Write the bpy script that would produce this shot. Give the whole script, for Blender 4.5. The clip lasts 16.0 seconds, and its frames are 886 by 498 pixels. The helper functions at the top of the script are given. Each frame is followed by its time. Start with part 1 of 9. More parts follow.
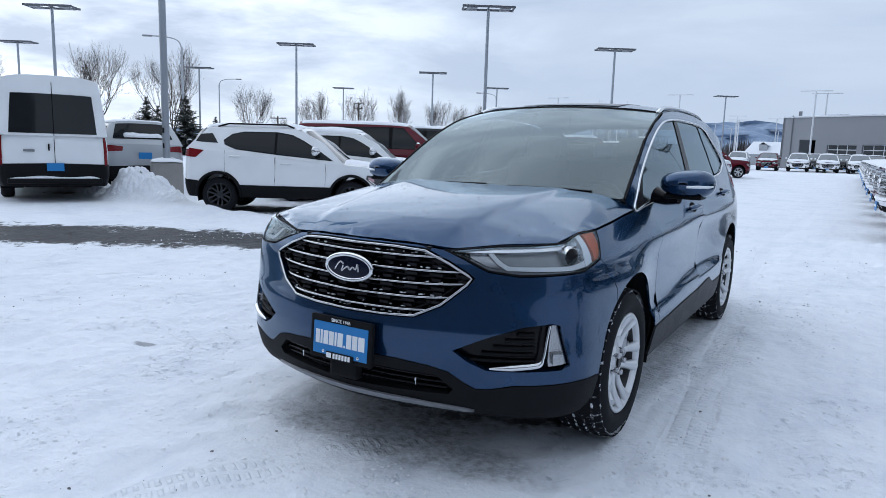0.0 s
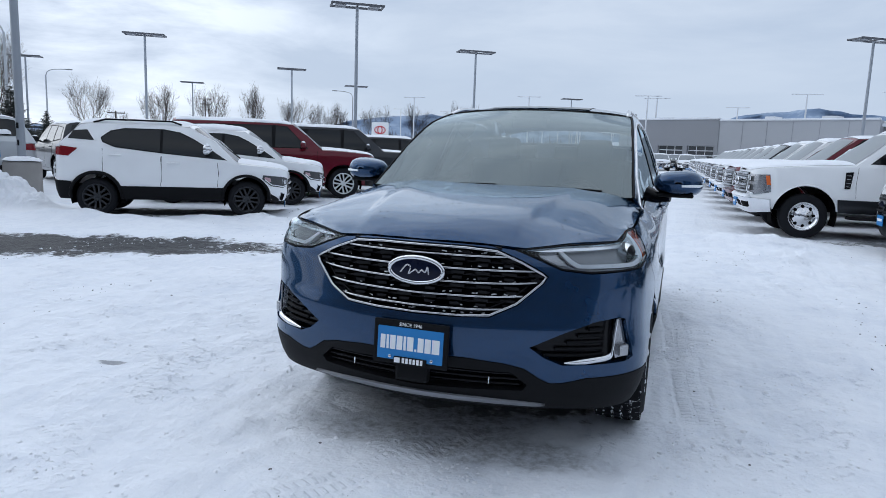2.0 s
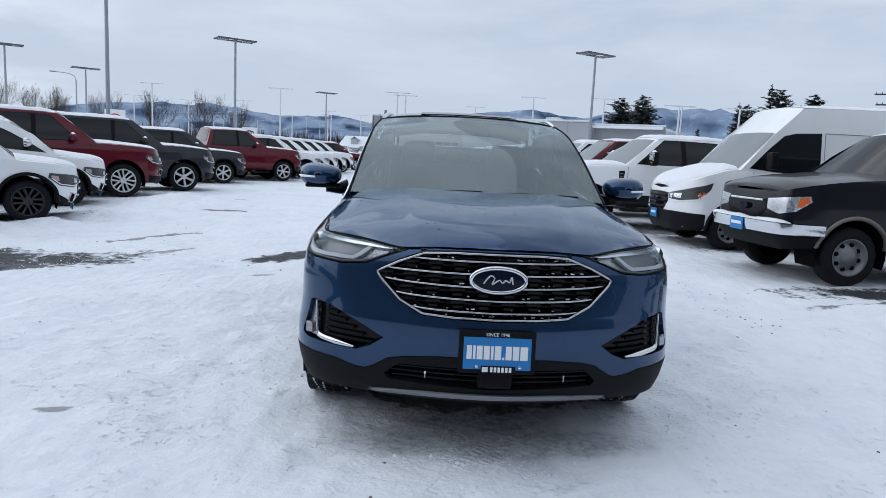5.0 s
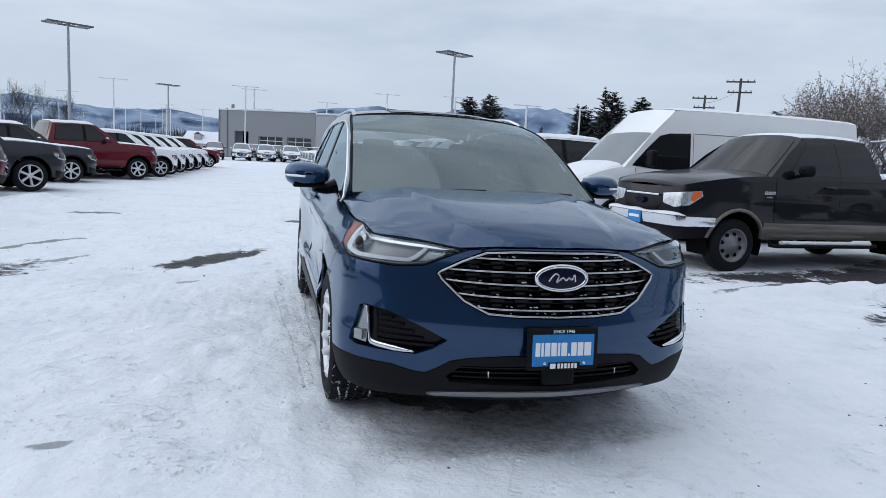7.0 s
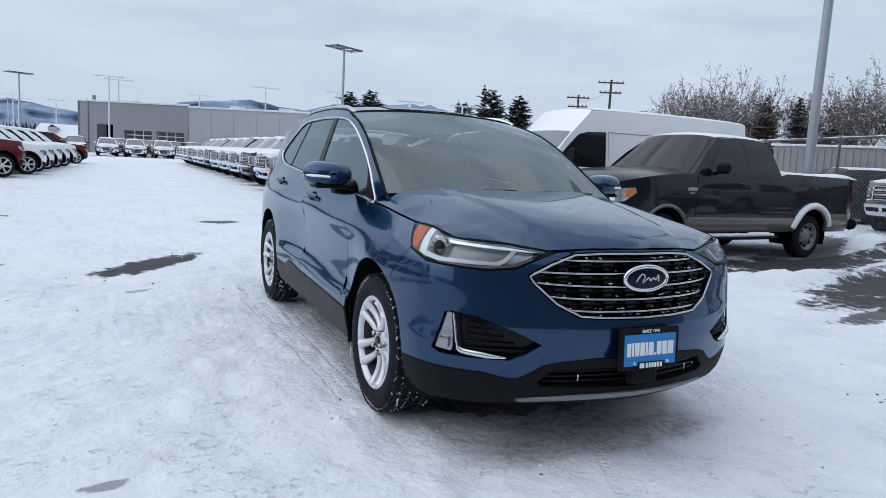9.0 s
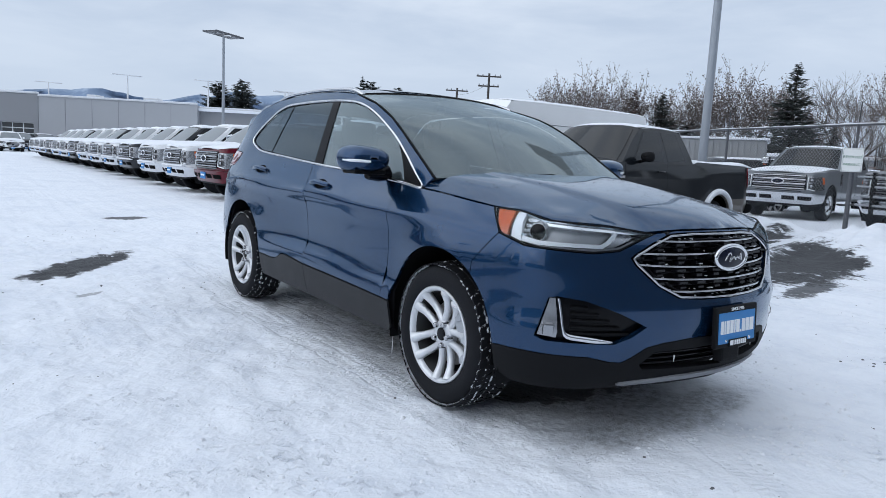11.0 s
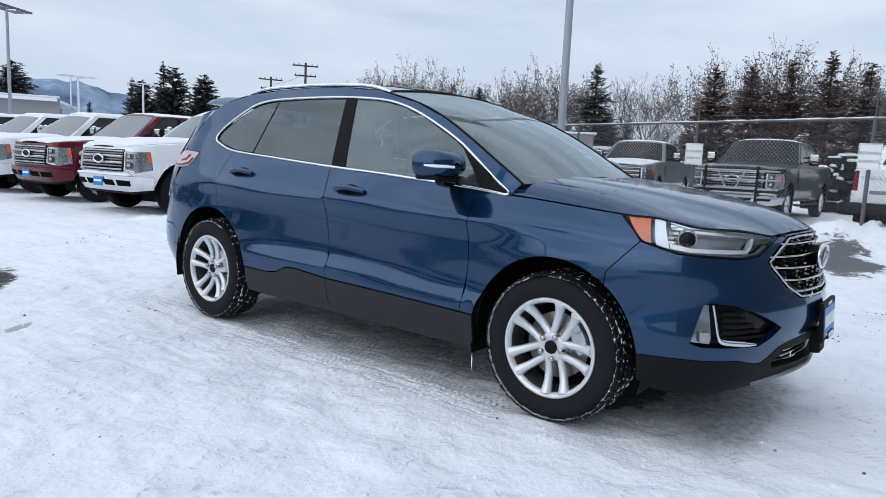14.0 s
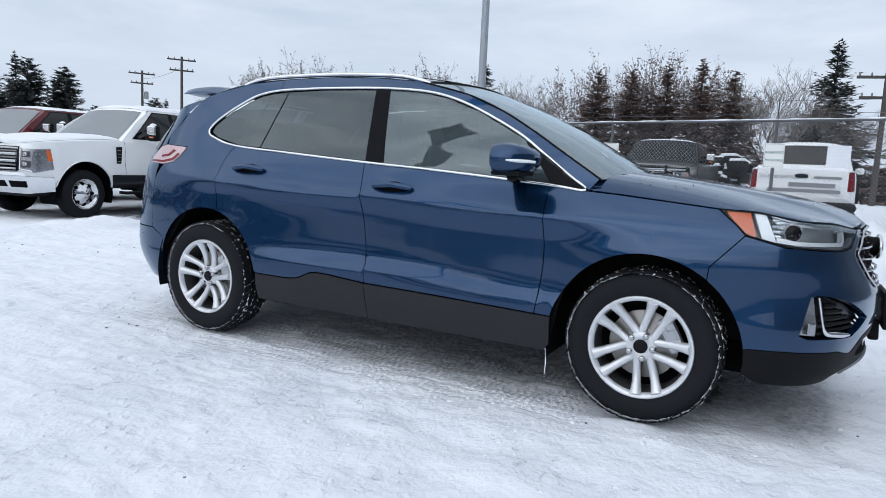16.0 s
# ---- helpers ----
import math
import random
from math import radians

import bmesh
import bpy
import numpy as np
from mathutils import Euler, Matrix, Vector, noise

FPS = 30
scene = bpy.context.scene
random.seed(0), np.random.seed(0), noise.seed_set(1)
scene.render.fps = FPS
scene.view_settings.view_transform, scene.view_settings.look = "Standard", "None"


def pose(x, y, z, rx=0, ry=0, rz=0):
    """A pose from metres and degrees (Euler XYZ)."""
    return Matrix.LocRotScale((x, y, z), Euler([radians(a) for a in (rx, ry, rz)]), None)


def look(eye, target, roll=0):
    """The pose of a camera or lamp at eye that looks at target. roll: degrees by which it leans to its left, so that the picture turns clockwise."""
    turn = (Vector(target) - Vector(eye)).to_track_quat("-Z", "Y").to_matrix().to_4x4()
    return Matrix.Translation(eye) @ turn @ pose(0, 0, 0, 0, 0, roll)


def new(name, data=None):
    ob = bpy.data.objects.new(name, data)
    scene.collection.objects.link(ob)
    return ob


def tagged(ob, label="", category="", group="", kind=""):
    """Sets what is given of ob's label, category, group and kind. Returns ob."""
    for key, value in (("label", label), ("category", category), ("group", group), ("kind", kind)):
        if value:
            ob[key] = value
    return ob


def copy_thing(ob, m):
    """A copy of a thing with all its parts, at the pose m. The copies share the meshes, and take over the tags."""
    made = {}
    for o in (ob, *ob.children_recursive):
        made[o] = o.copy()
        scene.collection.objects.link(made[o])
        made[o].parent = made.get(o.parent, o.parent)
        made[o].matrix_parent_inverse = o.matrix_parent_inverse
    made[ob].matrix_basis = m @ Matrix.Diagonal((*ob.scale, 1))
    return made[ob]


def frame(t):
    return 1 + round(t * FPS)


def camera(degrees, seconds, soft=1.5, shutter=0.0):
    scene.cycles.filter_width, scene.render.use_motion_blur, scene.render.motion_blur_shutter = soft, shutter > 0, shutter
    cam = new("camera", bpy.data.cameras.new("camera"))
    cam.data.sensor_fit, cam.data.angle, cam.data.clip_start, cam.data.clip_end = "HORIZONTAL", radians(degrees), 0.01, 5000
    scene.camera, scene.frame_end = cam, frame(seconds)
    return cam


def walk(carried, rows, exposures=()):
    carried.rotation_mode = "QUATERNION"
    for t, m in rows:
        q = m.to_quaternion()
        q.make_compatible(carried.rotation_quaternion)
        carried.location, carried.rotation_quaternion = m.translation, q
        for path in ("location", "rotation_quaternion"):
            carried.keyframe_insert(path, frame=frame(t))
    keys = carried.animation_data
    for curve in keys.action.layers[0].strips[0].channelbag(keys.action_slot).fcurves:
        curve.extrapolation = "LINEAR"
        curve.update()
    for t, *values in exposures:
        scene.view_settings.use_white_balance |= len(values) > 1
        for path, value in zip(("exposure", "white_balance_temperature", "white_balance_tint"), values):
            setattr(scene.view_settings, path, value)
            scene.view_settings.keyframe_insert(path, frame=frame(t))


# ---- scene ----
cam = camera(66.7, 16.0, soft=0.75)
PATH = [
    (0, (1.825, -4.621, 1.39), (0.792, -2.936, 1.088), 1.8),
    (0.5, (1.642, -4.745, 1.374), (0.679, -3.018, 1.074), 1.8),
    (1, (1.449, -4.874, 1.381), (0.584, -3.096, 1.083), 1.9),
    (1.5, (1.234, -4.958, 1.381), (0.491, -3.124, 1.087), 2.1),
    (2, (1.025, -5.035, 1.375), (0.379, -3.165, 1.083), 2.1),
    (2.5, (0.825, -5.119, 1.401), (0.312, -3.208, 1.108), 2.3),
    (3, (0.597, -5.189, 1.406), (0.221, -3.246, 1.116), 2.4),
    (3.5, (0.357, -5.264, 1.407), (0.086, -3.303, 1.119), 2.5),
    (4, (0.111, -5.315, 1.413), (-0.051, -3.343, 1.127), 2.6),
    (6.5, (-1.062, -5.197, 1.379), (-0.632, -3.262, 1.109), 3.1),
    (7, (-1.291, -5.133, 1.371), (-0.772, -3.22, 1.103), 3.0),
    (7.5, (-1.514, -5.042, 1.36), (-0.921, -3.151, 1.091), 3.0),
    (8, (-1.723, -4.945, 1.362), (-1.042, -3.084, 1.095), 3.1),
    (10.5, (-2.702, -4.281, 1.268), (-1.607, -2.627, 1.007), 2.9),
    (11, (-2.887, -4.11, 1.245), (-1.715, -2.511, 0.982), 2.9),
    (11.5, (-3.073, -3.948, 1.244), (-1.815, -2.415, 0.985), 2.9),
    (12, (-3.253, -3.778, 1.245), (-1.92, -2.31, 0.986), 2.9),
    (12.5, (-3.388, -3.581, 1.237), (-1.988, -2.176, 0.978), 2.8),
    (13, (-3.51, -3.378, 1.268), (-2.028, -2.06, 1.006), 2.7),
    (13.5, (-3.651, -3.161, 1.248), (-2.122, -1.899, 0.985), 2.7),
    (14, (-3.776, -2.945, 1.248), (-2.205, -1.735, 0.986), 2.7),
    (14.5, (-3.888, -2.726, 1.241), (-2.273, -1.575, 0.981), 2.7),
    (15, (-3.98, -2.49, 1.206), (-2.324, -1.4, 0.951), 2.7),
    (15.5, (-4.054, -2.253, 1.202), (-2.342, -1.251, 0.95), 2.7),
    (16, (-4.128, -2.016, 1.178), (-2.367, -1.101, 0.932), 2.7),
]
walk(cam, [(t, look(eye, target, roll)) for t, eye, target, roll in PATH],
     [(0, 0.03, 6230, 10), (3, 0.0, 6450, 10), (7, 0.03, 6600, 10), (12, 0.12, 6480, 10), (16, 0.20, 6700, 10)])

# ---- world, sun ----
world = bpy.data.worlds.new("overcast_sky")
scene.world = world
world.use_nodes = True
wt = world.node_tree
wt.nodes.clear()


def wnode(kind, **values):
    n = wt.nodes.new(kind)
    for k, v in values.items():
        n.inputs[k].default_value = v
    return n


w_out = wnode("ShaderNodeOutputWorld")
w_bg = wnode("ShaderNodeBackground", Strength=1.0)
w_sky = wt.nodes.new("ShaderNodeTexSky")
w_sky.sky_type, w_sky.sun_disc = "NISHITA", False
w_sky.sun_elevation, w_sky.sun_rotation = radians(50), radians(-65)
w_dim = wt.nodes.new("ShaderNodeVectorMath")
w_dim.operation = "SCALE"
w_dim.inputs["Scale"].default_value = 0.07
w_co = wt.nodes.new("ShaderNodeTexCoord")
w_map = wnode("ShaderNodeMapping", Scale=(1.0, 1.0, 4.2))
w_noise = wnode("ShaderNodeTexNoise", Scale=3.4, Detail=7.0, Roughness=0.56, Distortion=0.25)
w_ramp = wt.nodes.new("ShaderNodeValToRGB")
w_ramp.color_ramp.elements[0].position, w_ramp.color_ramp.elements[0].color = 0.36, (0.46, 0.555, 0.71, 1)
w_ramp.color_ramp.elements[1].position, w_ramp.color_ramp.elements[1].color = 0.66, (0.90, 0.97, 1.06, 1)
w_sep = wt.nodes.new("ShaderNodeSeparateXYZ")
w_hor = wnode("ShaderNodeMapRange", **{"From Min": 0.0, "From Max": 0.60, "To Min": 0.0, "To Max": 1.0})
w_mixh = wt.nodes.new("ShaderNodeMix")
w_mixh.data_type = "RGBA"
w_mixh.inputs[6].default_value = (0.55, 0.65, 0.80, 1)
# the cloud is thinner and brighter towards the hidden sun
w_dot = wt.nodes.new("ShaderNodeVectorMath")
w_dot.operation = "DOT_PRODUCT"
w_dot.inputs[1].default_value = (-0.95, -0.05, 0.28)
w_glow = wnode("ShaderNodeMapRange", **{"From Min": 0.35, "From Max": 1.0, "To Min": 0.0, "To Max": 0.88})
w_add = wt.nodes.new("ShaderNodeMix")
w_add.data_type = "RGBA"
w_lit = wt.nodes.new("ShaderNodeValToRGB")
w_lit.color_ramp.elements[0].position, w_lit.color_ramp.elements[0].color = 0.40, (0.66, 0.74, 0.88, 1)
w_lit.color_ramp.elements[1].position, w_lit.color_ramp.elements[1].color = 0.63, (1.70, 1.79, 1.91, 1)
w_cov = wt.nodes.new("ShaderNodeMix")
w_cov.data_type = "RGBA"
w_cov.inputs[0].default_value = 0.93
link = wt.links.new
link(w_co.outputs["Generated"], w_map.inputs["Vector"])
link(w_map.outputs[0], w_noise.inputs["Vector"])
link(w_noise.outputs["Fac"], w_ramp.inputs[0])
link(w_noise.outputs["Fac"], w_lit.inputs[0])
link(w_lit.outputs[0], w_add.inputs[7])
link(w_co.outputs["Generated"], w_sep.inputs[0])
link(w_sep.outputs[2], w_hor.inputs["Value"])
link(w_hor.outputs[0], w_mixh.inputs[0])
link(w_ramp.outputs[0], w_mixh.inputs[7])
link(w_co.outputs["Generated"], w_dot.inputs[0])
link(w_dot.outputs["Value"], w_glow.inputs["Value"])
link(w_glow.outputs[0], w_add.inputs[0])
link(w_mixh.outputs[2], w_add.inputs[6])
link(w_sky.outputs[0], w_dim.inputs[0])
link(w_dim.outputs[0], w_cov.inputs[6])
link(w_add.outputs[2], w_cov.inputs[7])
link(w_cov.outputs[2], w_bg.inputs[0])
link(w_bg.outputs[0], w_out.inputs[0])

sun = new("sun", bpy.data.lights.new("sun", "SUN"))
sun.data.energy, sun.data.angle, sun.data.color = 0.80, radians(95), (0.95, 0.985, 1.02)
sun.matrix_world = look((0, 0, 0), (0.56, -0.26, -0.75))


# ---- materials ----
def material(name, colour, rough=0.5, metal=0.0, coat=0.0, vary=0.12, scale=6.0, fine=60.0, bump=0.0, bump_scale=40.0, spec=0.5, other=None, vary_rough=0.1):
    """A principled material whose colour and roughness wander at two scales, with fine relief."""
    m = bpy.data.materials.new(name)
    m.use_nodes = True
    t = m.node_tree
    b = t.nodes["Principled BSDF"]
    b.inputs["Metallic"].default_value, b.inputs["Roughness"].default_value = metal, rough
    b.inputs["Coat Weight"].default_value, b.inputs["Coat Roughness"].default_value = coat, 0.04
    b.inputs["Specular IOR Level"].default_value = spec
    co = t.nodes.new("ShaderNodeTexCoord")
    big, small = t.nodes.new("ShaderNodeTexNoise"), t.nodes.new("ShaderNodeTexNoise")
    big.inputs["Scale"].default_value, small.inputs["Scale"].default_value = scale, fine
    big.inputs["Detail"].default_value = small.inputs["Detail"].default_value = 4
    mean = t.nodes.new("ShaderNodeMath")
    mean.operation = "MULTIPLY_ADD"
    mean.inputs[1].default_value = 0.35
    mix = t.nodes.new("ShaderNodeMix")
    mix.data_type = "RGBA"
    low = other or tuple(c * (1 - vary) for c in colour)
    high = tuple(min(1, c * (1 + vary)) for c in colour)
    mix.inputs[6].default_value, mix.inputs[7].default_value = (*low, 1), (*high, 1)
    half = t.nodes.new("ShaderNodeMath")
    half.operation = "MULTIPLY"
    half.inputs[1].default_value = 0.65
    for n in (big, small):
        t.links.new(co.outputs["Object"], n.inputs["Vector"])
    t.links.new(big.outputs["Fac"], half.inputs[0])
    t.links.new(small.outputs["Fac"], mean.inputs[0])
    t.links.new(half.outputs[0], mean.inputs[2])
    t.links.new(mean.outputs[0], mix.inputs[0])
    t.links.new(mix.outputs[2], b.inputs["Base Color"])
    if vary_rough:
        mr = t.nodes.new("ShaderNodeMapRange")
        mr.inputs["To Min"].default_value, mr.inputs["To Max"].default_value = max(0.02, rough - vary_rough), min(1, rough + vary_rough)
        t.links.new(big.outputs["Fac"], mr.inputs["Value"])
        t.links.new(mr.outputs[0], b.inputs["Roughness"])
    if bump:
        bn = t.nodes.new("ShaderNodeTexNoise")
        bn.inputs["Scale"].default_value, bn.inputs["Detail"].default_value = bump_scale, 5
        bp = t.nodes.new("ShaderNodeBump")
        bp.inputs["Distance"].default_value = bump
        t.links.new(co.outputs["Object"], bn.inputs["Vector"])
        t.links.new(bn.outputs["Fac"], bp.inputs["Height"])
        t.links.new(bp.outputs[0], b.inputs["Normal"])
    return m


def glass(name, tint, haze=0.0, ior=1.5, haze_colour=(0.7, 0.74, 0.78), haze_scale=3.0):
    """A thin pane: clear tint under a Fresnel gloss, with a film of frost, dirt or painted reflection."""
    m = bpy.data.materials.new(name)
    m.use_nodes = True
    t = m.node_tree
    t.nodes.clear()
    out = t.nodes.new("ShaderNodeOutputMaterial")
    clear, gloss, film = t.nodes.new("ShaderNodeBsdfTransparent"), t.nodes.new("ShaderNodeBsdfGlossy"), t.nodes.new("ShaderNodeBsdfDiffuse")
    clear.inputs[0].default_value = (*tint, 1)
    gloss.inputs["Roughness"].default_value = 0.02
    gloss.inputs["Color"].default_value = (0.80, 0.93, 1.0, 1)
    film.inputs[0].default_value = (*haze_colour, 1)
    fr = t.nodes.new("ShaderNodeFresnel")
    fr.inputs[0].default_value = ior
    noise_n, rng, co = t.nodes.new("ShaderNodeTexNoise"), t.nodes.new("ShaderNodeMapRange"), t.nodes.new("ShaderNodeTexCoord")
    noise_n.inputs["Scale"].default_value, noise_n.inputs["Detail"].default_value = haze_scale, 6
    rng.inputs["From Min"].default_value, rng.inputs["From Max"].default_value = 0.3, 0.7
    rng.inputs["To Min"].default_value, rng.inputs["To Max"].default_value = haze * 0.85, haze * 1.15
    a, b = t.nodes.new("ShaderNodeMixShader"), t.nodes.new("ShaderNodeMixShader")
    t.links.new(co.outputs["Object"], noise_n.inputs["Vector"])
    t.links.new(noise_n.outputs["Fac"], rng.inputs["Value"])
    t.links.new(rng.outputs[0], a.inputs[0])
    t.links.new(clear.outputs[0], a.inputs[1])
    t.links.new(film.outputs[0], a.inputs[2])
    t.links.new(fr.outputs[0], b.inputs[0])
    t.links.new(a.outputs[0], b.inputs[1])
    t.links.new(gloss.outputs[0], b.inputs[2])
    t.links.new(b.outputs[0], out.inputs[0])
    return m


def paint(name, colour, metal=0.0, rough=0.35, coat=0.75):
    return material(name, colour, rough, metal, coat, vary=0.07, scale=2.5, fine=300, vary_rough=0.06, spec=0.08)


M_BLUE = paint("blue_metallic_paint", (0.0085, 0.040, 0.104), 0.76, 0.25, 0.85)
M_BLUE.node_tree.nodes["Principled BSDF"].inputs["Specular Tint"].default_value = (0.60, 0.74, 0.86, 1)
M_CHROME = material("chrome", (0.72, 0.73, 0.75), 0.12, 1.0, vary=0.06, scale=9, vary_rough=0.06)
M_ALLOY = material("painted_alloy", (0.66, 0.68, 0.71), 0.32, 0.45, 0.4, vary=0.06)
M_BLACK = material("black_plastic", (0.007, 0.0075, 0.009), 0.6, vary=0.3, spec=0.12, scale=8, bump=0.0006, bump_scale=500)
M_GLOSSBLACK = material("gloss_black", (0.006, 0.006, 0.008), 0.15, 0.0, 0.0, vary=0.2, spec=0.16)
M_CLADDING = material("grained_cladding", (0.020, 0.021, 0.024), 0.5, vary=0.3, spec=0.25, scale=8, bump=0.0006, bump_scale=500)
M_DARK = material("dark_void", (0.004, 0.004, 0.005), 0.8, vary=0.3, spec=0.05)
M_RUBBER = material("tyre_rubber", (0.011, 0.012, 0.015), 0.75, spec=0.15, vary=0.3, scale=20, bump=0.001, bump_scale=200)
M_SNOW = material("snow", (0.78, 0.81, 0.86), 0.75, vary=0.05, scale=3, fine=40, bump=0.015, bump_scale=25, spec=0.25)
M_GREY = material("grey_plastic", (0.22, 0.23, 0.25), 0.45, 0.2, vary=0.1)
M_DISC = material("brake_disc_steel", (0.32, 0.31, 0.30), 0.4, 0.9, vary=0.2)
M_LAMPLENS = glass("headlamp_lens", (0.97, 0.98, 0.99), 0.004, 1.36)
M_AMBER = material("amber_lens", (0.66, 0.135, 0.03), 0.2, 0.0, 1.0, vary=0.1)
M_RED = material("red_lens", (0.17, 0.006, 0.011), 0.2, 0.0, 0.3, vary=0.1, spec=0.2)
M_BARCHROME = material("satin_chrome", (0.50, 0.51, 0.53), 0.16, 1.0, vary=0.15, scale=9, vary_rough=0.06)
M_LAMPBACK = material("lamp_housing", (0.20, 0.21, 0.22), 0.3, 0.6, vary=0.25, scale=20)
M_LAMPGREY = material("satin_grey_bowl", (0.24, 0.25, 0.265), 0.35, 0.6, vary=0.35, scale=40)
M_LAMPMESH = material("lamp_mesh_insert", (0.07, 0.073, 0.08), 0.35, 0.5, vary=0.5, scale=60)
M_LAMPCHROME = material("satin_reflector", (0.36, 0.37, 0.39), 0.24, 0.85, vary=0.3, scale=30)
M_SILVERED = material("reflector", (0.78, 0.80, 0.83), 0.22, 0.9, vary=0.1, scale=30)
M_DRL = material("frosted_light_pipe", (0.90, 0.93, 0.96), 0.25, vary=0.03)
M_WSCREEN = glass("windscreen_glass", (0.46, 0.52, 0.52), 0.32, 1.62, (0.33, 0.375, 0.375), 1.6)
# the pale film paints in a soft cloud reflection
M_SIDEGLASS = glass("side_glass", (0.26, 0.33, 0.35), 0.10, 1.9, (0.44, 0.56, 0.60))
M_PRIVACY = glass("privacy_glass", (0.030, 0.042, 0.055), 0.004, 1.85)
M_CARGLASS = material("car_window", (0.010, 0.012, 0.014), 0.05, 0.0, 0.0, spec=0.36, vary=0.3, scale=1.5, vary_rough=0.03)
M_CARGLASS_FROST = material("frosted_window", (0.19, 0.215, 0.235), 0.3, 0.0, 0.0, vary=0.45, scale=1.2)
M_PILLAR = material("gloss_black_pillar", (0.005, 0.006, 0.008), 0.22, vary=0.2, spec=0.06)
M_TAILCLEAR = material("clear_tail_lens", (0.52, 0.36, 0.38), 0.15, 0.0, 0.8, vary=0.12, scale=12)
M_SEAT = material("seat_cloth", (0.11, 0.12, 0.13), 0.85, vary=0.2, scale=10)
M_TRIM = material("cabin_trim", (0.05, 0.05, 0.055), 0.6, vary=0.2)
M_PLATE = material("blue_plate", (0.010, 0.19, 0.50), 0.4, vary=0.08)
M_WHITEINK = material("white_print", (0.82, 0.84, 0.86), 0.5, vary=0.04)
M_NAVY = material("navy_enamel", (0.004, 0.007, 0.022), 0.3, 0.0, 0.1, spec=0.12)
M_WHITE = paint("white_paint", (0.83, 0.85, 0.87))
M_REDPAINT = paint("red_paint", (0.105, 0.004, 0.013), 0.3)
M_CHARCOAL = paint("charcoal_paint", (0.030, 0.033, 0.039), 0.4, 0.35, 0.6)
M_BLACKPAINT = paint("black_paint", (0.006, 0.008, 0.011), 0.0, 0.3, 0.55)
M_SILVER = paint("silver_paint", (0.42, 0.45, 0.48), 0.5)
M_GREYPAINT = paint("grey_paint", (0.19, 0.21, 0.23), 0.5)
M_TAN = paint("tan_paint", (0.16, 0.145, 0.13), 0.3)
M_BARE = material("galvanised_steel", (0.40, 0.42, 0.45), 0.45, 0.55, vary=0.15, scale=4)
M_LAMPPOLE = material("pole_paint", (0.30, 0.33, 0.37), 0.5, 0.2, vary=0.15, scale=2)
M_WHITEPOLE = material("white_pole_paint", (0.62, 0.64, 0.67), 0.5, vary=0.1, scale=2)
M_CONCRETE = material("concrete", (0.30, 0.29, 0.28), 0.85, vary=0.25, scale=5, bump=0.004, bump_scale=60)
M_WHEELDULL = material("dull_wheel_paint", (0.20, 0.205, 0.215), 0.45, 0.5, vary=0.2, scale=15)


def groove_material():
    """Rubber with snow packed into its grooves in patches."""
    m = material("snowy_rubber", (0.018, 0.018, 0.020), 0.8, vary=0.3, scale=20, spec=0.15)
    t = m.node_tree
    b = t.nodes["Principled BSDF"]
    src = b.inputs["Base Color"].links[0].from_socket
    co, n, r, mx = t.nodes.new("ShaderNodeTexCoord"), t.nodes.new("ShaderNodeTexNoise"), t.nodes.new("ShaderNodeMapRange"), t.nodes.new("ShaderNodeMix")
    n.inputs["Scale"].default_value, n.inputs["Detail"].default_value, n.inputs["Roughness"].default_value = 16, 7, 0.7
    r.inputs["From Min"].default_value, r.inputs["From Max"].default_value = 0.55, 0.66
    mx.data_type = "RGBA"
    mx.inputs[7].default_value = (0.74, 0.77, 0.82, 1)
    t.links.new(co.outputs["Object"], n.inputs["Vector"])
    t.links.new(n.outputs["Fac"], r.inputs["Value"])
    t.links.new(r.outputs[0], mx.inputs[0])
    t.links.new(src, mx.inputs[6])
    t.links.new(mx.outputs[2], b.inputs["Base Color"])
    return m


M_GROOVE = groove_material()
# wheel barrel: the shade inside the rim is put into its near-black colour
M_BARREL = material("barrel_painted_shade", (0.06, 0.062, 0.066), 0.5, 0.4, vary=0.3, scale=12)
M_DROP = material("water_drop", (0.010, 0.014, 0.022), 0.04, 0.0, 0.0, vary=0.2, spec=0.7, vary_rough=0.02)


# ---- mesh helpers ----
from mathutils.geometry import delaunay_2d_cdt


def hermite(points):
    """A smooth curve y(x) through points, monotone between them."""
    xs = np.array([p[0] for p in points], float)
    ys = np.array([p[1] for p in points], float)
    d = np.diff(ys) / np.diff(xs)
    m = np.zeros(len(xs))
    m[0], m[-1] = d[0], d[-1]
    for i in range(1, len(xs) - 1):
        if d[i - 1] * d[i] > 0:
            a, b = xs[i] - xs[i - 1], xs[i + 1] - xs[i]
            w1, w2 = 2 * b + a, b + 2 * a
            m[i] = (w1 + w2) / (w1 / d[i - 1] + w2 / d[i])
    xl, yl, ml = xs.tolist(), ys.tolist(), m.tolist()

    def f(x):
        if x <= xl[0]:
            return yl[0] + (x - xl[0]) * ml[0]
        if x >= xl[-1]:
            return yl[-1] + (x - xl[-1]) * ml[-1]
        i = 0
        while xl[i + 1] < x:
            i += 1
        h = xl[i + 1] - xl[i]
        t = (x - xl[i]) / h
        return (1 + 2 * t) * (1 - t) ** 2 * yl[i] + t * (1 - t) ** 2 * h * ml[i] + t * t * (3 - 2 * t) * yl[i + 1] + t * t * (t - 1) * h * ml[i + 1]
    return f


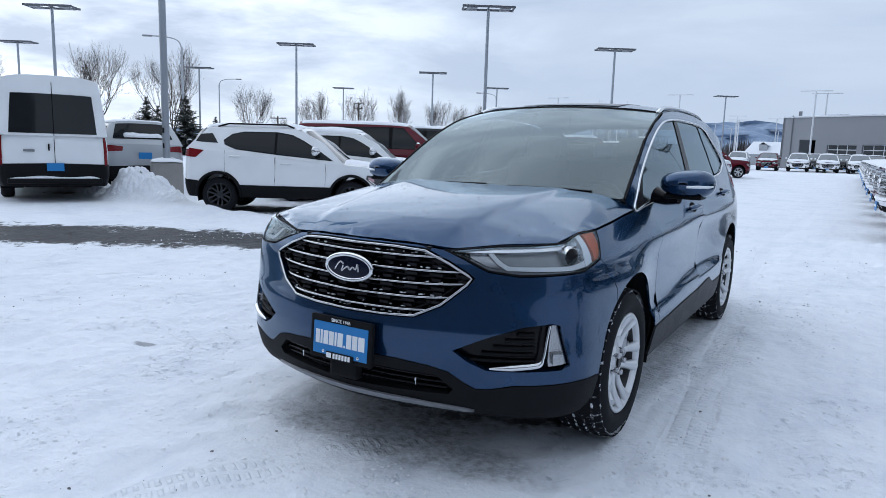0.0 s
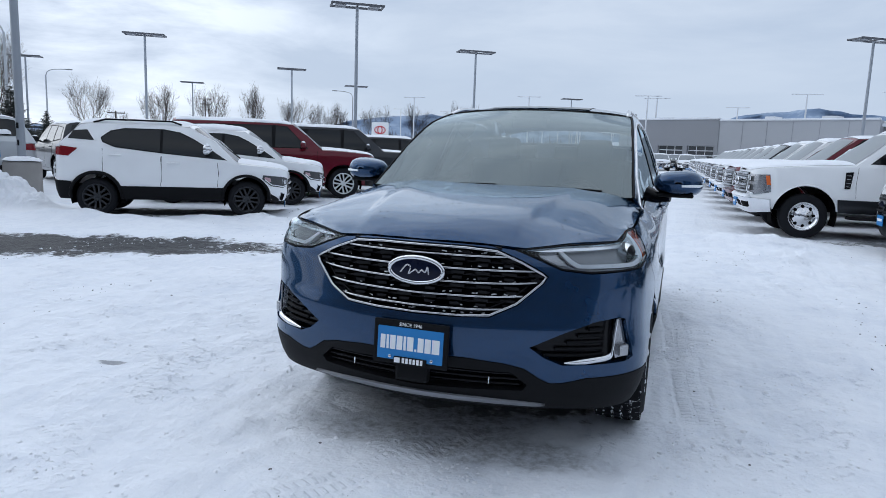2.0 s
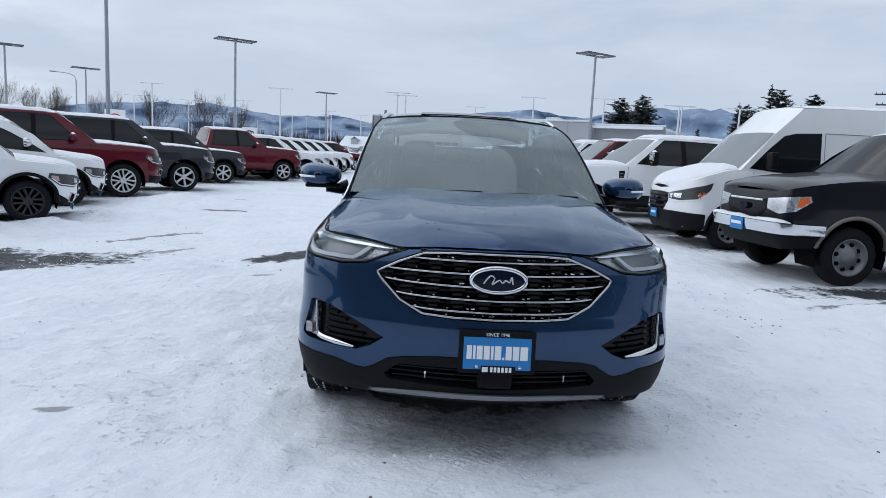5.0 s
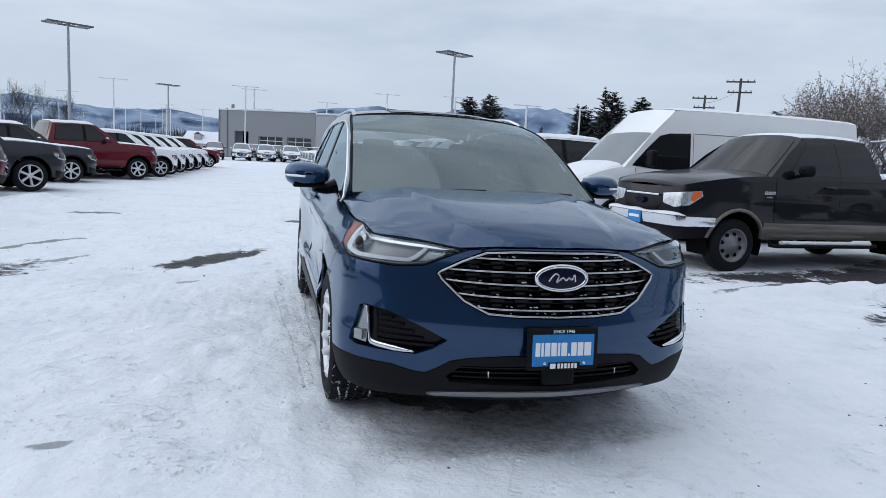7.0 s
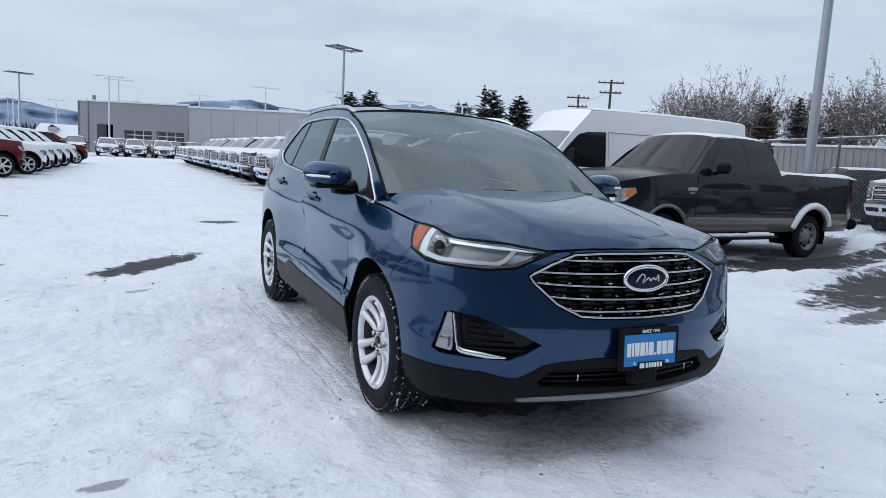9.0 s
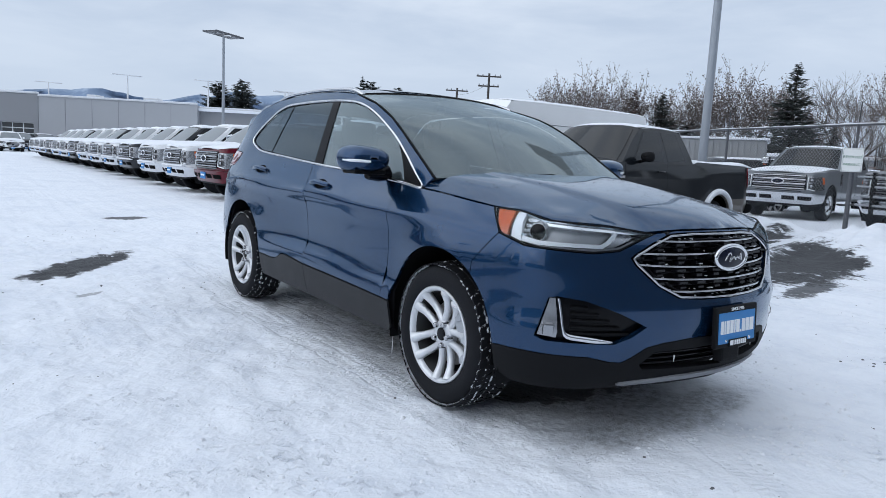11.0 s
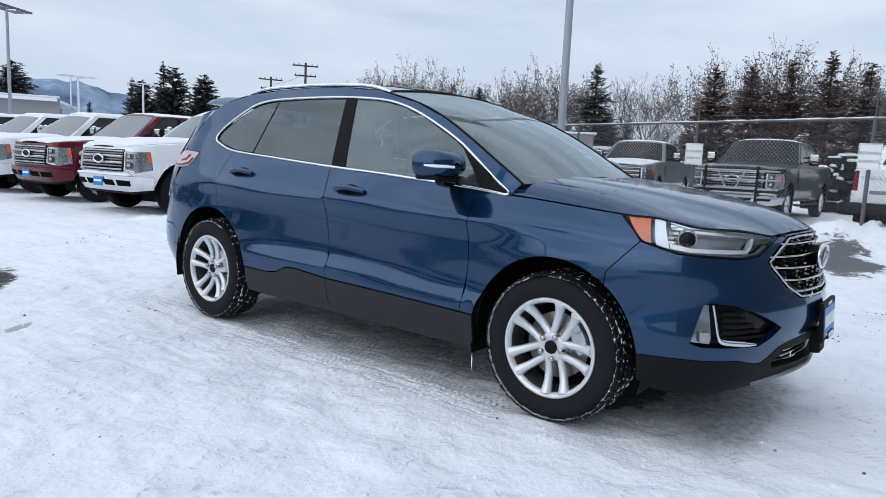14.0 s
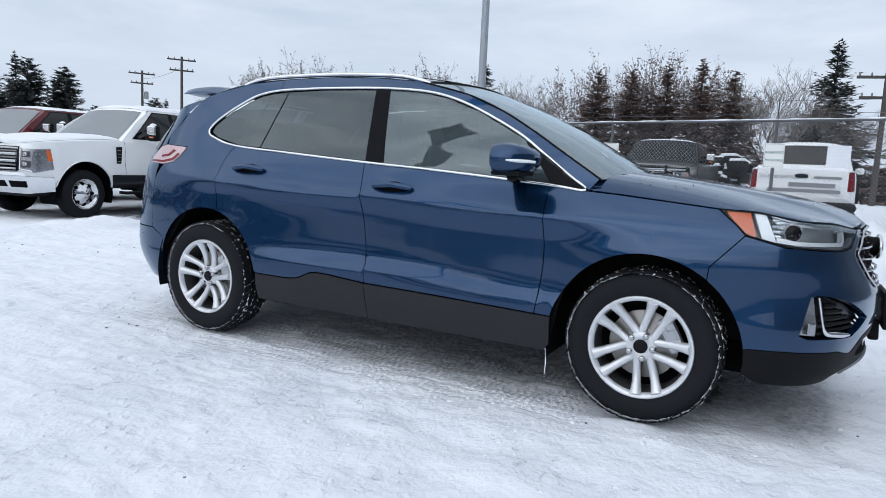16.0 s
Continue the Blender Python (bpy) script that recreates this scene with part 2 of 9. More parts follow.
def spline(points, n=8, closed=False):
    """Points of a Catmull-Rom curve through the given ones (any dimension)."""
    P = [Vector(p) for p in points]
    k = len(P)
    out = []
    for i in range(k if closed else k - 1):
        if closed:
            a, b, c, d = P[i - 1], P[i], P[(i + 1) % k], P[(i + 2) % k]
        else:
            a, b, c, d = P[max(i - 1, 0)], P[i], P[i + 1], P[min(i + 2, k - 1)]
        for j in range(n):
            t = j / n
            out.append(0.5 * (2 * b + (c - a) * t + (2 * a - 5 * b + 4 * c - d) * t * t + (3 * b - a - 3 * c + d) * t ** 3))
    if not closed:
        out.append(P[-1].copy())
    return [tuple(p) for p in out]


def arc(cy, cz, r, a0, a1, n=20):
    return [(cy + r * math.cos(radians(a0 + (a1 - a0) * i / n)), cz + r * math.sin(radians(a0 + (a1 - a0) * i / n))) for i in range(n + 1)]


def resample(loop, step):
    out = []
    for i, p in enumerate(loop):
        q = loop[(i + 1) % len(loop)]
        n = max(1, int(math.hypot(q[0] - p[0], q[1] - p[1]) / step + 0.5))
        out += [(p[0] + (q[0] - p[0]) * j / n, p[1] + (q[1] - p[1]) * j / n) for j in range(n)]
    return out


def area(loop):
    return 0.5 * sum(loop[i - 1][0] * loop[i][1] - loop[i][0] * loop[i - 1][1] for i in range(len(loop)))


def inset(loop, d):
    """The loop drawn inwards by d."""
    if not d:
        return list(loop)
    s = 1 if area(loop) > 0 else -1
    out = []
    k = len(loop)
    for i in range(k):
        a, b, c = Vector(loop[i - 1]), Vector(loop[i]), Vector(loop[(i + 1) % k])
        e, f = (b - a), (c - b)
        if e.length < 1e-6 or f.length < 1e-6:
            out.append(tuple(b))
            continue
        e.normalize(), f.normalize()
        n1, n2 = Vector((-e.y, e.x)) * s, Vector((-f.y, f.x)) * s
        m = n1 + n2
        k2 = max(0.35, m.length_squared / 2)
        out.append(tuple(b + m * (d / k2)))
    return out


def inside(p, loop):
    x, y = p
    hit = False
    for i in range(len(loop)):
        (x0, y0), (x1, y1) = loop[i - 1], loop[i]
        if (y0 > y) != (y1 > y) and x < (x1 - x0) * (y - y0) / (y1 - y0) + x0:
            hit = not hit
    return hit


class Geo:
    """Vertices, normals and faces that become one mesh."""
    def __init__(self):
        self.v, self.n, self.f, self.m = [], [], [], []

    def add(self, verts, norms, faces, slot=0):
        k = len(self.v)
        self.v += [tuple(p) for p in verts]
        self.n += [tuple(p) for p in norms]
        self.f += [tuple(i + k for i in f) for f in faces]
        self.m += [slot] * len(faces)
        return self

    def mirrored(self):
        g = Geo()
        g.add([(-x, y, z) for x, y, z in self.v], [(-x, y, z) for x, y, z in self.n], [tuple(reversed(f)) for f in self.f])
        g.m = list(self.m)
        return g

    def join(self, o):
        k = len(self.v)
        self.v += o.v
        self.n += o.n
        self.f += [tuple(i + k for i in f) for f in o.f]
        self.m += o.m
        return self

    def mesh(self, name, mats):
        me = bpy.data.meshes.new(name)
        me.from_pydata(self.v, [], self.f)
        for m in (mats if isinstance(mats, (list, tuple)) else [mats]):
            me.materials.append(m)
        me.polygons.foreach_set("use_smooth", [True] * len(me.polygons))
        if any(self.m):
            me.polygons.foreach_set("material_index", self.m)
        me.update()
        if self.v:
            me.normals_split_custom_set_from_vertices(self.n)
        return me


def panel(loop, fn, step=0.04, holes=(), gap=0.0, flange=0.012, flip=False, eps=0.004):
    """A sheet cut out by loops in a plane (a, b) and laid onto the surface fn(a, b), with edges turned in by flange."""
    outer = resample(inset(loop, gap), step)
    inner = [resample(inset(h, -gap) if gap else h, step) for h in holes]
    pts, edges = [], []
    for lp in [outer] + inner:
        k = len(pts)
        pts += lp
        edges += [(k + i, k + (i + 1) % len(lp)) for i in range(len(lp))]
    a0, a1 = min(p[0] for p in outer), max(p[0] for p in outer)
    b0, b1 = min(p[1] for p in outer), max(p[1] for p in outer)
    near = np.array(pts)
    for i in range(int((a1 - a0) / step) + 1):
        for j in range(int((b1 - b0) / step) + 1):
            p = (a0 + (i + 0.5) * step, b0 + (j + 0.5) * step)
            if ((near - p) ** 2).sum(1).min() > (0.5 * step) ** 2 and inside(p, outer) and not any(inside(p, h) for h in inner):
                pts.append(p)
    vs, es, fs, *_ = delaunay_2d_cdt([Vector(p) for p in pts], edges, [], 0, 1e-6)
    good = []
    for f in fs:
        c = sum((vs[i] for i in f), Vector((0, 0))) / len(f)
        if inside(c, outer) and not any(inside(c, h) for h in inner):
            good.append(tuple(reversed(f)) if flip else tuple(f))
    V, N = [], []
    sign = -1 if flip else 1

    def normal(a, b):
        da = fn(a + eps, b) - fn(a - eps, b)
        db = fn(a, b + eps) - fn(a, b - eps)
        n = da.cross(db)
        return n.normalized() * sign if n.length > 1e-12 else Vector((0, 0, 1))
    for p in vs:
        V.append(fn(p.x, p.y))
        N.append(normal(p.x, p.y))
    g = Geo().add(V, N, good)
    if flange:
        for lp, turn in [(outer, 1)] + [(h, -1) for h in inner]:
            s = (1 if area(lp) > 0 else -1) * turn
            V, N, F = [], [], []
            k = len(lp)
            for i, p in enumerate(lp):
                q, o = lp[(i + 1) % k], lp[i - 1]
                n = normal(*p)
                t = fn(*q) - fn(*o)
                side = t.cross(n).normalized() * s * sign if t.length > 1e-9 else n
                P0 = fn(*p)
                V += [P0, P0 - n * flange]
                N += [side, side]
                j = (i + 1) % k
                face = (2 * i, 2 * i + 1, 2 * j + 1, 2 * j)
                F.append(face if s * sign > 0 else tuple(reversed(face)))
            g.add(V, N, F)
    return g


def patch(fn, nu, nv, flip=False):
    """A grid over u, v in 0..1 on the surface fn(u, v)."""
    V, N, F = [], [], []
    e = 1e-3
    for i in range(nu + 1):
        for j in range(nv + 1):
            u, v = i / nu, j / nv
            V.append(fn(u, v))
            n = (fn(min(1, u + e), v) - fn(max(0, u - e), v)).cross(fn(u, min(1, v + e)) - fn(u, max(0, v - e)))
            N.append((n.normalized() if n.length > 1e-14 else Vector((0, 0, 1))) * (-1 if flip else 1))
    for i in range(nu):
        for j in range(nv):
            a = i * (nv + 1) + j
            f = (a, a + nv + 1, a + nv + 2, a + 1)
            F.append(tuple(reversed(f)) if flip else f)
    return Geo().add(V, N, F)


def tube(points, r, sides=8, closed=False, squash=1.0):
    """A bar of round or flattened section along points; r may be a list."""
    P = [Vector(p) for p in points]
    k = len(P)
    V, N, F = [], [], []
    up = Vector((0, 0, 1))
    for i, p in enumerate(P):
        a = P[i - 1] if (i or closed) else p
        b = P[(i + 1) % k] if (i < k - 1 or closed) else p
        t = (b - a).normalized()
        s = t.cross(up)
        s = s.normalized() if s.length > 0.05 else Vector((1, 0, 0))
        w = s.cross(t)
        rr = r[i] if isinstance(r, (list, tuple)) else r
        for j in range(sides):
            q = 2 * math.pi * j / sides
            d = s * math.cos(q) + w * math.sin(q)
            V.append(p + s * (rr * math.cos(q)) + w * (rr * squash * math.sin(q)))
            N.append(d)
    for i in range(k if closed else k - 1):
        for j in range(sides):
            a, b = i * sides + j, i * sides + (j + 1) % sides
            c, d = ((i + 1) % k) * sides + j, ((i + 1) % k) * sides + (j + 1) % sides
            F.append((c, d, b, a))
    g = Geo().add(V, N, F)
    if not closed:
        for i, turn in ((0, -1), (k - 1, 1)):
            t = (P[min(i + 1, k - 1)] - P[max(i - 1, 0)]).normalized() * turn
            ring = [V[i * sides + j] for j in range(sides)]
            f = tuple(range(sides))
            g.add(ring, [t] * sides, [f if turn < 0 else tuple(reversed(f))])
    return g


def lathe(profile, n=48, axis="x"):
    """A turned body: profile of (along, radius), round the x axis."""
    V, N, F = [], [], []
    k = len(profile)
    for i in range(n):
        q = 2 * math.pi * i / n
        c, s = math.cos(q), math.sin(q)
        for j, (a, r) in enumerate(profile):
            a0, r0 = profile[max(0, j - 1)]
            a1, r1 = profile[min(k - 1, j + 1)]
            na, nr = -(r1 - r0), (a1 - a0)
            L = math.hypot(na, nr) or 1
            na, nr = na / L, nr / L
            if axis == "x":
                V.append((a, r * c, r * s)), N.append((na, nr * c, nr * s))
            else:
                V.append((r * c, r * s, a)), N.append((nr * c, nr * s, na))
    for i in range(n):
        for j in range(k - 1):
            a, b = i * k + j, ((i + 1) % n) * k + j
            F.append((a, b, b + 1, a + 1) if axis == "x" else (a, b, b + 1, a + 1))
    return Geo().add(V, N, F)


def box_geo(size, at=(0, 0, 0), bevel=0.01, rot=None):
    """A bevelled box, its middle at the given place."""
    bm = bmesh.new()
    bmesh.ops.create_cube(bm, size=1)
    for v in bm.verts:
        v.co = Vector((v.co.x * size[0], v.co.y * size[1], v.co.z * size[2]))
    if bevel:
        bmesh.ops.bevel(bm, geom=bm.edges[:], offset=min(bevel, min(size) * 0.45), segments=2, profile=0.6, affect="EDGES")
    m = Matrix.Translation(at) @ (rot or Matrix.Identity(4))
    bm.transform(m)
    bm.normal_update()
    g = Geo()
    for f in bm.faces:
        k = len(g.v)
        big = f.calc_area()
        g.add([v.co for v in f.verts], [f.normal for v in f.verts], [tuple(range(len(f.verts)))])
    bm.free()
    return g


def part(name, geo, mat, parent, label=""):
    """Links a Geo, a bmesh or a mesh as one mesh object under a thing or a part."""
    if isinstance(geo, Geo):
        me = geo.mesh(name, mat)
    elif isinstance(geo, bmesh.types.BMesh):
        me = bpy.data.meshes.new(name)
        geo.to_mesh(me)
        geo.free()
        me.materials.append(mat)
    else:
        me = geo
    ob = new(name, me)
    ob.parent = parent
    if label:
        ob["label"] = label
    return ob


def thing(name, m=None, label="", category="", group="", kind=""):
    """An Empty at the base of a thing."""
    ob = new(name)
    ob.empty_display_size = 0.2
    if m is not None:
        ob.matrix_basis = m
    return tagged(ob, label, category, group, kind)


def letters(text, size, mat, name="lettering", extrude=0.001, align="CENTER"):
    """A mesh of text in the built-in font, in the x-z plane, facing -y."""
    cu = bpy.data.curves.new(name, "FONT")
    cu.body, cu.size, cu.extrude, cu.align_x, cu.align_y = text, size, extrude, align, "CENTER"
    cu.resolution_u = 3
    ob = bpy.data.objects.new(name, cu)
    me = bpy.data.meshes.new_from_object(ob)
    bpy.data.objects.remove(ob)
    me.transform(pose(0, 0, 0, 90))
    me.materials.append(mat)
    return me


class Shell:
    """The skin of a car's flanks: a plan outline (front centre, flank, rear centre) drawn in by profiles that change along it.
    s runs along the outline from the front centre, positive on +x; a point is named by s and z."""
    def __init__(self, plan, stations):
        pts = spline([Vector((x, y, 0)) for x, y in plan], 60)
        self.x = np.array([p[0] for p in pts])
        self.y = np.array([p[1] for p in pts])
        self.s = np.concatenate([[0], np.cumsum(np.hypot(np.diff(self.x), np.diff(self.y)))])
        tx, ty = np.gradient(self.x, self.s), np.gradient(self.y, self.s)
        L = np.hypot(tx, ty)
        self.nx, self.ny = ty / L, -tx / L
        near = np.minimum(1, np.minimum(self.s, self.s[-1] - self.s) / 0.12)
        self.nx = self.nx * near * near * (3 - 2 * near)
        self.end = float(self.s[-1])
        self.half = int(np.argmax(self.x))
        self.st = [(self.sx(v) if k == "x" else self.sy(v) if k == "y" else self.end - self.sxr(v), hermite(p)) for k, v, p in stations]

    def sy(self, y):
        return float(np.interp(y, self.y, self.s))

    def sx(self, x):
        k = self.half
        return math.copysign(float(np.interp(abs(x), self.x[:k + 1], self.s[:k + 1])), x)

    def sxr(self, x):
        k = self.half
        return self.end - float(np.interp(abs(x), self.x[k:][::-1], self.s[k:][::-1]))

    def draw(self, s, z):
        st = self.st
        if s <= st[0][0]:
            return st[0][1](z)
        for (a, f), (b, g) in zip(st, st[1:]):
            if s <= b:
                t = (s - a) / (b - a)
                t = t * t * (3 - 2 * t)
                return f(z) * (1 - t) + g(z) * t
        return st[-1][1](z)

    def at(self, s, z, out=0.0):
        q = abs(s)
        d = self.draw(q, z) - out
        x = float(np.interp(q, self.s, self.x)) - float(np.interp(q, self.s, self.nx)) * d
        y = float(np.interp(q, self.s, self.y)) - float(np.interp(q, self.s, self.ny)) * d
        if s < 0:
            x = -x
        return Vector((x, y, z))

    def fn(self, out=0.0):
        return lambda s, z: self.at(s, z, out)

    def Y(self, pts):
        return [(self.sy(y), z) for y, z in pts]

    def X(self, pts):
        return [(self.sx(x), z) for x, z in pts]


# ---- ground ----
def smooth_step(a, b, x):
    t = min(1, max(0, (x - a) / (b - a)))
    return t * t * (3 - 2 * t)


MOUNDS = [(-5.6, 6.6, 0.9, 0.5, 0.18), (-7.5, 3.9, 1.2, 0.4, 0.08), (-5.6, 10.0, 1.1, 1.5, 0.22),
          (2.2, 7.2, 1.2, 0.5, 0.16), (2.6, 5.5, 0.9, 0.7, 0.12), (9.3, -1.2, 1.1, 0.9, 0.42), (10.2, -2.6, 1.2, 0.8, 0.38), (8.7, 0.2, 0.9, 0.6, 0.25), (9.6, 1.2, 0.8, 0.9, 0.3), (10.7, 3.4, 0.8, 0.9, 0.34), (10.1, 0.9, 0.6, 0.8, 0.30), (11.5, 5.4, 0.8, 0.9, 0.34), (9.0, -3.6, 0.9, 0.8, 0.36),
          (4.9, 1.35, 0.9, 0.28, 0.11), (6.4, 1.25, 1.0, 0.26, 0.12), (8.0, 1.35, 1.0, 0.28, 0.10), (-9.0, 3.55, 0.55, 0.25, 0.12), (-8.3, 3.75, 0.7, 0.22, 0.08), (-6.9, 4.85, 0.5, 0.22, 0.10), (-6.0, 5.3, 0.5, 0.3, 0.10)]


def ground_z(x, y):
    """Height of the snow: packed ruts near the car, berms along the rows, heaps from the plough."""
    r = math.hypot(x, y)
    fade = 1 / (1 + (r / 14) ** 4)
    z = 0.012 * noise.noise((x * 0.35, y * 0.35, 0)) + fade * (0.018 * noise.noise((x * 1.6, y * 1.6, 3)) + 0.020 * noise.noise((x * 4.2, y * 3.2, 7)) + 0.013 * noise.noise((x * 9, y * 8, 1)) + 0.008 * noise.noise((x * 19, y * 17, 5)) - 0.022 * max(0, noise.noise((x * 2.6, y * 2.0, 11)) - 0.25))
    if r > 14:
        z += 0.05 * smooth_step(14, 40, r) * noise.noise((x * 0.12, y * 0.12, 5))
    for mx, my, sx, sy, h in MOUNDS:
        q = ((x - mx) / sx) ** 2 + ((y - my) / sy) ** 2
        if q < 6:
            k = math.exp(-q)
            z += h * k * (1 + 0.45 * noise.noise((x * 2.2, y * 2.2, 2)) + 0.28 * noise.noise((x * 5.5, y * 5.5, 4)))
    # deeper snow behind the fence
    if 7 < x < 40 and -14 < y < 16:
        z += 0.16 * smooth_step(10.0, 11.2, x - 0.32 * (y - 1.7))
    # wheel ruts beside and behind the car
    for cx in (-0.82, 0.82):
        d = abs(x - cx - 0.05 * math.sin(y * 0.6))
        if d < 0.3 and y > -1.5:
            z -= 0.012 * math.exp(-(d / 0.11) ** 2) * (0.6 + 0.8 * noise.noise((x * 9, y * 22, 0))) * smooth_step(-1.5, -1.2, y)
    if abs(x) < 1.1 and abs(y) < 2.6:
        z = min(z, 0.004) - 0.004
    return z


def graded(centre, fine, step, far, grow):
    a = list(np.arange(-fine, fine + step / 2, step))
    d = step
    while a[-1] < far:
        d *= grow
        a.append(a[-1] + d)
    neg = []
    d, v = step, -fine
    while v > -far:
        d *= grow
        v -= d
        neg.append(v)
    return [centre + q for q in reversed(neg)] + [centre + q for q in a]


def ground_material():
    m = bpy.data.materials.new("trodden_snow")
    m.use_nodes = True
    t = m.node_tree
    N = t.nodes.new
    L = t.links.new
    b = t.nodes["Principled BSDF"]
    b.inputs["Specular IOR Level"].default_value = 0.12
    geo = N("ShaderNodeNewGeometry")

    def noise_tex(scale, detail=6, rough=0.55, vec=None, dist=0.0):
        n = N("ShaderNodeTexNoise")
        n.inputs["Scale"].default_value, n.inputs["Detail"].default_value, n.inputs["Roughness"].default_value, n.inputs["Distortion"].default_value = scale, detail, rough, dist
        L(vec or geo.outputs["Position"], n.inputs["Vector"])
        return n.outputs["Fac"]

    def math_n(op, a, b2=None, c=None):
        n = N("ShaderNodeMath")
        n.operation = op
        for i, v in enumerate((a, b2, c)):
            if v is None:
                continue
            if isinstance(v, (int, float)):
                n.inputs[i].default_value = v
            else:
                L(v, n.inputs[i])
        return n.outputs[0]

    def rng(v, a, b2, c=0.0, d=1.0):
        n = N("ShaderNodeMapRange")
        n.interpolation_type = "SMOOTHSTEP"
        for i, k in zip((1, 2, 3, 4), (a, b2, c, d)):
            n.inputs[i].default_value = k
        L(v, n.inputs[0])
        return n.outputs[0]

    def mixc(f, a, b2):
        n = N("ShaderNodeMix")
        n.data_type = "RGBA"
        L(f, n.inputs[0])
        for i, v in ((6, a), (7, b2)):
            if isinstance(v, tuple):
                n.inputs[i].default_value = (*v, 1)
            else:
                L(v, n.inputs[i])
        return n.outputs[2]
    sep = N("ShaderNodeSeparateXYZ")
    L(geo.outputs["Position"], sep.inputs[0])
    X, Y = sep.outputs[0], sep.outputs[1]
    wob = math_n("SUBTRACT", noise_tex(1.4, 8, 0.65), 0.5)
    wob2 = math_n("SUBTRACT", noise_tex(9.0, 6, 0.6), 0.5)
    bare = None
    # bare wet patches, two of them painting shade under cars: place, half sizes, turn, depth of wear
    for px, py, a, c, turn, k in BARE_SHADE_PATCHES:
        dx, dy = math_n("SUBTRACT", X, px), math_n("SUBTRACT", Y, py)
        ca, sa = math.cos(radians(turn)), math.sin(radians(turn))
        u = math_n("DIVIDE", math_n("ADD", math_n("MULTIPLY", dx, ca), math_n("MULTIPLY", dy, sa)), a)
        v = math_n("DIVIDE", math_n("SUBTRACT", math_n("MULTIPLY", dy, ca), math_n("MULTIPLY", dx, sa)), c)
        q = math_n("ADD", math_n("MULTIPLY", u, u), math_n("MULTIPLY", v, v))
        q = math_n("ADD", q, math_n("MULTIPLY", wob, 3.2))
        q = math_n("ADD", q, math_n("MULTIPLY", wob2, 1.6))
        f = rng(q, 0.55, 1.0, k, 0.0)
        bare = f if bare is None else math_n("MAXIMUM", bare, f)
    # churned slush under the car and in front of its bumper, with shade painted in
    fine = rng(noise_tex(24, 8, 0.75), 0.28, 0.74)
    for px, py, a, c, turn, k in SLUSH_SHADE:
        dx, dy = math_n("SUBTRACT", X, px), math_n("SUBTRACT", Y, py)
        ca, sa = math.cos(radians(turn)), math.sin(radians(turn))
        u = math_n("DIVIDE", math_n("ADD", math_n("MULTIPLY", dx, ca), math_n("MULTIPLY", dy, sa)), a)
        v = math_n("DIVIDE", math_n("SUBTRACT", math_n("MULTIPLY", dy, ca), math_n("MULTIPLY", dx, sa)), c)
        q = math_n("ADD", math_n("MULTIPLY", u, u), math_n("MULTIPLY", v, v))
        q = math_n("ADD", q, math_n("ADD", math_n("MULTIPLY", wob, 1.6), wob2))
        f = math_n("MULTIPLY", rng(q, 0.3, 1.2, k, 0.0), fine)
        bare = math_n("MAXIMUM", bare, f)
    # dirty drifts and thin spots along the lane
    mp = N("ShaderNodeMapping")
    mp.inputs["Scale"].default_value = (1.0, 0.35, 1.0)
    mp.inputs["Rotation"].default_value = (0, 0, radians(20))
    L(geo.outputs["Position"], mp.inputs[0])
    streak = noise_tex(1.1, 10, 0.72, mp.outputs[0], 0.3)
    thin = math_n("MULTIPLY", rng(streak, 0.66, 0.78), 0.55)
    thin = math_n("MULTIPLY", thin, rng(noise_tex(0.22, 3), 0.45, 0.62))
    bare = math_n("MAXIMUM", bare, thin)
    d1 = rng(noise_tex(0.8, 10, 0.72), 0.44, 0.70)
    d2 = rng(noise_tex(5.0, 8, 0.7), 0.46, 0.66)
    mp2 = N("ShaderNodeMapping")
    mp2.inputs["Scale"].default_value = (5.5, 0.7, 1.0)
    mp2.inputs["Rotation"].default_value = (0, 0, radians(6))
    L(geo.outputs["Position"], mp2.inputs[0])
    d3 = rng(noise_tex(1.0, 8, 0.7, mp2.outputs[0]), 0.50, 0.68)
    # drift dirt; the last term paints shade into the pits of the relief
    dirt = math_n("ADD", math_n("MULTIPLY", d1, 0.36), math_n("ADD", math_n("MULTIPLY", d2, 0.16), math_n("ADD", math_n("MULTIPLY", d3, 0.20), math_n("MULTIPLY", rng(noise_tex(19, 5, 0.62), 0.56, 0.68), math_n("MULTIPLY", rng(noise_tex(1.5, 7, 0.72), 0.52, 0.64), 0.45)))))
    snow = mixc(dirt, (0.785, 0.82, 0.875), (0.55, 0.605, 0.70))
    speck = rng(noise_tex(38, 4, 0.6), 0.70, 0.78, 0.0, 0.35)
    snow = mixc(math_n("MULTIPLY", speck, rng(noise_tex(2.1, 4), 0.5, 0.7)), snow, (0.22, 0.22, 0.24))
    asph = mixc(rng(noise_tex(60, 4), 0.3, 0.7), (0.022, 0.024, 0.028), (0.075, 0.078, 0.085))
    L(mixc(bare, snow, asph), b.inputs["Base Color"])
    n = N("ShaderNodeMapRange")
    n.inputs[3].default_value, n.inputs[4].default_value = 0.8, 0.55
    L(bare, n.inputs[0])
    L(n.outputs[0], b.inputs["Roughness"])
    h = math_n("ADD", math_n("MULTIPLY", noise_tex(6, 6, 0.56), 0.080), math_n("ADD", math_n("MULTIPLY", noise_tex(28, 4, 0.55), 0.014), math_n("MULTIPLY", noise_tex(95, 3, 0.6), 0.0015)))
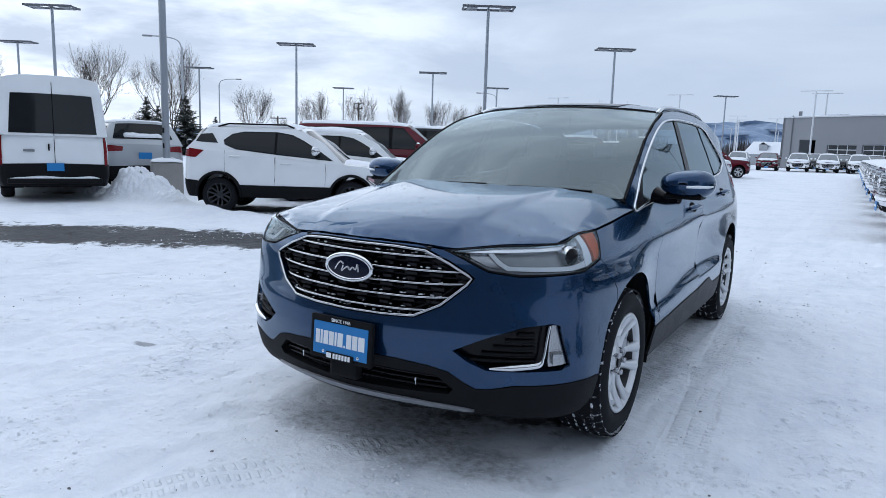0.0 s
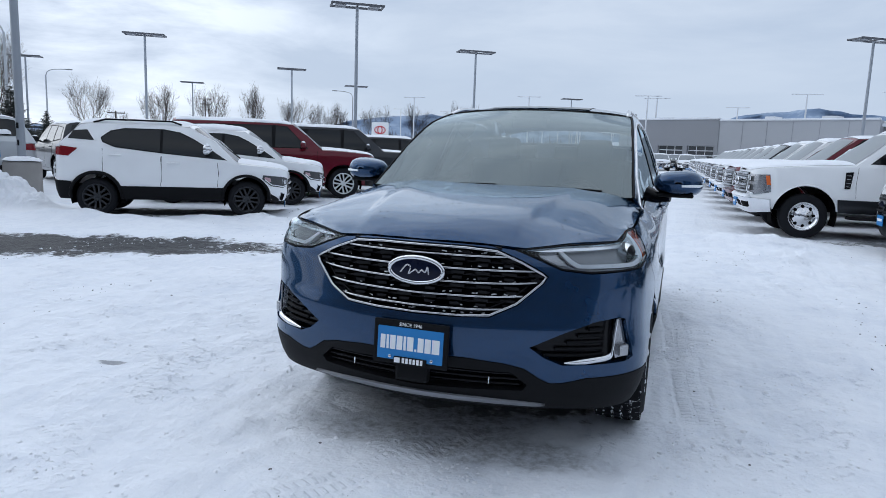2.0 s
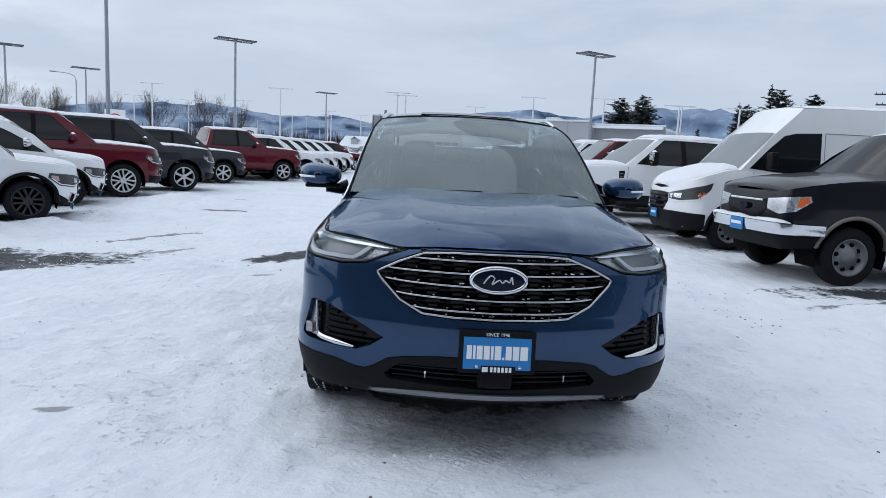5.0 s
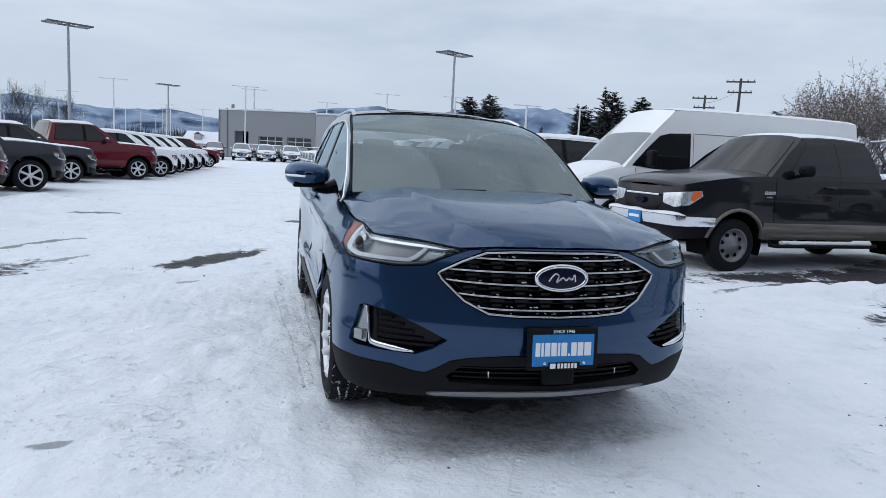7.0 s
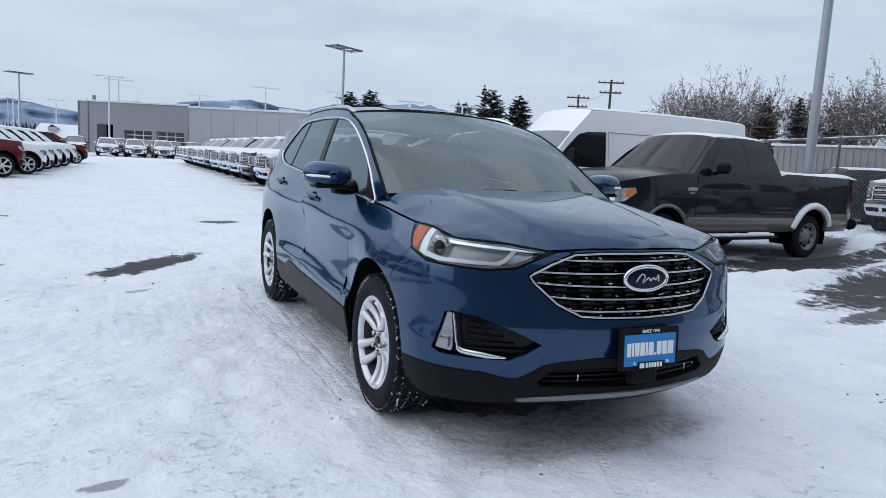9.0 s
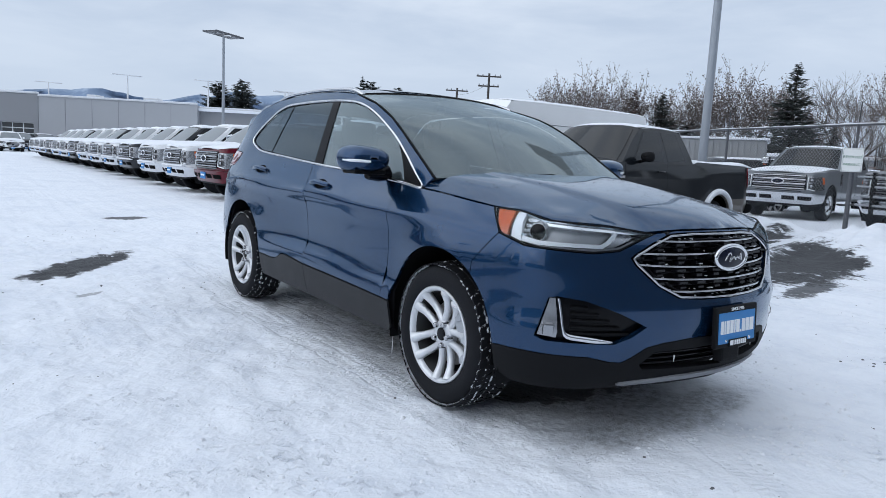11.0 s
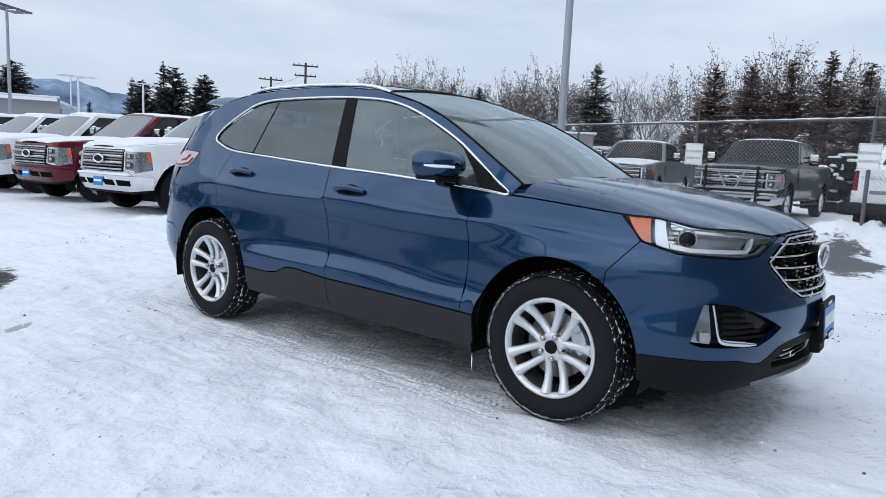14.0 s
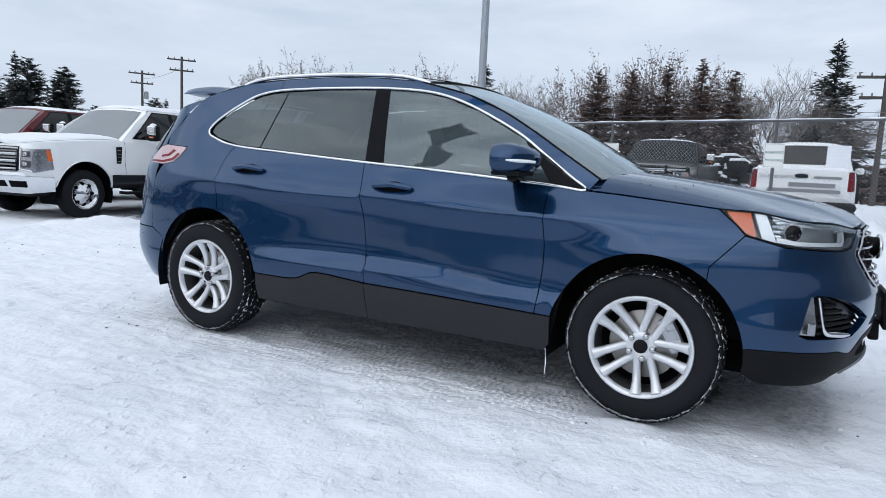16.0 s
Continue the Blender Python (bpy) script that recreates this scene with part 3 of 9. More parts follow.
    pit = math_n("MULTIPLY", rng(noise_tex(19, 5, 0.62), 0.54, 0.66), rng(noise_tex(1.5, 7, 0.72), 0.52, 0.64))
    h = math_n("SUBTRACT", h, math_n("MULTIPLY", pit, 0.085))
    # rolled lines of tyre treads, along the car's way
    wave = N("ShaderNodeTexWave")
    wave.inputs["Scale"].default_value, wave.inputs["Distortion"].default_value, wave.inputs["Detail"].default_value = 3.2, 6.0, 3
    wave.bands_direction = "X"
    L(geo.outputs["Position"], wave.inputs["Vector"])
    h = math_n("ADD", h, math_n("MULTIPLY", math_n("MULTIPLY", wave.outputs["Fac"], 0.005), rng(noise_tex(0.5, 3), 0.45, 0.6)))
    # ladder prints of tyre treads: place, half width, half length, turn
    for px, py, a, c, turn in PRINTS:
        dx, dy = math_n("SUBTRACT", X, px), math_n("SUBTRACT", Y, py)
        ca, sa = math.cos(radians(turn)), math.sin(radians(turn))
        u = math_n("ADD", math_n("MULTIPLY", dx, ca), math_n("MULTIPLY", dy, sa))
        v = math_n("SUBTRACT", math_n("MULTIPLY", dy, ca), math_n("MULTIPLY", dx, sa))
        u = math_n("ADD", u, math_n("MULTIPLY", wob, 0.10))
        inside = math_n("MULTIPLY", rng(math_n("ABSOLUTE", u), a * 0.8, a, 1.0, 0.0), rng(math_n("ADD", math_n("ABSOLUTE", v), math_n("MULTIPLY", wob, 0.5)), c * 0.85, c, 1.0, 0.0))
        rung = rng(math_n("SINE", math_n("ADD", math_n("MULTIPLY", v, 150.0), math_n("MULTIPLY", wob2, 5.0))), -0.3, 0.5)
        lane = rng(math_n("SINE", math_n("MULTIPLY", u, 78.0)), -0.7, -0.2)
        tread = math_n("MULTIPLY", math_n("MULTIPLY", rung, lane), inside)
        h = math_n("ADD", h, math_n("MULTIPLY", math_n("MULTIPLY", tread, rng(noise_tex(3.0, 5, 0.6), 0.42, 0.6)), 0.035))
        h = math_n("SUBTRACT", h, math_n("MULTIPLY", inside, 0.012))
    h = math_n("SUBTRACT", h, math_n("MULTIPLY", bare, 0.03))
    bp = N("ShaderNodeBump")
    bp.inputs["Strength"].default_value, bp.inputs["Distance"].default_value = 0.50, 1.0
    L(h, bp.inputs["Height"])
    L(bp.outputs[0], b.inputs["Normal"])
    return m


BARE_SHADE_PATCHES = [(-7.2, 0.9, 4.2, 1.0, 30, 1.0), (-5.2, 1.7, 1.6, 0.5, 30, 0.9), (-4.1, 4.6, 0.8, 0.10, 60, 0.7), (-3.6, 3.2, 0.6, 0.07, 55, 0.6), (-1.83, 3.55, 0.95, 0.27, 54, 1.0), (-0.55, 8.2, 0.4, 0.22, 0, 0.9), (-4.3, 8.6, 0.5, 0.15, 25, 0.8), (-5.0, 11.0, 0.9, 0.12, 60, 0.7),
                (7.0, 0.6, 2.6, 0.75, 20, 1.0), (4.9, -0.5, 1.0, 0.2, 10, 0.9), (7.6, -1.6, 1.4, 0.5, 15, 0.9), (4.6, 1.6, 1.0, 0.15, 15, 0.8), (9.0, 3.4, 3.0, 0.6, 22, 0.85), (6.0, 9.2, 2.6, 0.7, 22, 0.8), (6.4, 6.6, 2.2, 0.6, 22, 0.8), (-13.6, 4.6, 1.5, 0.5, 20, 0.8),
                # second: painted shade under the compact SUV; third: wet asphalt plus bumper shade
                (7.4, 2.5, 3.4, 0.60, 4, 1.0), (-7.97, 5.45, 1.7, 0.75, 33, 0.9), (0.05, -1.35, 0.75, 0.40, 0, 0.8), (-2.2, -1.9, 0.12, 0.05, 10, 0.6), (-2.0, 2.0, 0.16, 0.05, 40, 0.5)]

# real slush, strengthened to paint in the shade under the car
SLUSH_SHADE = [(0.08, -2.12, 0.85, 0.20, 4, 0.6), (0.0, -0.6, 0.72, 1.8, 0, 0.8), (-0.70, 0.1, 0.18, 1.5, 0, 0.4), (0.70, 0.1, 0.18, 1.5, 0, 0.4)]
PRINTS = [(-1.0, 0.1, 0.11, 1.5, 3), (1.15, -0.2, 0.12, 1.6, 4), (-0.80, 0.1, 0.13, 1.35, 0), (0.80, 0.1, 0.13, 1.35, 0), (-0.55, 0.0, 0.12, 1.7, 3), (-0.15, -2.6, 0.10, 0.75, -28), (0.84, 3.4, 0.13, 1.6, 2), (-0.80, 3.2, 0.13, 1.5, -2)]

def build_ground():
    xs, ys = graded(-1.0, 5.8, 0.042, 4000, 1.10), graded(-0.4, 5.4, 0.042, 4000, 1.10)
    nx, ny = len(xs), len(ys)
    co = np.zeros((nx * ny, 3))
    k = 0
    for x in xs:
        for y in ys:
            co[k] = (x, y, ground_z(x, y) if abs(x) < 120 and abs(y) < 160 else 0)
            k += 1
    me = bpy.data.meshes.new("ground")
    i, j = np.meshgrid(np.arange(nx - 1), np.arange(ny - 1), indexing="ij")
    a = (i * ny + j).ravel()
    f = np.stack([a, a + ny, a + ny + 1, a + 1], 1)
    me.vertices.add(len(co))
    me.vertices.foreach_set("co", co.ravel())
    me.loops.add(f.size)
    me.loops.foreach_set("vertex_index", f.ravel())
    me.polygons.add(len(f))
    me.polygons.foreach_set("loop_start", np.arange(0, f.size, 4))
    me.polygons.foreach_set("loop_total", np.full(len(f), 4))
    me.polygons.foreach_set("use_smooth", np.ones(len(f), bool))
    me.update(calc_edges=True)
    me.materials.append(ground_material())
    return tagged(new("ground", me), "snow-covered car park with wet bare patches and painted shade under two cars", "ground", kind="structure")


build_ground()


def snow_heap(x0, y0, lobes, seed, reach=2.3):
    """A ploughed heap of lumpy snow: several lobes with clods in their flanks."""
    def f(u, v):
        q, r = 2 * math.pi * u, reach * v
        x, y = r * math.cos(q), r * math.sin(q) * 0.72
        z = -0.05
        for lx, ly, sx, sy, h in lobes:
            d = ((x - lx) / sx) ** 2 + ((y - ly) / sy) ** 2
            z = max(z, h * math.exp(-d ** 1.35)) if d < 9 else z
        k = min(1, z / 0.25) if z > 0 else 0
        z += k * (0.13 * noise.noise((x * 2.4, y * 2.4, seed)) + 0.09 * abs(noise.noise((x * 5.2, y * 5.2, seed + 3))) + 0.045 * noise.noise((x * 11, y * 11, seed + 5)) + 0.02 * noise.noise((x * 24, y * 24, seed)))
        return Vector((x, y, z))
    ob = part("snow_mound", patch(f, 150, 70, True), M_SNOW, None)
    ob.location = (x0, y0, 0.0)
    return tagged(ob, "lumpy ploughed heap of snow beside a lamp base", "snow pile")


snow_heap(-11.75, 4.62, [(-0.30, 0.05, 0.62, 0.50, 0.70), (0.55, -0.05, 0.60, 0.45, 0.46), (1.15, -0.15, 0.40, 0.35, 0.30), (-1.2, -0.25, 0.6, 0.4, 0.25)], 4)

M_GRIT = material("wet_grit", (0.11, 0.115, 0.13), 0.8, vary=0.3)


def scatter(name, n, seed, size, mat, label, clump, near=False):
    """Loose crumbs lying on the snow, in drifts, as one object."""
    rnd = random.Random(seed)
    g = Geo()
    made = 0
    while made < n:
        x, y = (rnd.gauss(0, 1.2), rnd.uniform(-3.4, 2.6)) if near else (rnd.uniform(-6.5, 5.0), rnd.uniform(-4.8, 6.5))
        if noise.noise((x * 0.9, y * 0.7, seed)) + 0.6 * noise.noise((x * 3.1, y * 2.6, seed)) < clump or (abs(x) < 0.98 and abs(y) < 2.3):
            continue
        made += 1
        z = ground_z(x, y)
        q = size * (0.35 + rnd.random() ** 3 * 1.6)
        hgt = q * rnd.uniform(0.25, 0.6)
        t0 = rnd.uniform(0, 6)
        ring = [(x + q * rnd.uniform(0.6, 1.25) * math.cos(t0 + a), y + q * rnd.uniform(0.6, 1.25) * math.sin(t0 + a), z - 0.006) for a in np.linspace(0, 6.2832, 5, False)]
        top = [(x + (a[0] - x) * 0.55 + rnd.uniform(-0.2, 0.2) * q, y + (a[1] - y) * 0.55, z + hgt * rnd.uniform(0.6, 1.1)) for a in ring]
        k = [((a[0] - x) / q * 0.8, (a[1] - y) / q * 0.8, 0.55) for a in ring]
        g.add(ring + top, k + [(0.5 * a, 0.5 * b, 0.85) for a, b, c in k], [(i, (i + 1) % 5, 5 + (i + 1) % 5, 5 + i) for i in range(5)] + [(5, 6, 7, 8, 9)])
    return tagged(part(name, g, mat, None), label, "debris", kind="stuff")


scatter("snow_crumbs", 4200, 3, 0.010, M_SNOW, "loose crumbs and clods of trodden snow", 0.10)
scatter("snow_clods", 2600, 21, 0.010, M_SNOW, "churned clods of snow round the parked car", 0.05, True)
scatter("dirt_crumbs", 900, 8, 0.008, M_GRIT, "dark specks of grit on the snow", 0.28)


# ---- the blue car ----
HERO = Shell(
    [(0, -2.44), (0.30, -2.413), (0.56, -2.340), (0.770, -2.225), (0.907, -2.06), (0.951, -1.86), (0.965, -1.45), (0.962, -0.9), (0.962, 0.2), (0.960, 1.3),
     (0.93, 1.8), (0.87, 2.10), (0.74, 2.28), (0.4, 2.375), (0, 2.40)],
    [("x", 0.0, [(0.2, 0.2), (0.27, 0.10), (0.33, 0.04), (0.42, 0.03), (0.5, 0.015), (0.58, 0.0), (0.65, 0.005), (0.70, 0.02), (0.8, 0.04), (0.9, 0.065), (0.97, 0.09), (1.0, 0.115), (1.03, 0.16), (1.06, 0.22), (1.3, 0.5), (1.75, 0.9)]),
     ("x", 0.5, [(0.2, 0.2), (0.27, 0.12), (0.33, 0.06), (0.42, 0.035), (0.5, 0.02), (0.58, 0.008), (0.65, 0.01), (0.72, 0.03), (0.8, 0.05), (0.9, 0.075), (0.97, 0.11), (1.0, 0.14), (1.05, 0.22), (1.3, 0.5), (1.75, 0.9)]),
     ("y", -2.05, [(0.2, 0.12), (0.28, 0.05), (0.36, 0.018), (0.46, 0.0), (0.52, 0.0), (0.62, 0.012), (0.7, 0.018), (0.8, 0.02), (0.88, 0.03), (0.94, 0.05), (1.0, 0.095), (1.05, 0.16), (1.3, 0.4), (1.75, 0.6)]),
     ("y", -1.45, [(0.2, 0.08), (0.3, 0.02), (0.5, 0.003), (0.7, -0.004), (0.8, 0.0), (0.87, 0.014), (0.93, 0.03), (0.98, 0.055), (1.03, 0.095), (1.07, 0.13), (1.1, 0.16), (1.3, 0.25), (1.75, 0.4)]),
     ("y", -0.9, [(0.2, 0.1), (0.28, 0.045), (0.4, 0.015), (0.48, 0.001), (0.515, 0.001), (0.54, 0.014), (0.58, 0.029), (0.63, 0.033), (0.75, 0.032), (0.85, 0.030), (0.925, 0.016), (0.945, 0.014), (0.962, 0.026), (1.0, 0.050), (1.04, 0.08), (1.09, 0.12), (1.16, 0.15), (1.25, 0.18), (1.35, 0.20), (1.5, 0.24), (1.6, 0.265), (1.66, 0.295), (1.75, 0.36)]),
     ("y", 0.2, [(0.2, 0.10), (0.28, 0.045), (0.40, 0.015), (0.50, 0.002), (0.565, 0.0), (0.585, 0.012), (0.625, 0.036), (0.66, 0.041), (0.72, 0.043), (0.82, 0.041), (0.90, 0.036), (0.965, 0.017), (0.985, 0.014), (1.0, 0.025), (1.04, 0.046), (1.10, 0.072), (1.16, 0.10), (1.25, 0.13), (1.35, 0.165), (1.5, 0.22), (1.6, 0.258), (1.66, 0.295), (1.75, 0.36)]),
     ("y", 1.3, [(0.2, 0.1), (0.28, 0.045), (0.4, 0.015), (0.5, 0.003), (0.6, 0.004), (0.7, 0.006), (0.85, 0.014), (0.94, 0.013), (1.005, 0.003), (1.025, 0.004), (1.045, 0.022), (1.12, 0.065), (1.2, 0.105), (1.3, 0.145), (1.4, 0.18), (1.5, 0.22), (1.6, 0.26), (1.66, 0.295), (1.75, 0.36)]),
     ("y", 1.8, [(0.2, 0.15), (0.3, 0.06), (0.4, 0.03), (0.5, 0.005), (0.6, 0.0), (0.8, 0.0), (0.95, 0.01), (1.05, 0.03), (1.12, 0.06), (1.2, 0.09), (1.3, 0.13), (1.4, 0.17), (1.5, 0.20), (1.6, 0.24), (1.75, 0.3)]),
     ("r", 0.6, [(0.2, 0.2), (0.3, 0.1), (0.45, 0.02), (0.55, 0.0), (0.7, 0.01), (0.8, 0.03), (0.95, 0.05), (1.1, 0.08), (1.2, 0.13), (1.35, 0.25), (1.5, 0.4), (1.62, 0.5), (1.75, 0.6)])])
FA, RA, AR = (-1.425, 0.365), (1.412, 0.38), 0.450     # wheel arches
TOP_LINE = [(0, 0.990), (0.3, 0.985), (0.47, 0.975)]     # the bonnet's lip, by x
TOP_SIDE = [(-2.10, 1.010), (-1.886, 1.038), (-1.711, 1.043), (-1.45, 1.064), (-1.245, 1.080), (-1.10, 1.090)]   # its edge, by y
BELT = [(-1.085, 1.089), (-0.886, 1.106), (-0.295, 1.147), (0.222, 1.175), (0.75, 1.208), (1.249, 1.242)]
DLO_REAR = [(1.45, 1.287), (1.525, 1.325), (1.50, 1.385), (1.387, 1.469), (1.27, 1.535), (1.158, 1.581), (1.0, 1.608)]
DLO_TOP = [(0.78, 1.617), (0.555, 1.62), (0.26, 1.617), (-0.048, 1.598), (-0.249, 1.559), (-0.446, 1.486), (-0.69, 1.365), (-0.828, 1.271), (-0.987, 1.16)]
SCREEN_EDGE = [(-1.14, 1.145), (-0.95, 1.262), (-0.75, 1.385), (-0.58, 1.478), (-0.35, 1.572), (-0.02, 1.652)]
ROOF_EDGE = [(-0.02, 1.652), (0.3, 1.682), (0.65, 1.690), (1.0, 1.682), (1.30, 1.658), (1.55, 1.60), (1.68, 1.55)]


def wheel_meshes(r=0.37, rim=0.245, width=0.24, spokes=5, twin=True, colour=None, lugs=5):
    """The meshes of one wheel, outer face towards +x, hub at the middle of the tread."""
    h = width / 2
    out = {}
    tyre = [(-h + 0.02, rim + 0.005), (-h, rim + 0.03), (-h - 0.004, (rim + r) / 2), (-h + 0.012, r - 0.03), (-h + 0.03, r - 0.008), (-h + 0.055, r - 0.002), (0, r),
            (h - 0.055, r - 0.002), (h - 0.03, r - 0.008), (h - 0.012, r - 0.03), (h + 0.004, (rim + r) / 2 + 0.01), (h, rim + 0.03), (h - 0.012, rim + 0.008), (h - 0.02, rim - 0.004)]
    out["tyre"] = lathe(tyre[::-1], 56)
    g = lathe([(h - 0.022, rim - 0.004), (h - 0.012, rim + 0.006), (h - 0.006, rim), (h - 0.010, rim - 0.012), (h - 0.022, rim - 0.020), (h - 0.034, rim - 0.022)], 56)
    out["barrel"] = lathe([(h - 0.034, rim - 0.0215), (h - 0.10, rim - 0.030), (-h + 0.03, rim - 0.03)], 40)
    # spokes
    n = spokes * (2 if twin else 1)
    for i in range(spokes):
        q0 = 2 * math.pi * i / spokes + math.pi / 2
        for k in ((-1, 1) if twin else (0,)):
            pts, rr = [], []
            for t in np.linspace(0, 1, 8):
                rad = 0.036 + (rim - 0.014 - 0.036) * t
                off = k * (0.0285 + 0.022 * t) * (rim / 0.243)
                dep = h - 0.060 + 0.036 * t - 0.020 * math.sin(math.pi * t)
                pts.append((dep, rad * math.cos(q0) - off * math.sin(q0), rad * math.sin(q0) + off * math.cos(q0)))
                rr.append((0.0180 + 0.006 * t + 0.007 * max(0, t - 0.75) * 4) if twin else 0.026 + 0.012 * t)
            bar = tube(pts, rr, 8, False, 1.0)
            g.join(bar)
    g.join(lathe([(h - 0.13, 0.07), (h - 0.055, 0.072), (h - 0.042, 0.066), (h - 0.040, 0.034), (h - 0.052, 0.03), (h - 0.052, 0.0)][::-1], 28))
    out["rim"] = g
    out["centre_cap"] = lathe([(h - 0.05, 0.034), (h - 0.036, 0.033), (h - 0.032, 0.026), (h - 0.032, 0.0)][::-1], 24)
    out["lug_nut"] = lathe([(h - 0.060, 0.0160), (h - 0.026, 0.0150), (h - 0.020, 0.010), (h - 0.020, 0.0)][::-1], 8)
    out["brake_disc"] = lathe([(0.0, 0.165), (0.012, 0.165), (0.012, 0.09), (0.03, 0.085), (0.03, 0.0)][::-1], 36)
    out["backing"] = lathe([(-0.03, rim - 0.01), (-0.03, 0.0)][::-1], 36)
    return out


def tread_snow(r, width, seed):
    """Lumps of packed snow in the shoulder and grooves of a tyre."""
    rnd = random.Random(seed)
    g = Geo()
    h = width / 2
    for i in range(1100):
        q = rnd.uniform(0, 2 * math.pi)
        edge = i < 800
        if edge:
            x = h - 0.016 - 0.016 * rnd.random() ** 2
            if noise.noise((math.cos(q) * 2.6, math.sin(q) * 2.6, seed)) < -0.18 - 0.25 * rnd.random():
                continue
        else:
            x = rnd.choice([h - 0.05, h - 0.068, 0.022, -0.022, -0.068, -h + 0.02]) + rnd.uniform(-0.006, 0.006)
        rad = r - 0.003 - (0.009 if x > h - 0.035 else 0) - (0.010 * rnd.random() if edge else 0)
        k = rnd.random() ** 2.0
        a, b, c = 0.004 + 0.014 * k, 0.0025 + 0.006 * k, rnd.uniform(0.002, 0.005)
        V, N, F = [], [], []
        for k in range(5):
            w = k * math.pi * 0.4
            j = rnd.uniform(0.6, 1.3)
            V.append((x + b * math.cos(w) * j, a * math.sin(w) * j, rad - 0.002)), N.append((math.cos(w) * 0.6, math.sin(w) * 0.6, 0.5))
        V.append((x, 0, rad + c)), N.append((0, 0, 1))
        F = [(k, (k + 1) % 5, 5) for k in range(5)]
        m = Matrix.Rotation(q, 3, "X")
        g.add([m @ Vector(v) for v in V], [m @ Vector(v).normalized() for v in N], F)
    return g


def tread_blocks(r, width):
    """Rows of tread blocks round a tyre."""
    g = Geo()
    rows = [(-0.092, 0.036), (-0.045, 0.03), (0, 0.03), (0.045, 0.03), (0.092, 0.036)]
    n = 44
    for x, w in rows:
        for i in range(n):
            q = 2 * math.pi * (i + (0.5 if abs(x) == 0.045 else 0)) / n
            rr = r - (0.004 if abs(x) > 0.08 else 0)
            L = 2 * math.pi * r / n * 0.38
            sk = 0.008 if x > 0 else -0.008
            lo, hi = rr - 0.006, rr + 0.006
            V = [(x - w / 2, -L - sk, lo), (x + w / 2, -L + sk, lo), (x + w / 2, L + sk, lo), (x - w / 2, L - sk, lo), (x - w / 2, -L - sk, hi), (x + w / 2, -L + sk, hi - (0.004 if x > 0.08 else 0)), (x + w / 2, L + sk, hi - (0.004 if x > 0.08 else 0)), (x - w / 2, L - sk, hi)]
            m = Matrix.Rotation(q, 3, "X")
            W = [m @ Vector(v) for v in V]
            for f in ((4, 5, 6, 7), (0, 1, 5, 4), (1, 2, 6, 5), (2, 3, 7, 6), (3, 0, 4, 7)):
                n_ = (W[f[1]] - W[f[0]]).cross(W[f[2]] - W[f[0]]).normalized()
                g.add([W[k] for k in f], [n_] * 4, [(0, 1, 2, 3)])
    return g


def put_wheel(car, meshes, at, right, mats, turn=0.0):
    w = part("wheel", meshes["rim_mesh"], None, car, mats.get("label", ""))
    w.name = "wheel"
    w.matrix_basis = Matrix.Translation(at) @ Matrix.Rotation(math.pi if right else 0, 4, "Z") @ Matrix.Rotation(turn, 4, "X")
    for k in ("tyre", "barrel", "tread", "groove", "centre_cap", "brake_disc", "backing", "snow"):
        if k + "_mesh" in meshes:
            p = part({"snow": "packed_snow", "groove": "snowy_groove"}.get(k, k), meshes[k + "_mesh"], None, w)
            if k in ("snow", "tread"):
                p["kind"] = "stuff"
    if "lug_nut_mesh" in meshes:
        cal = part("brake_caliper", box_geo((0.05, 0.075, 0.17), (0.045, 0, 0), 0.018).join(box_geo((0.03, 0.05, 0.05), (0.065, 0.012, 0.045), 0.012)).join(box_geo((0.03, 0.045, 0.04), (0.062, 0.015, -0.045), 0.012)), M_BARE, w, "bare metal brake caliper")
        cal.matrix_basis = Matrix.Rotation(radians(28) - turn, 4, "X") @ Matrix.Translation((0, 0.150, 0))
        for i in range(5):
            q = 2 * math.pi * i / 5 + math.pi / 2
            part("lug_nut", meshes["lug_nut_mesh"], None, w).location = (0, 0.0575 * math.cos(q), 0.0575 * math.sin(q))
    return w


def side_pair(name, geo, mat, parent, label=""):
    """The same panel on both flanks, as two parts."""
    made = []
    for g in (geo, geo.mirrored()):
        made.append(part(name, g, mat, parent, label))
    return made


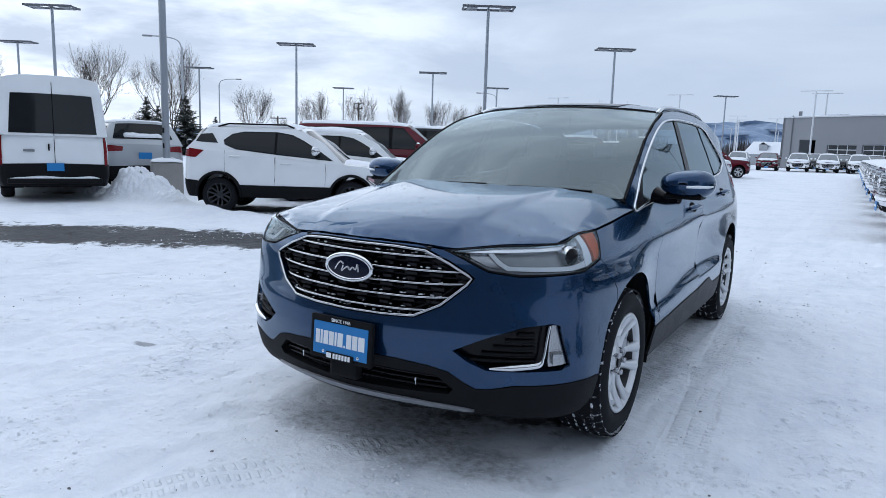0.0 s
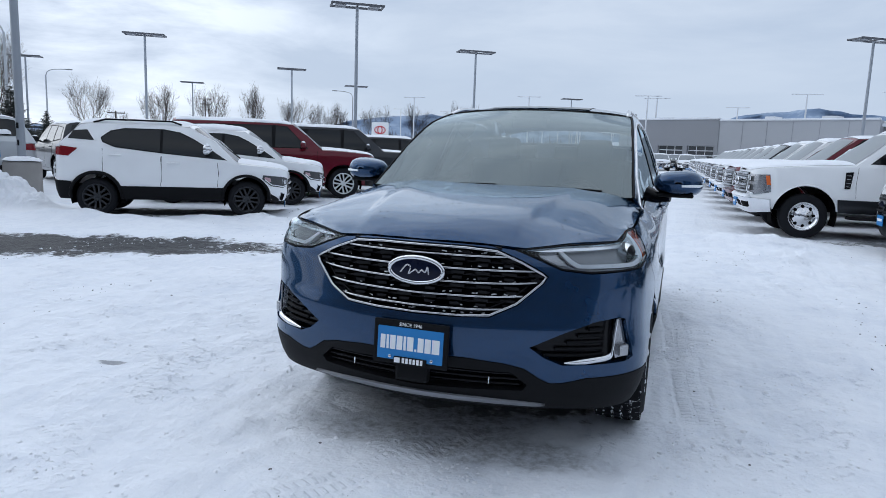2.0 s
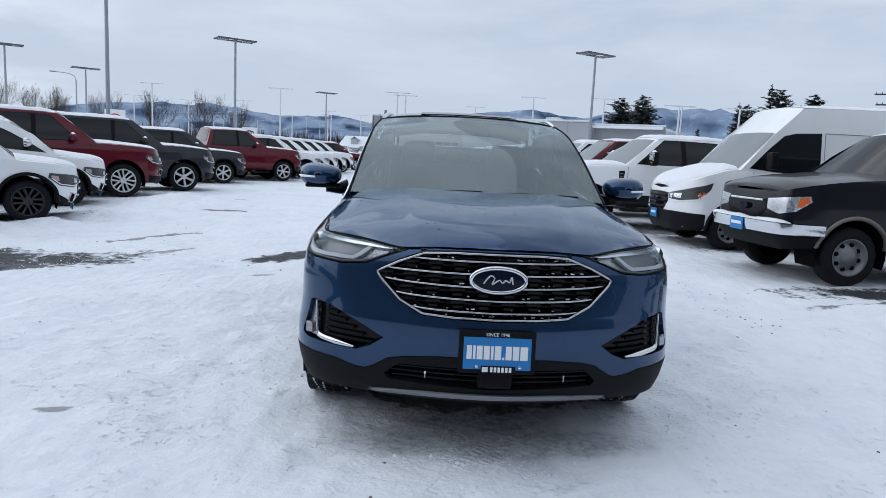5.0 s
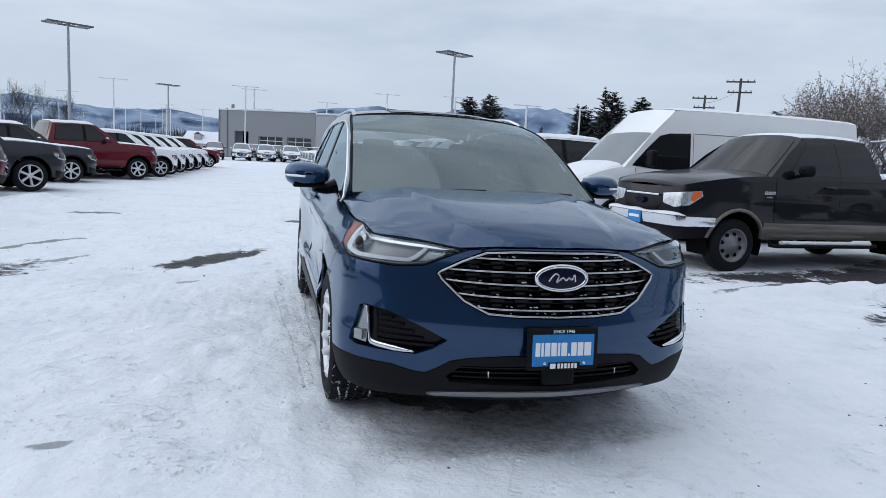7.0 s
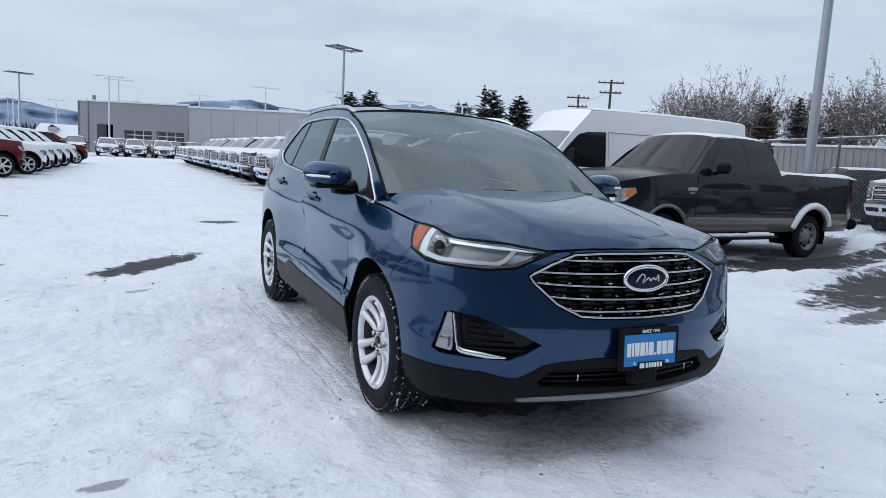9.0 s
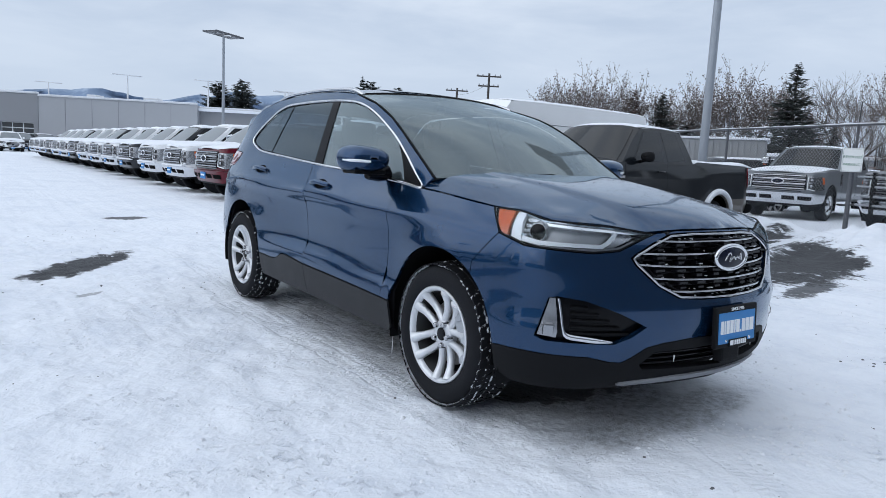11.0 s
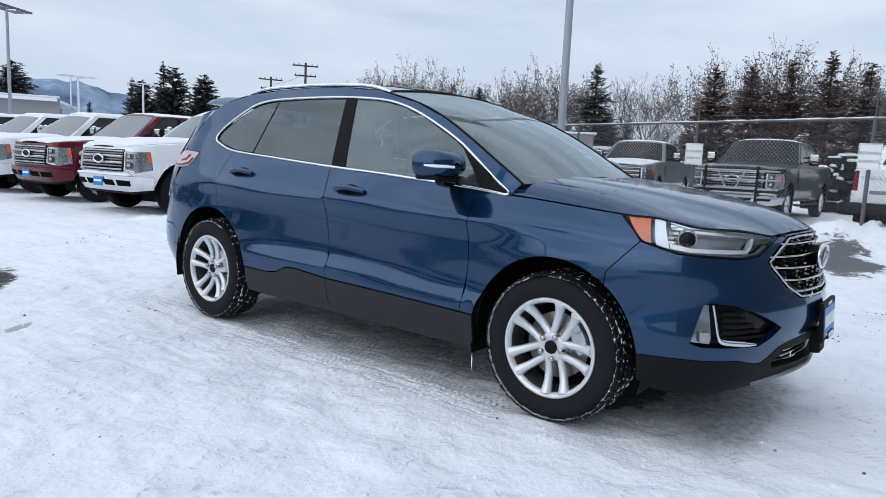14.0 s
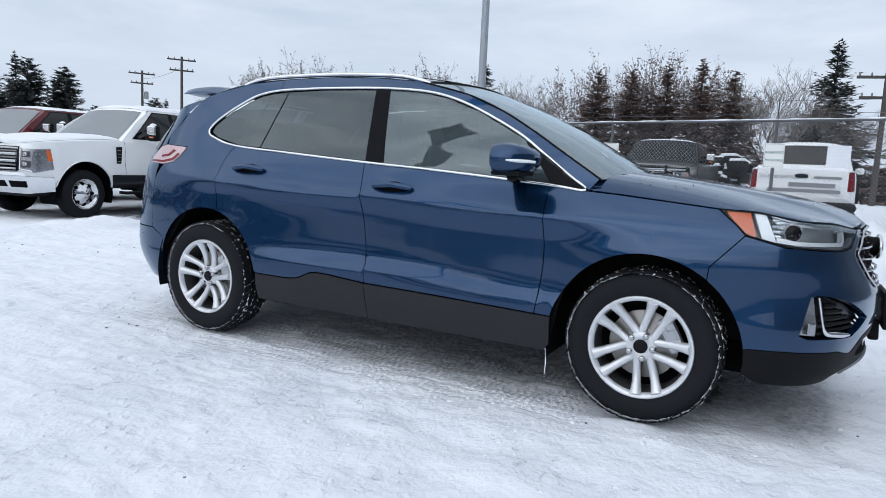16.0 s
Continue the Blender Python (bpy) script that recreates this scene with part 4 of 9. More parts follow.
def build_hero():
    S = HERO
    car = thing("suv", Matrix.Identity(4), "dark blue metallic mid-size SUV with chrome grille, on packed snow", "car")
    F = S.fn()

    def sp(loop, **k):
        return panel(S.Y(loop), k.pop("fn", F), **k)
    # bumper
    half = S.X([(0, 0.512), (0.25, 0.510), (0.40, 0.496), (0.48, 0.478), (0.545, 0.435), (0.59, 0.412), (0.64, 0.416), (0.73, 0.440)]) + S.Y([(-2.04, 0.447), (-1.90, 0.442)])
    arch_front = arc(*FA, AR, 171, 127, 10)
    half += S.Y(arch_front) + S.Y([(-1.70, 0.785), (-1.835, 0.933), (-2.0, 0.895)]) + S.X([(0.735, 0.882), (0.62, 0.893), (0.53, 0.931), (0.43, 0.968), (0.3, 0.982), (0, 0.987)])
    loop = half + [(-s, z) for s, z in reversed(half[1:-1])]
    gr = [(0, 0.977), (0.20, 0.976), (0.345, 0.968), (0.46, 0.925), (0.545, 0.882), (0.566, 0.866), (0.545, 0.835), (0.44, 0.745), (0.33, 0.693), (0.18, 0.684), (0, 0.682)]
    gr_full = S.X(gr) + [(-s, z) for s, z in reversed(S.X(gr[1:-1]))]
    fog = spline([(0.50, 0.574), (0.63, 0.636), (0.755, 0.682)], 4) + [(0.845, 0.694), (0.868, 0.685)] + [(0.895, 0.520), (0.87, 0.505)] + [(0.63, 0.500), (0.56, 0.53)]
    fog_s = S.X(fog)
    fog_m = [(-s, z) for s, z in reversed(fog_s)]
    bumper = part("front_bumper", panel(loop, F, 0.03, [gr_full, fog_s, fog_m], 0.002, 0.03), M_BLUE, car)
    low_half = S.X([(0, 0.510), (0.25, 0.508), (0.40, 0.494), (0.48, 0.476), (0.545, 0.433), (0.59, 0.410), (0.64, 0.414), (0.73, 0.438)]) + S.Y([(-2.04, 0.445), (-1.90, 0.440)]) + S.Y(arc(*FA, AR, 171, 186, 4)) + S.Y([(-1.95, 0.285)]) + S.X([(0.70, 0.280), (0.5, 0.275), (0, 0.285)])
    low = low_half + [(-s, z) for s, z in reversed(low_half[1:-1])]
    intake = S.X([(0, 0.463), (0.43, 0.458), (0.50, 0.40), (0.48, 0.375), (0, 0.362)])
    intake = intake + [(-s, z) for s, z in reversed(intake[1:-1])]
    part("lower_bumper", panel(low, S.fn(0.002), 0.035, [intake], 0, 0.04), M_BLACK, bumper, "unpainted black plastic")
    slats = Geo()
    for z in (0.395, 0.42, 0.444):
        slats.join(tube([S.at(S.sx(x), z, -0.03) for x in np.linspace(-0.47, 0.47, 25)], 0.008, 6))
    part("intake_slats", slats, M_GLOSSBLACK, bumper)
    lip = S.X([(0.0, 0.338), (0.30, 0.330), (0.50, 0.312), (0.585, 0.300), (0.55, 0.290), (0.3, 0.306), (0, 0.313)])
    lip = lip + [(-s, z) for s, z in reversed(lip[1:-1])]
    part("skid_lip", panel(lip, S.fn(0.014), 0.03, (), 0, 0.02), M_GREY, bumper, "silver-grey plastic strip")
    # grille
    grille = part("grille", panel(gr_full, S.fn(-0.055), 0.04, (), 0, 0), M_DARK, car, "black grille with chrome bars")
    ring = [S.at(s, z, 0.006) for s, z in resample(inset(gr_full, 0.008), 0.03)]
    part("chrome_surround", tube(ring, 0.0056, 8, True), M_BARCHROME, grille)
    ring2 = [S.at(s, z, -0.012) for s, z in resample(inset(gr_full, 0.032), 0.03)]
    part("inner_surround", tube(ring2, 0.0045, 6, True), M_GLOSSBLACK, grille)

    def reach(z):
        up = hermite([(0.682, 0.20), (0.70, 0.34), (0.745, 0.435), (0.835, 0.54), (0.866, 0.556), (0.882, 0.54), (0.925, 0.455), (0.955, 0.38), (0.977, 0.2)])
        return up(z)
    for z in (0.936, 0.882, 0.826, 0.771, 0.718):
        e = reach(z) - 0.012
        line = [S.at(S.sx(x), z + 0.012 * (abs(x) / 0.56) ** 2 * (1 if z < 0.86 else 0.2), 0.004 - 0.02 * (abs(x) / e) ** 8) for x in np.linspace(-e, e, 41)]
        part("grille_bar", tube(line, 0.0066, 8, False, 0.75), M_BARCHROME, grille)
    cells = Geo()
    for k, z in enumerate((0.958, 0.909, 0.854, 0.799, 0.745, 0.702)):
        e = reach(z) - 0.03
        n = int(2 * e / 0.115)
        for i in range(n + 1):
            x = -e + 2 * e * (i + (0.5 if k % 2 else 0)) / n
            if abs(x) > e:
                continue
            c = S.at(S.sx(x), z, -0.026)
            for dz, wd in ((0.012, 0.066), (-0.010, 0.046)):
                cells.join(box_geo((wd, 0.03, 0.015), (c.x, c.y, c.z + dz), 0.003))
        cells.join(tube([S.at(S.sx(x), z - 0.0, -0.035) for x in np.linspace(-e, e, 21)], 0.007, 6))
    part("grille_mesh", cells, M_GLOSSBLACK, grille)
    fr = Geo()
    rnd = random.Random(5)
    for i in range(80):
        z = rnd.choice([0.936, 0.882, 0.826, 0.771, 0.718, 0.69]) + 0.011
        e = reach(min(z, 0.97)) - 0.04
        x = rnd.uniform(-e, e) if rnd.random() < 0.6 else rnd.uniform(0.1, e)
        c = S.at(S.sx(x), z, -0.018 + rnd.uniform(-0.01, 0.01))
        q = rnd.uniform(0.003, 0.008)
        fr.join(box_geo((q * rnd.uniform(1, 3.2), q * 1.6, q * 0.6), c, q * 0.25, Matrix.Rotation(rnd.uniform(-0.3, 0.3), 4, "Y")))
    part("frozen_slush", fr, M_SNOW, grille, "crumbs of frozen snow")
    badge = part("badge", patch(lambda u, v: S.at(S.sx(0.002), 0.866) + Vector((0.118 * v * math.cos(2 * math.pi * u), -0.030 - 0.012 * (1 - v * v), 0.051 * v * math.sin(2 * math.pi * u))), 40, 6), M_NAVY, grille, "navy blue oval with chrome rim")
    c0 = S.at(0, 0.866) + Vector((0.002, -0.028, 0))
    part("rim", tube([c0 + Vector((0.121 * math.cos(q), 0, 0.054 * math.sin(q))) for q in np.linspace(0, 2 * math.pi, 48, False)], 0.0105, 8, True), M_CHROME, badge)
    part("body", tube([c0, c0 + Vector((0, 0.07, 0))], 0.05, 16), M_BLACK, badge)
    sw = [(-0.066, -0.012), (-0.05, 0.010), (-0.035, 0.022), (-0.02, 0.012), (-0.03, -0.016), (-0.012, -0.004), (0.004, 0.004), (0.016, -0.008), (0.03, 0.004), (0.046, -0.004), (0.056, 0.018), (0.062, -0.012)]
    part("emblem", tube([c0 + Vector((x, -0.013, z)) for x, z in spline(sw, 5)], 0.0042, 6), M_BARCHROME, badge)
    # number plate of the dealer
    pl = thing("dealer_plate")
    pl.parent = car
    pl.location = (0.008, -2.463, 0.557)
    pl.rotation_euler = (radians(-4), 0, 0)
    part("plate_frame", box_geo((0.338, 0.022, 0.19), (0, 0, 0), 0.008), M_BLACK, pl)
    part("plate", box_geo((0.298, 0.008, 0.142), (0, -0.009, -0.004), 0.004), M_PLATE, pl, "bright blue plate with white print")
    bars = Geo()
    xs = -0.134
    for wd in (0.022, 0.011, 0.025, 0.026, 0.011, 0.028, 0.009, 0.026, 0.027, 0.033):
        hh = 0.011 if wd == 0.009 else 0.060
        bars.join(box_geo((wd, 0.003, hh), (xs + wd / 2, -0.0135, 0.0 - (0.0245 if wd == 0.009 else 0)), 0.001))
        xs += wd + 0.0055
    part("plate_print", bars, M_WHITEINK, pl, "white block print")
    part("frame_tab", box_geo((0.15, 0.010, 0.034), (0.005, -0.014, -0.075), 0.006), M_BLACK, pl)
    tabs = Geo().join(box_geo((0.026, 0.003, 0.022), (-0.052, -0.0195, -0.073), 0.001))
    for i in range(6):
        tabs.join(box_geo((0.011, 0.003, 0.022), (-0.024 + 0.0165 * i, -0.0195, -0.073), 0.001))
    part("frame_print", tabs, M_WHITEINK, pl)
    t = part("lettering", letters("SINCE 1946", 0.021, M_WHITEINK), None, pl)
    t.location = (0.0, -0.0125, 0.079)
    for x in (-0.062, 0.078):
        part("screw", lathe([(0, 0.007), (0.004, 0.006), (0.004, 0)][::-1], 10), M_CHROME, pl).matrix_basis = Matrix.Translation((x * 1.35 - 0.005, -0.013, -0.062)) @ Matrix.Rotation(radians(-90), 4, "Z")
    part("plate_bracket", box_geo((0.15, 0.05, 0.11), (0, 0.04, -0.115), 0.015), M_BLACK, pl)
    # head lamps, fog lamps
    hl = S.X([(0.420, 0.968), (0.47, 0.973), (0.56, 0.984), (0.65, 0.995)]) + S.Y([(-2.07, 1.012), (-1.886, 1.037), (-1.711, 1.040)]) + S.Y([(-1.795, 0.975), (-1.835, 0.935), (-2.0, 0.897)]) + S.X([(0.735, 0.884), (0.62, 0.895), (0.53, 0.933)])
    for sg in (1, -1):
        lp = hl if sg > 0 else [(-s, z) for s, z in reversed(hl)]
        lamp = part("headlight", panel(lp, S.fn(-0.060), 0.03, (), 0.004, 0), M_LAMPBACK, car, "clear headlight with amber corner")
        P = lambda s, z, o: S.at(sg * s, z, o)

        def piece(name, pts, out, mat, flange=0.015, label=""):
            return part(name, panel(pts if sg > 0 else [(-s, z) for s, z in reversed(pts)], S.fn(out), 0.02, (), 0, flange), mat, lamp, label)
        part("lens", panel(lp, S.fn(0.001), 0.03, (), 0.003, 0.02), M_LAMPLENS, lamp)
        # black gasket round the lamp
        part("gasket", tube([S.at(s, z, -0.002) for s, z in resample(inset(lp, 0.003), 0.03)], 0.004, 6, True), M_BLACK, lamp)
        # silver blade along the upper edge, thinning to the inner tip
        piece("upper_blade", S.Y([(-1.945, 1.024), (-2.06, 1.006)]) + S.X([(0.65, 0.989), (0.56, 0.978), (0.455, 0.967), (0.455, 0.963), (0.56, 0.962), (0.66, 0.968)]) + S.Y([(-2.06, 0.985), (-1.95, 1.002)]), -0.014, M_SILVERED, 0.03)
        # satin bowl and dark recess round the projector
        piece("reflector", S.Y([(-1.955, 0.998), (-2.06, 0.982)]) + S.X([(0.665, 0.968), (0.645, 0.950), (0.70, 0.914)]) + S.Y([(-2.04, 0.914), (-1.975, 0.924)]), -0.046, M_LAMPGREY, 0.0)
        piece("recess", S.X([(0.60, 0.956), (0.53, 0.951), (0.54, 0.938), (0.62, 0.906), (0.69, 0.899), (0.652, 0.927)]), -0.040, M_LAMPCHROME, 0.0)
        sp_, zc = S.sy(-2.045), 0.956
        c, e = P(sp_, zc, -0.050), P(sp_, zc, -0.012)
        part("projector_ring", tube([c, c.lerp(e, 0.7), e], [0.046, 0.044, 0.038], 24), M_SILVERED, lamp)
        d = (e - c).normalized()
        u = d.cross(Vector((0, 0, 1))).normalized()
        w = u.cross(d)
        part("projector_lens", patch(lambda a, b: e + u * (0.036 * b * math.cos(6.2832 * a)) + w * (0.036 * b * math.sin(6.2832 * a)) + d * (0.016 * (1 - b * b) + 0.001), 24, 5), M_GLOSSBLACK, lamp)
        piece("light_pipe", S.Y([(-1.918, 1.026), (-1.868, 1.032), (-1.903, 0.926), (-1.965, 0.912)]), -0.010, M_DRL, 0.02, "frosted white light pipe")
        piece("light_pipe", S.Y([(-1.965, 0.936), (-2.06, 0.922)]) + S.X([(0.70, 0.918), (0.672, 0.932), (0.632, 0.966), (0.614, 0.962), (0.655, 0.922), (0.69, 0.902)]) + S.Y([(-2.06, 0.904), (-1.965, 0.914)]), -0.012, M_DRL, 0.02, "frosted white light pipe")
        piece("side_marker", S.Y([(-1.852, 1.034), (-1.745, 1.034), (-1.80, 0.975), (-1.838, 0.943), (-1.882, 0.926)]), -0.006, M_AMBER, 0.015, "amber side marker")
        for i in range(4):
            q = P(S.sy(-1.972), 0.938 + 0.020 * i, -0.028)
            part("facet", box_geo((0.034, 0.03, 0.014), q, 0.004, Matrix.Rotation(0.3 * i * sg, 4, "Z")), M_SILVERED, lamp)
        piece("lower_trim", S.Y([(-2.05, 0.902)]) + S.X([(0.735, 0.898), (0.62, 0.908), (0.545, 0.938), (0.54, 0.932), (0.62, 0.900), (0.735, 0.890)]) + S.Y([(-2.05, 0.894)]), -0.010, M_GREY, 0.02)
        fl = fog_s if sg > 0 else fog_m
        fogl = part("fog_lamp_bezel", panel(fl, S.fn(-0.045), 0.03, (), 0, 0), M_GLOSSBLACK, car, "gloss black bezel with chrome strip")
        for i, z in enumerate((0.535, 0.563, 0.591, 0.619, 0.646)):
            x0 = 0.56 + 0.045 * i
            part("louvre", tube([P(S.sx(x), z, -0.033) for x in np.linspace(x0, 0.80, 9)], 0.008, 6), M_BLACK, fogl)
        lv = S.X([(0.850, 0.684), (0.866, 0.684), (0.892, 0.522), (0.842, 0.516), (0.838, 0.54), (0.842, 0.60)])
        part("fog_lamp", panel([(sg * s, z) for s, z in (lv if sg > 0 else reversed(lv))], S.fn(-0.02), 0.02, (), 0, 0.02), M_LAMPCHROME, fogl)
        f0, f1 = P(S.sx(0.866), 0.55, -0.03), P(S.sx(0.866), 0.55, -0.008)
        part("lamp_box", box_geo((0.045, 0.03, 0.052), P(S.sx(0.864), 0.552, -0.012), 0.008, Matrix.Rotation(sg * radians(38), 4, "Z")), M_LAMPCHROME, fogl)
        part("lens", tube([f0, f1], [0.024, 0.022], 16), M_LAMPLENS, fogl)
        part("bulb_ring", tube([f0, f1.lerp(f0, 0.3)], [0.022, 0.019], 16), M_SILVERED, fogl)
        strip = [P(S.sx(x), z, -0.006) for x, z in ((0.840, 0.686), (0.830, 0.62), (0.822, 0.56), (0.808, 0.53), (0.75, 0.520), (0.69, 0.512), (0.64, 0.507))]
        part("chrome_strip", tube([tuple(p) for p in spline(strip, 4)], [0.006] * 10 + [0.009, 0.012] + [0.0145] * 6 + list(np.linspace(0.0145, 0.004, 7)), 8), M_CHROME, fogl)
    # bonnet
    edge = [S.at(S.sx(x), z) for x, z in TOP_LINE] + [S.at(S.sx(0.56), 0.986), S.at(S.sx(0.65), 0.998)] + [S.at(S.sy(y), z) for y, z in TOP_SIDE]
    zc = hermite([(-2.40, 0.97), (-2.33, 0.992), (-2.295, 1.022), (-2.20, 1.060), (-2.0, 1.098), (-1.6, 1.152), (-1.2, 1.192)])
    ze = hermite([(-2.40, 0.86), (-2.2, 0.90), (-2.0, 0.965), (-1.71, 1.037), (-1.4, 1.066), (-1.085, 1.092)])

    def raw(x, y):
        u = min(1.2, abs(x) / 0.84)
        z = zc(y) - (zc(y) - ze(y)) * u ** (2.7 + 3.6 * smooth_step(-1.95, -1.2, y))
        k = 0.50 - 0.14 * (-1.25 - y)
        t = (abs(x) - k) / 0.05
        return z + 0.010 / (1 + math.exp(max(-40, min(40, 4 * t)))) * min(1, max(0, (y + 2.28) * 6)) - 0.004
    eb = np.array([(p.x, p.y, p.z - raw(p.x, p.y)) for p in edge for _ in (0,)] + [(-p.x, p.y, p.z - raw(p.x, p.y)) for p in edge])
    fine = []
    for a, b in zip(edge, edge[1:]):
        for t in np.linspace(0, 1, 6, False):
            q = a.lerp(b, t)
            fine.append((q.x, q.y, q.z - raw(q.x, q.y)))
    eb = np.array(fine + [(-x, y, d) for x, y, d in fine])

    def bonnet(x, y):
        r2 = (eb[:, 0] - x) ** 2 + (eb[:, 1] - y) ** 2 + 1e-5
        wgt = 1 / r2 ** 1.5
        near = math.exp(-r2.min() / 0.05)
        return Vector((x, y, raw(x, y) + float((wgt * eb[:, 2]).sum() / wgt.sum()) * near))
    rear = [(0.80, -1.085), (0.73, -1.15), (0.6, -1.21), (0.4, -1.262), (0.2, -1.29), (0, -1.30)]
    right = [(p.x, p.y) for p in edge] + rear
    loop = right + [(-x, y) for x, y in reversed(right[1:-1])]
    hood = part("hood", panel(loop, bonnet, 0.035, (), 0.003, 0.02), M_BLUE, car)
    cowl = patch(lambda u, v: Vector(((u * 2 - 1) * (0.80 - 0.02 * v), -1.30 + 0.17 * (u * 2 - 1) ** 2 + 0.10 * v - 0.02, 1.160 - 0.035 * (1 - v) - 0.05 * (u * 2 - 1) ** 4)), 24, 4)
    part("cowl", cowl, M_BLACK, car)
    beads = Geo()
    rnd = random.Random(77)
    for i in range(300):
        x, y = rnd.uniform(-0.72, 0.72), -1.32 - 0.85 * rnd.random() ** 1.6
        if noise.noise((x * 3, y * 3, 4)) < -0.05:
            continue
        p, q = bonnet(x, y), rnd.uniform(0.0016, 0.0046)
        V = [p + Vector((q * math.cos(a) * rnd.uniform(0.8, 1.3), q * math.sin(a), 0.0012)) for a in np.linspace(0, 6.2832, 6, False)] + [p + Vector((0, 0, 0.0012 + q * 0.5))]
        beads.add(V, [(math.cos(a) * 0.7, math.sin(a) * 0.7, 0.7) for a in np.linspace(0, 6.2832, 6, False)] + [(0, 0, 1)], [(j, (j + 1) % 6, 6) for j in range(6)])
    tagged(part("condensation", beads, M_DROP, hood), kind="stuff")
    # flanks
    fender = arc(*FA, AR, 12, 127, 26) + [(-1.70, 0.785), (-1.835, 0.935), (-1.795, 0.975), (-1.711, 1.040), (-1.45, 1.061), (-1.245, 1.077), (-1.085, 1.086), (-0.985, 1.096), (-0.898, 1.098), (-0.905, 1.0), (-0.923, 0.80), (-0.923, 0.714), (-0.905, 0.50), (-0.90, 0.462)]
    side_pair("fender", sp(fender, step=0.035, gap=0.0022), M_BLUE, car)
    top = lambda a, b: [p for p in BELT if a < p[0] < b]
    fdoor = [(-0.898, 1.100)] + [(y, z - 0.004) for y, z in top(-0.88, 0.2)] + [(0.222, 1.171), (0.190, 0.98), (0.164, 0.813), (0.140, 0.60), (0.134, 0.490), (-0.294, 0.481), (-0.60, 0.472), (-0.90, 0.462), (-0.905, 0.50), (-0.923, 0.714), (-0.923, 0.80), (-0.905, 1.0)]
    rdoor = [(0.222, 1.171), (0.75, 1.204), (1.249, 1.238), (1.285, 1.20), (1.312, 1.125), (1.315, 1.0), (1.304, 0.90), (1.300, 0.822)] + arc(*RA, AR, 104, 170, 14) + [(0.952, 0.454), (0.709, 0.451), (0.62, 0.462), (0.575, 0.482), (0.527, 0.504), (0.47, 0.512), (0.40, 0.511), (0.134, 0.490), (0.140, 0.60), (0.164, 0.813), (0.190, 0.98)]
    fd = side_pair("front_door", sp(fdoor, step=0.035, gap=0.0022), M_BLUE, car)
    rd = side_pair("rear_door", sp(rdoor, step=0.035, gap=0.0022), M_BLUE, car)
    quarter = [(1.249, 1.240)] + DLO_REAR + [(1.0, 1.680), (1.30, 1.656), (1.55, 1.60), (1.68, 1.55), (1.82, 1.43), (1.953, 1.286), (1.93, 1.235), (1.80, 1.228), (1.695, 1.222), (1.735, 1.165), (1.80, 1.115), (1.90, 1.10), (1.955, 1.0), (1.955, 0.66), (1.84, 0.60)] + arc(*RA, AR, 22, 104, 18) + [(1.304, 0.90), (1.315, 1.0), (1.312, 1.125), (1.285, 1.20)]
    side_pair("quarter_panel", sp(quarter, step=0.035, gap=0.002), M_BLUE, car)
    rail = [(-1.10, 1.092)] + list(reversed(DLO_TOP)) + [(1.0, 1.608)] + list(reversed(ROOF_EDGE[:4])) + list(reversed(SCREEN_EDGE[:-1]))
    side_pair("roof_pillar", sp(rail, step=0.03, gap=0.001), M_BLUE, car)
    sill_f = [(-0.985, 0.455), (-0.90, 0.458), (-0.60, 0.468), (-0.294, 0.477), (0.134, 0.486), (0.128, 0.42), (0.118, 0.276), (-0.4, 0.270), (-0.95, 0.270), (-0.98, 0.31)]
    sill_r = [(0.134, 0.486), (0.40, 0.507), (0.47, 0.508), (0.527, 0.500), (0.575, 0.478), (0.62, 0.458), (0.709, 0.447), (0.955, 0.450), (0.962, 0.36), (0.955, 0.285), (0.5, 0.278), (0.118, 0.276), (0.128, 0.42)]
    side_pair("sill_cladding", sp(sill_f, step=0.04, gap=0.002, fn=S.fn(0.006)), M_CLADDING, car, "matt black plastic cladding")
    side_pair("sill_cladding", sp(sill_r, step=0.04, gap=0.002, fn=S.fn(0.006)), M_CLADDING, car, "matt black plastic cladding")
    # rear end
    end = S.end
    rb = S.Y([(1.842, 0.60), (1.955, 0.655)]) + [(end, 0.655), (end, 0.30)] + S.Y([(2.0, 0.29), (1.80, 0.30)]) + S.Y(arc(*RA, AR, 352, 380, 6))
    g = panel(rb, F, 0.05, (), 0.001, 0.0)
    part("rear_bumper", g.join(g.mirrored()), M_BLUE, car)
    tg = S.Y([(1.957, 0.66), (1.957, 1.10), (1.957, 1.284), (1.83, 1.43), (1.69, 1.55)]) + [(S.sy(2.05), 1.47), (end, 1.48), (end, 0.66)]
    g = panel(tg, F, 0.05, (), 0.001, 0.0)
    gate = part("tailgate", g.join(g.mirrored()), M_BLUE, car)
    rg = S.Y([(2.06, 1.20)]) + [(end, 1.2), (end, 1.45)] + S.Y([(2.03, 1.43)])
    g = panel(rg, S.fn(0.006), 0.06, (), 0, 0.006)
    part("rear_window", g.join(g.mirrored()), M_CARGLASS, gate)
    tl = [(1.695, 1.222), (1.80, 1.228), (1.93, 1.236), (2.02, 1.215), (2.10, 1.15), (2.10, 1.105), (1.90, 1.10), (1.80, 1.115), (1.735, 1.165)]
    side_pair("tail_light", sp(tl, step=0.03, gap=0.002, fn=S.fn(0.005)), M_TAILCLEAR, car, "clear tail light with red bands")
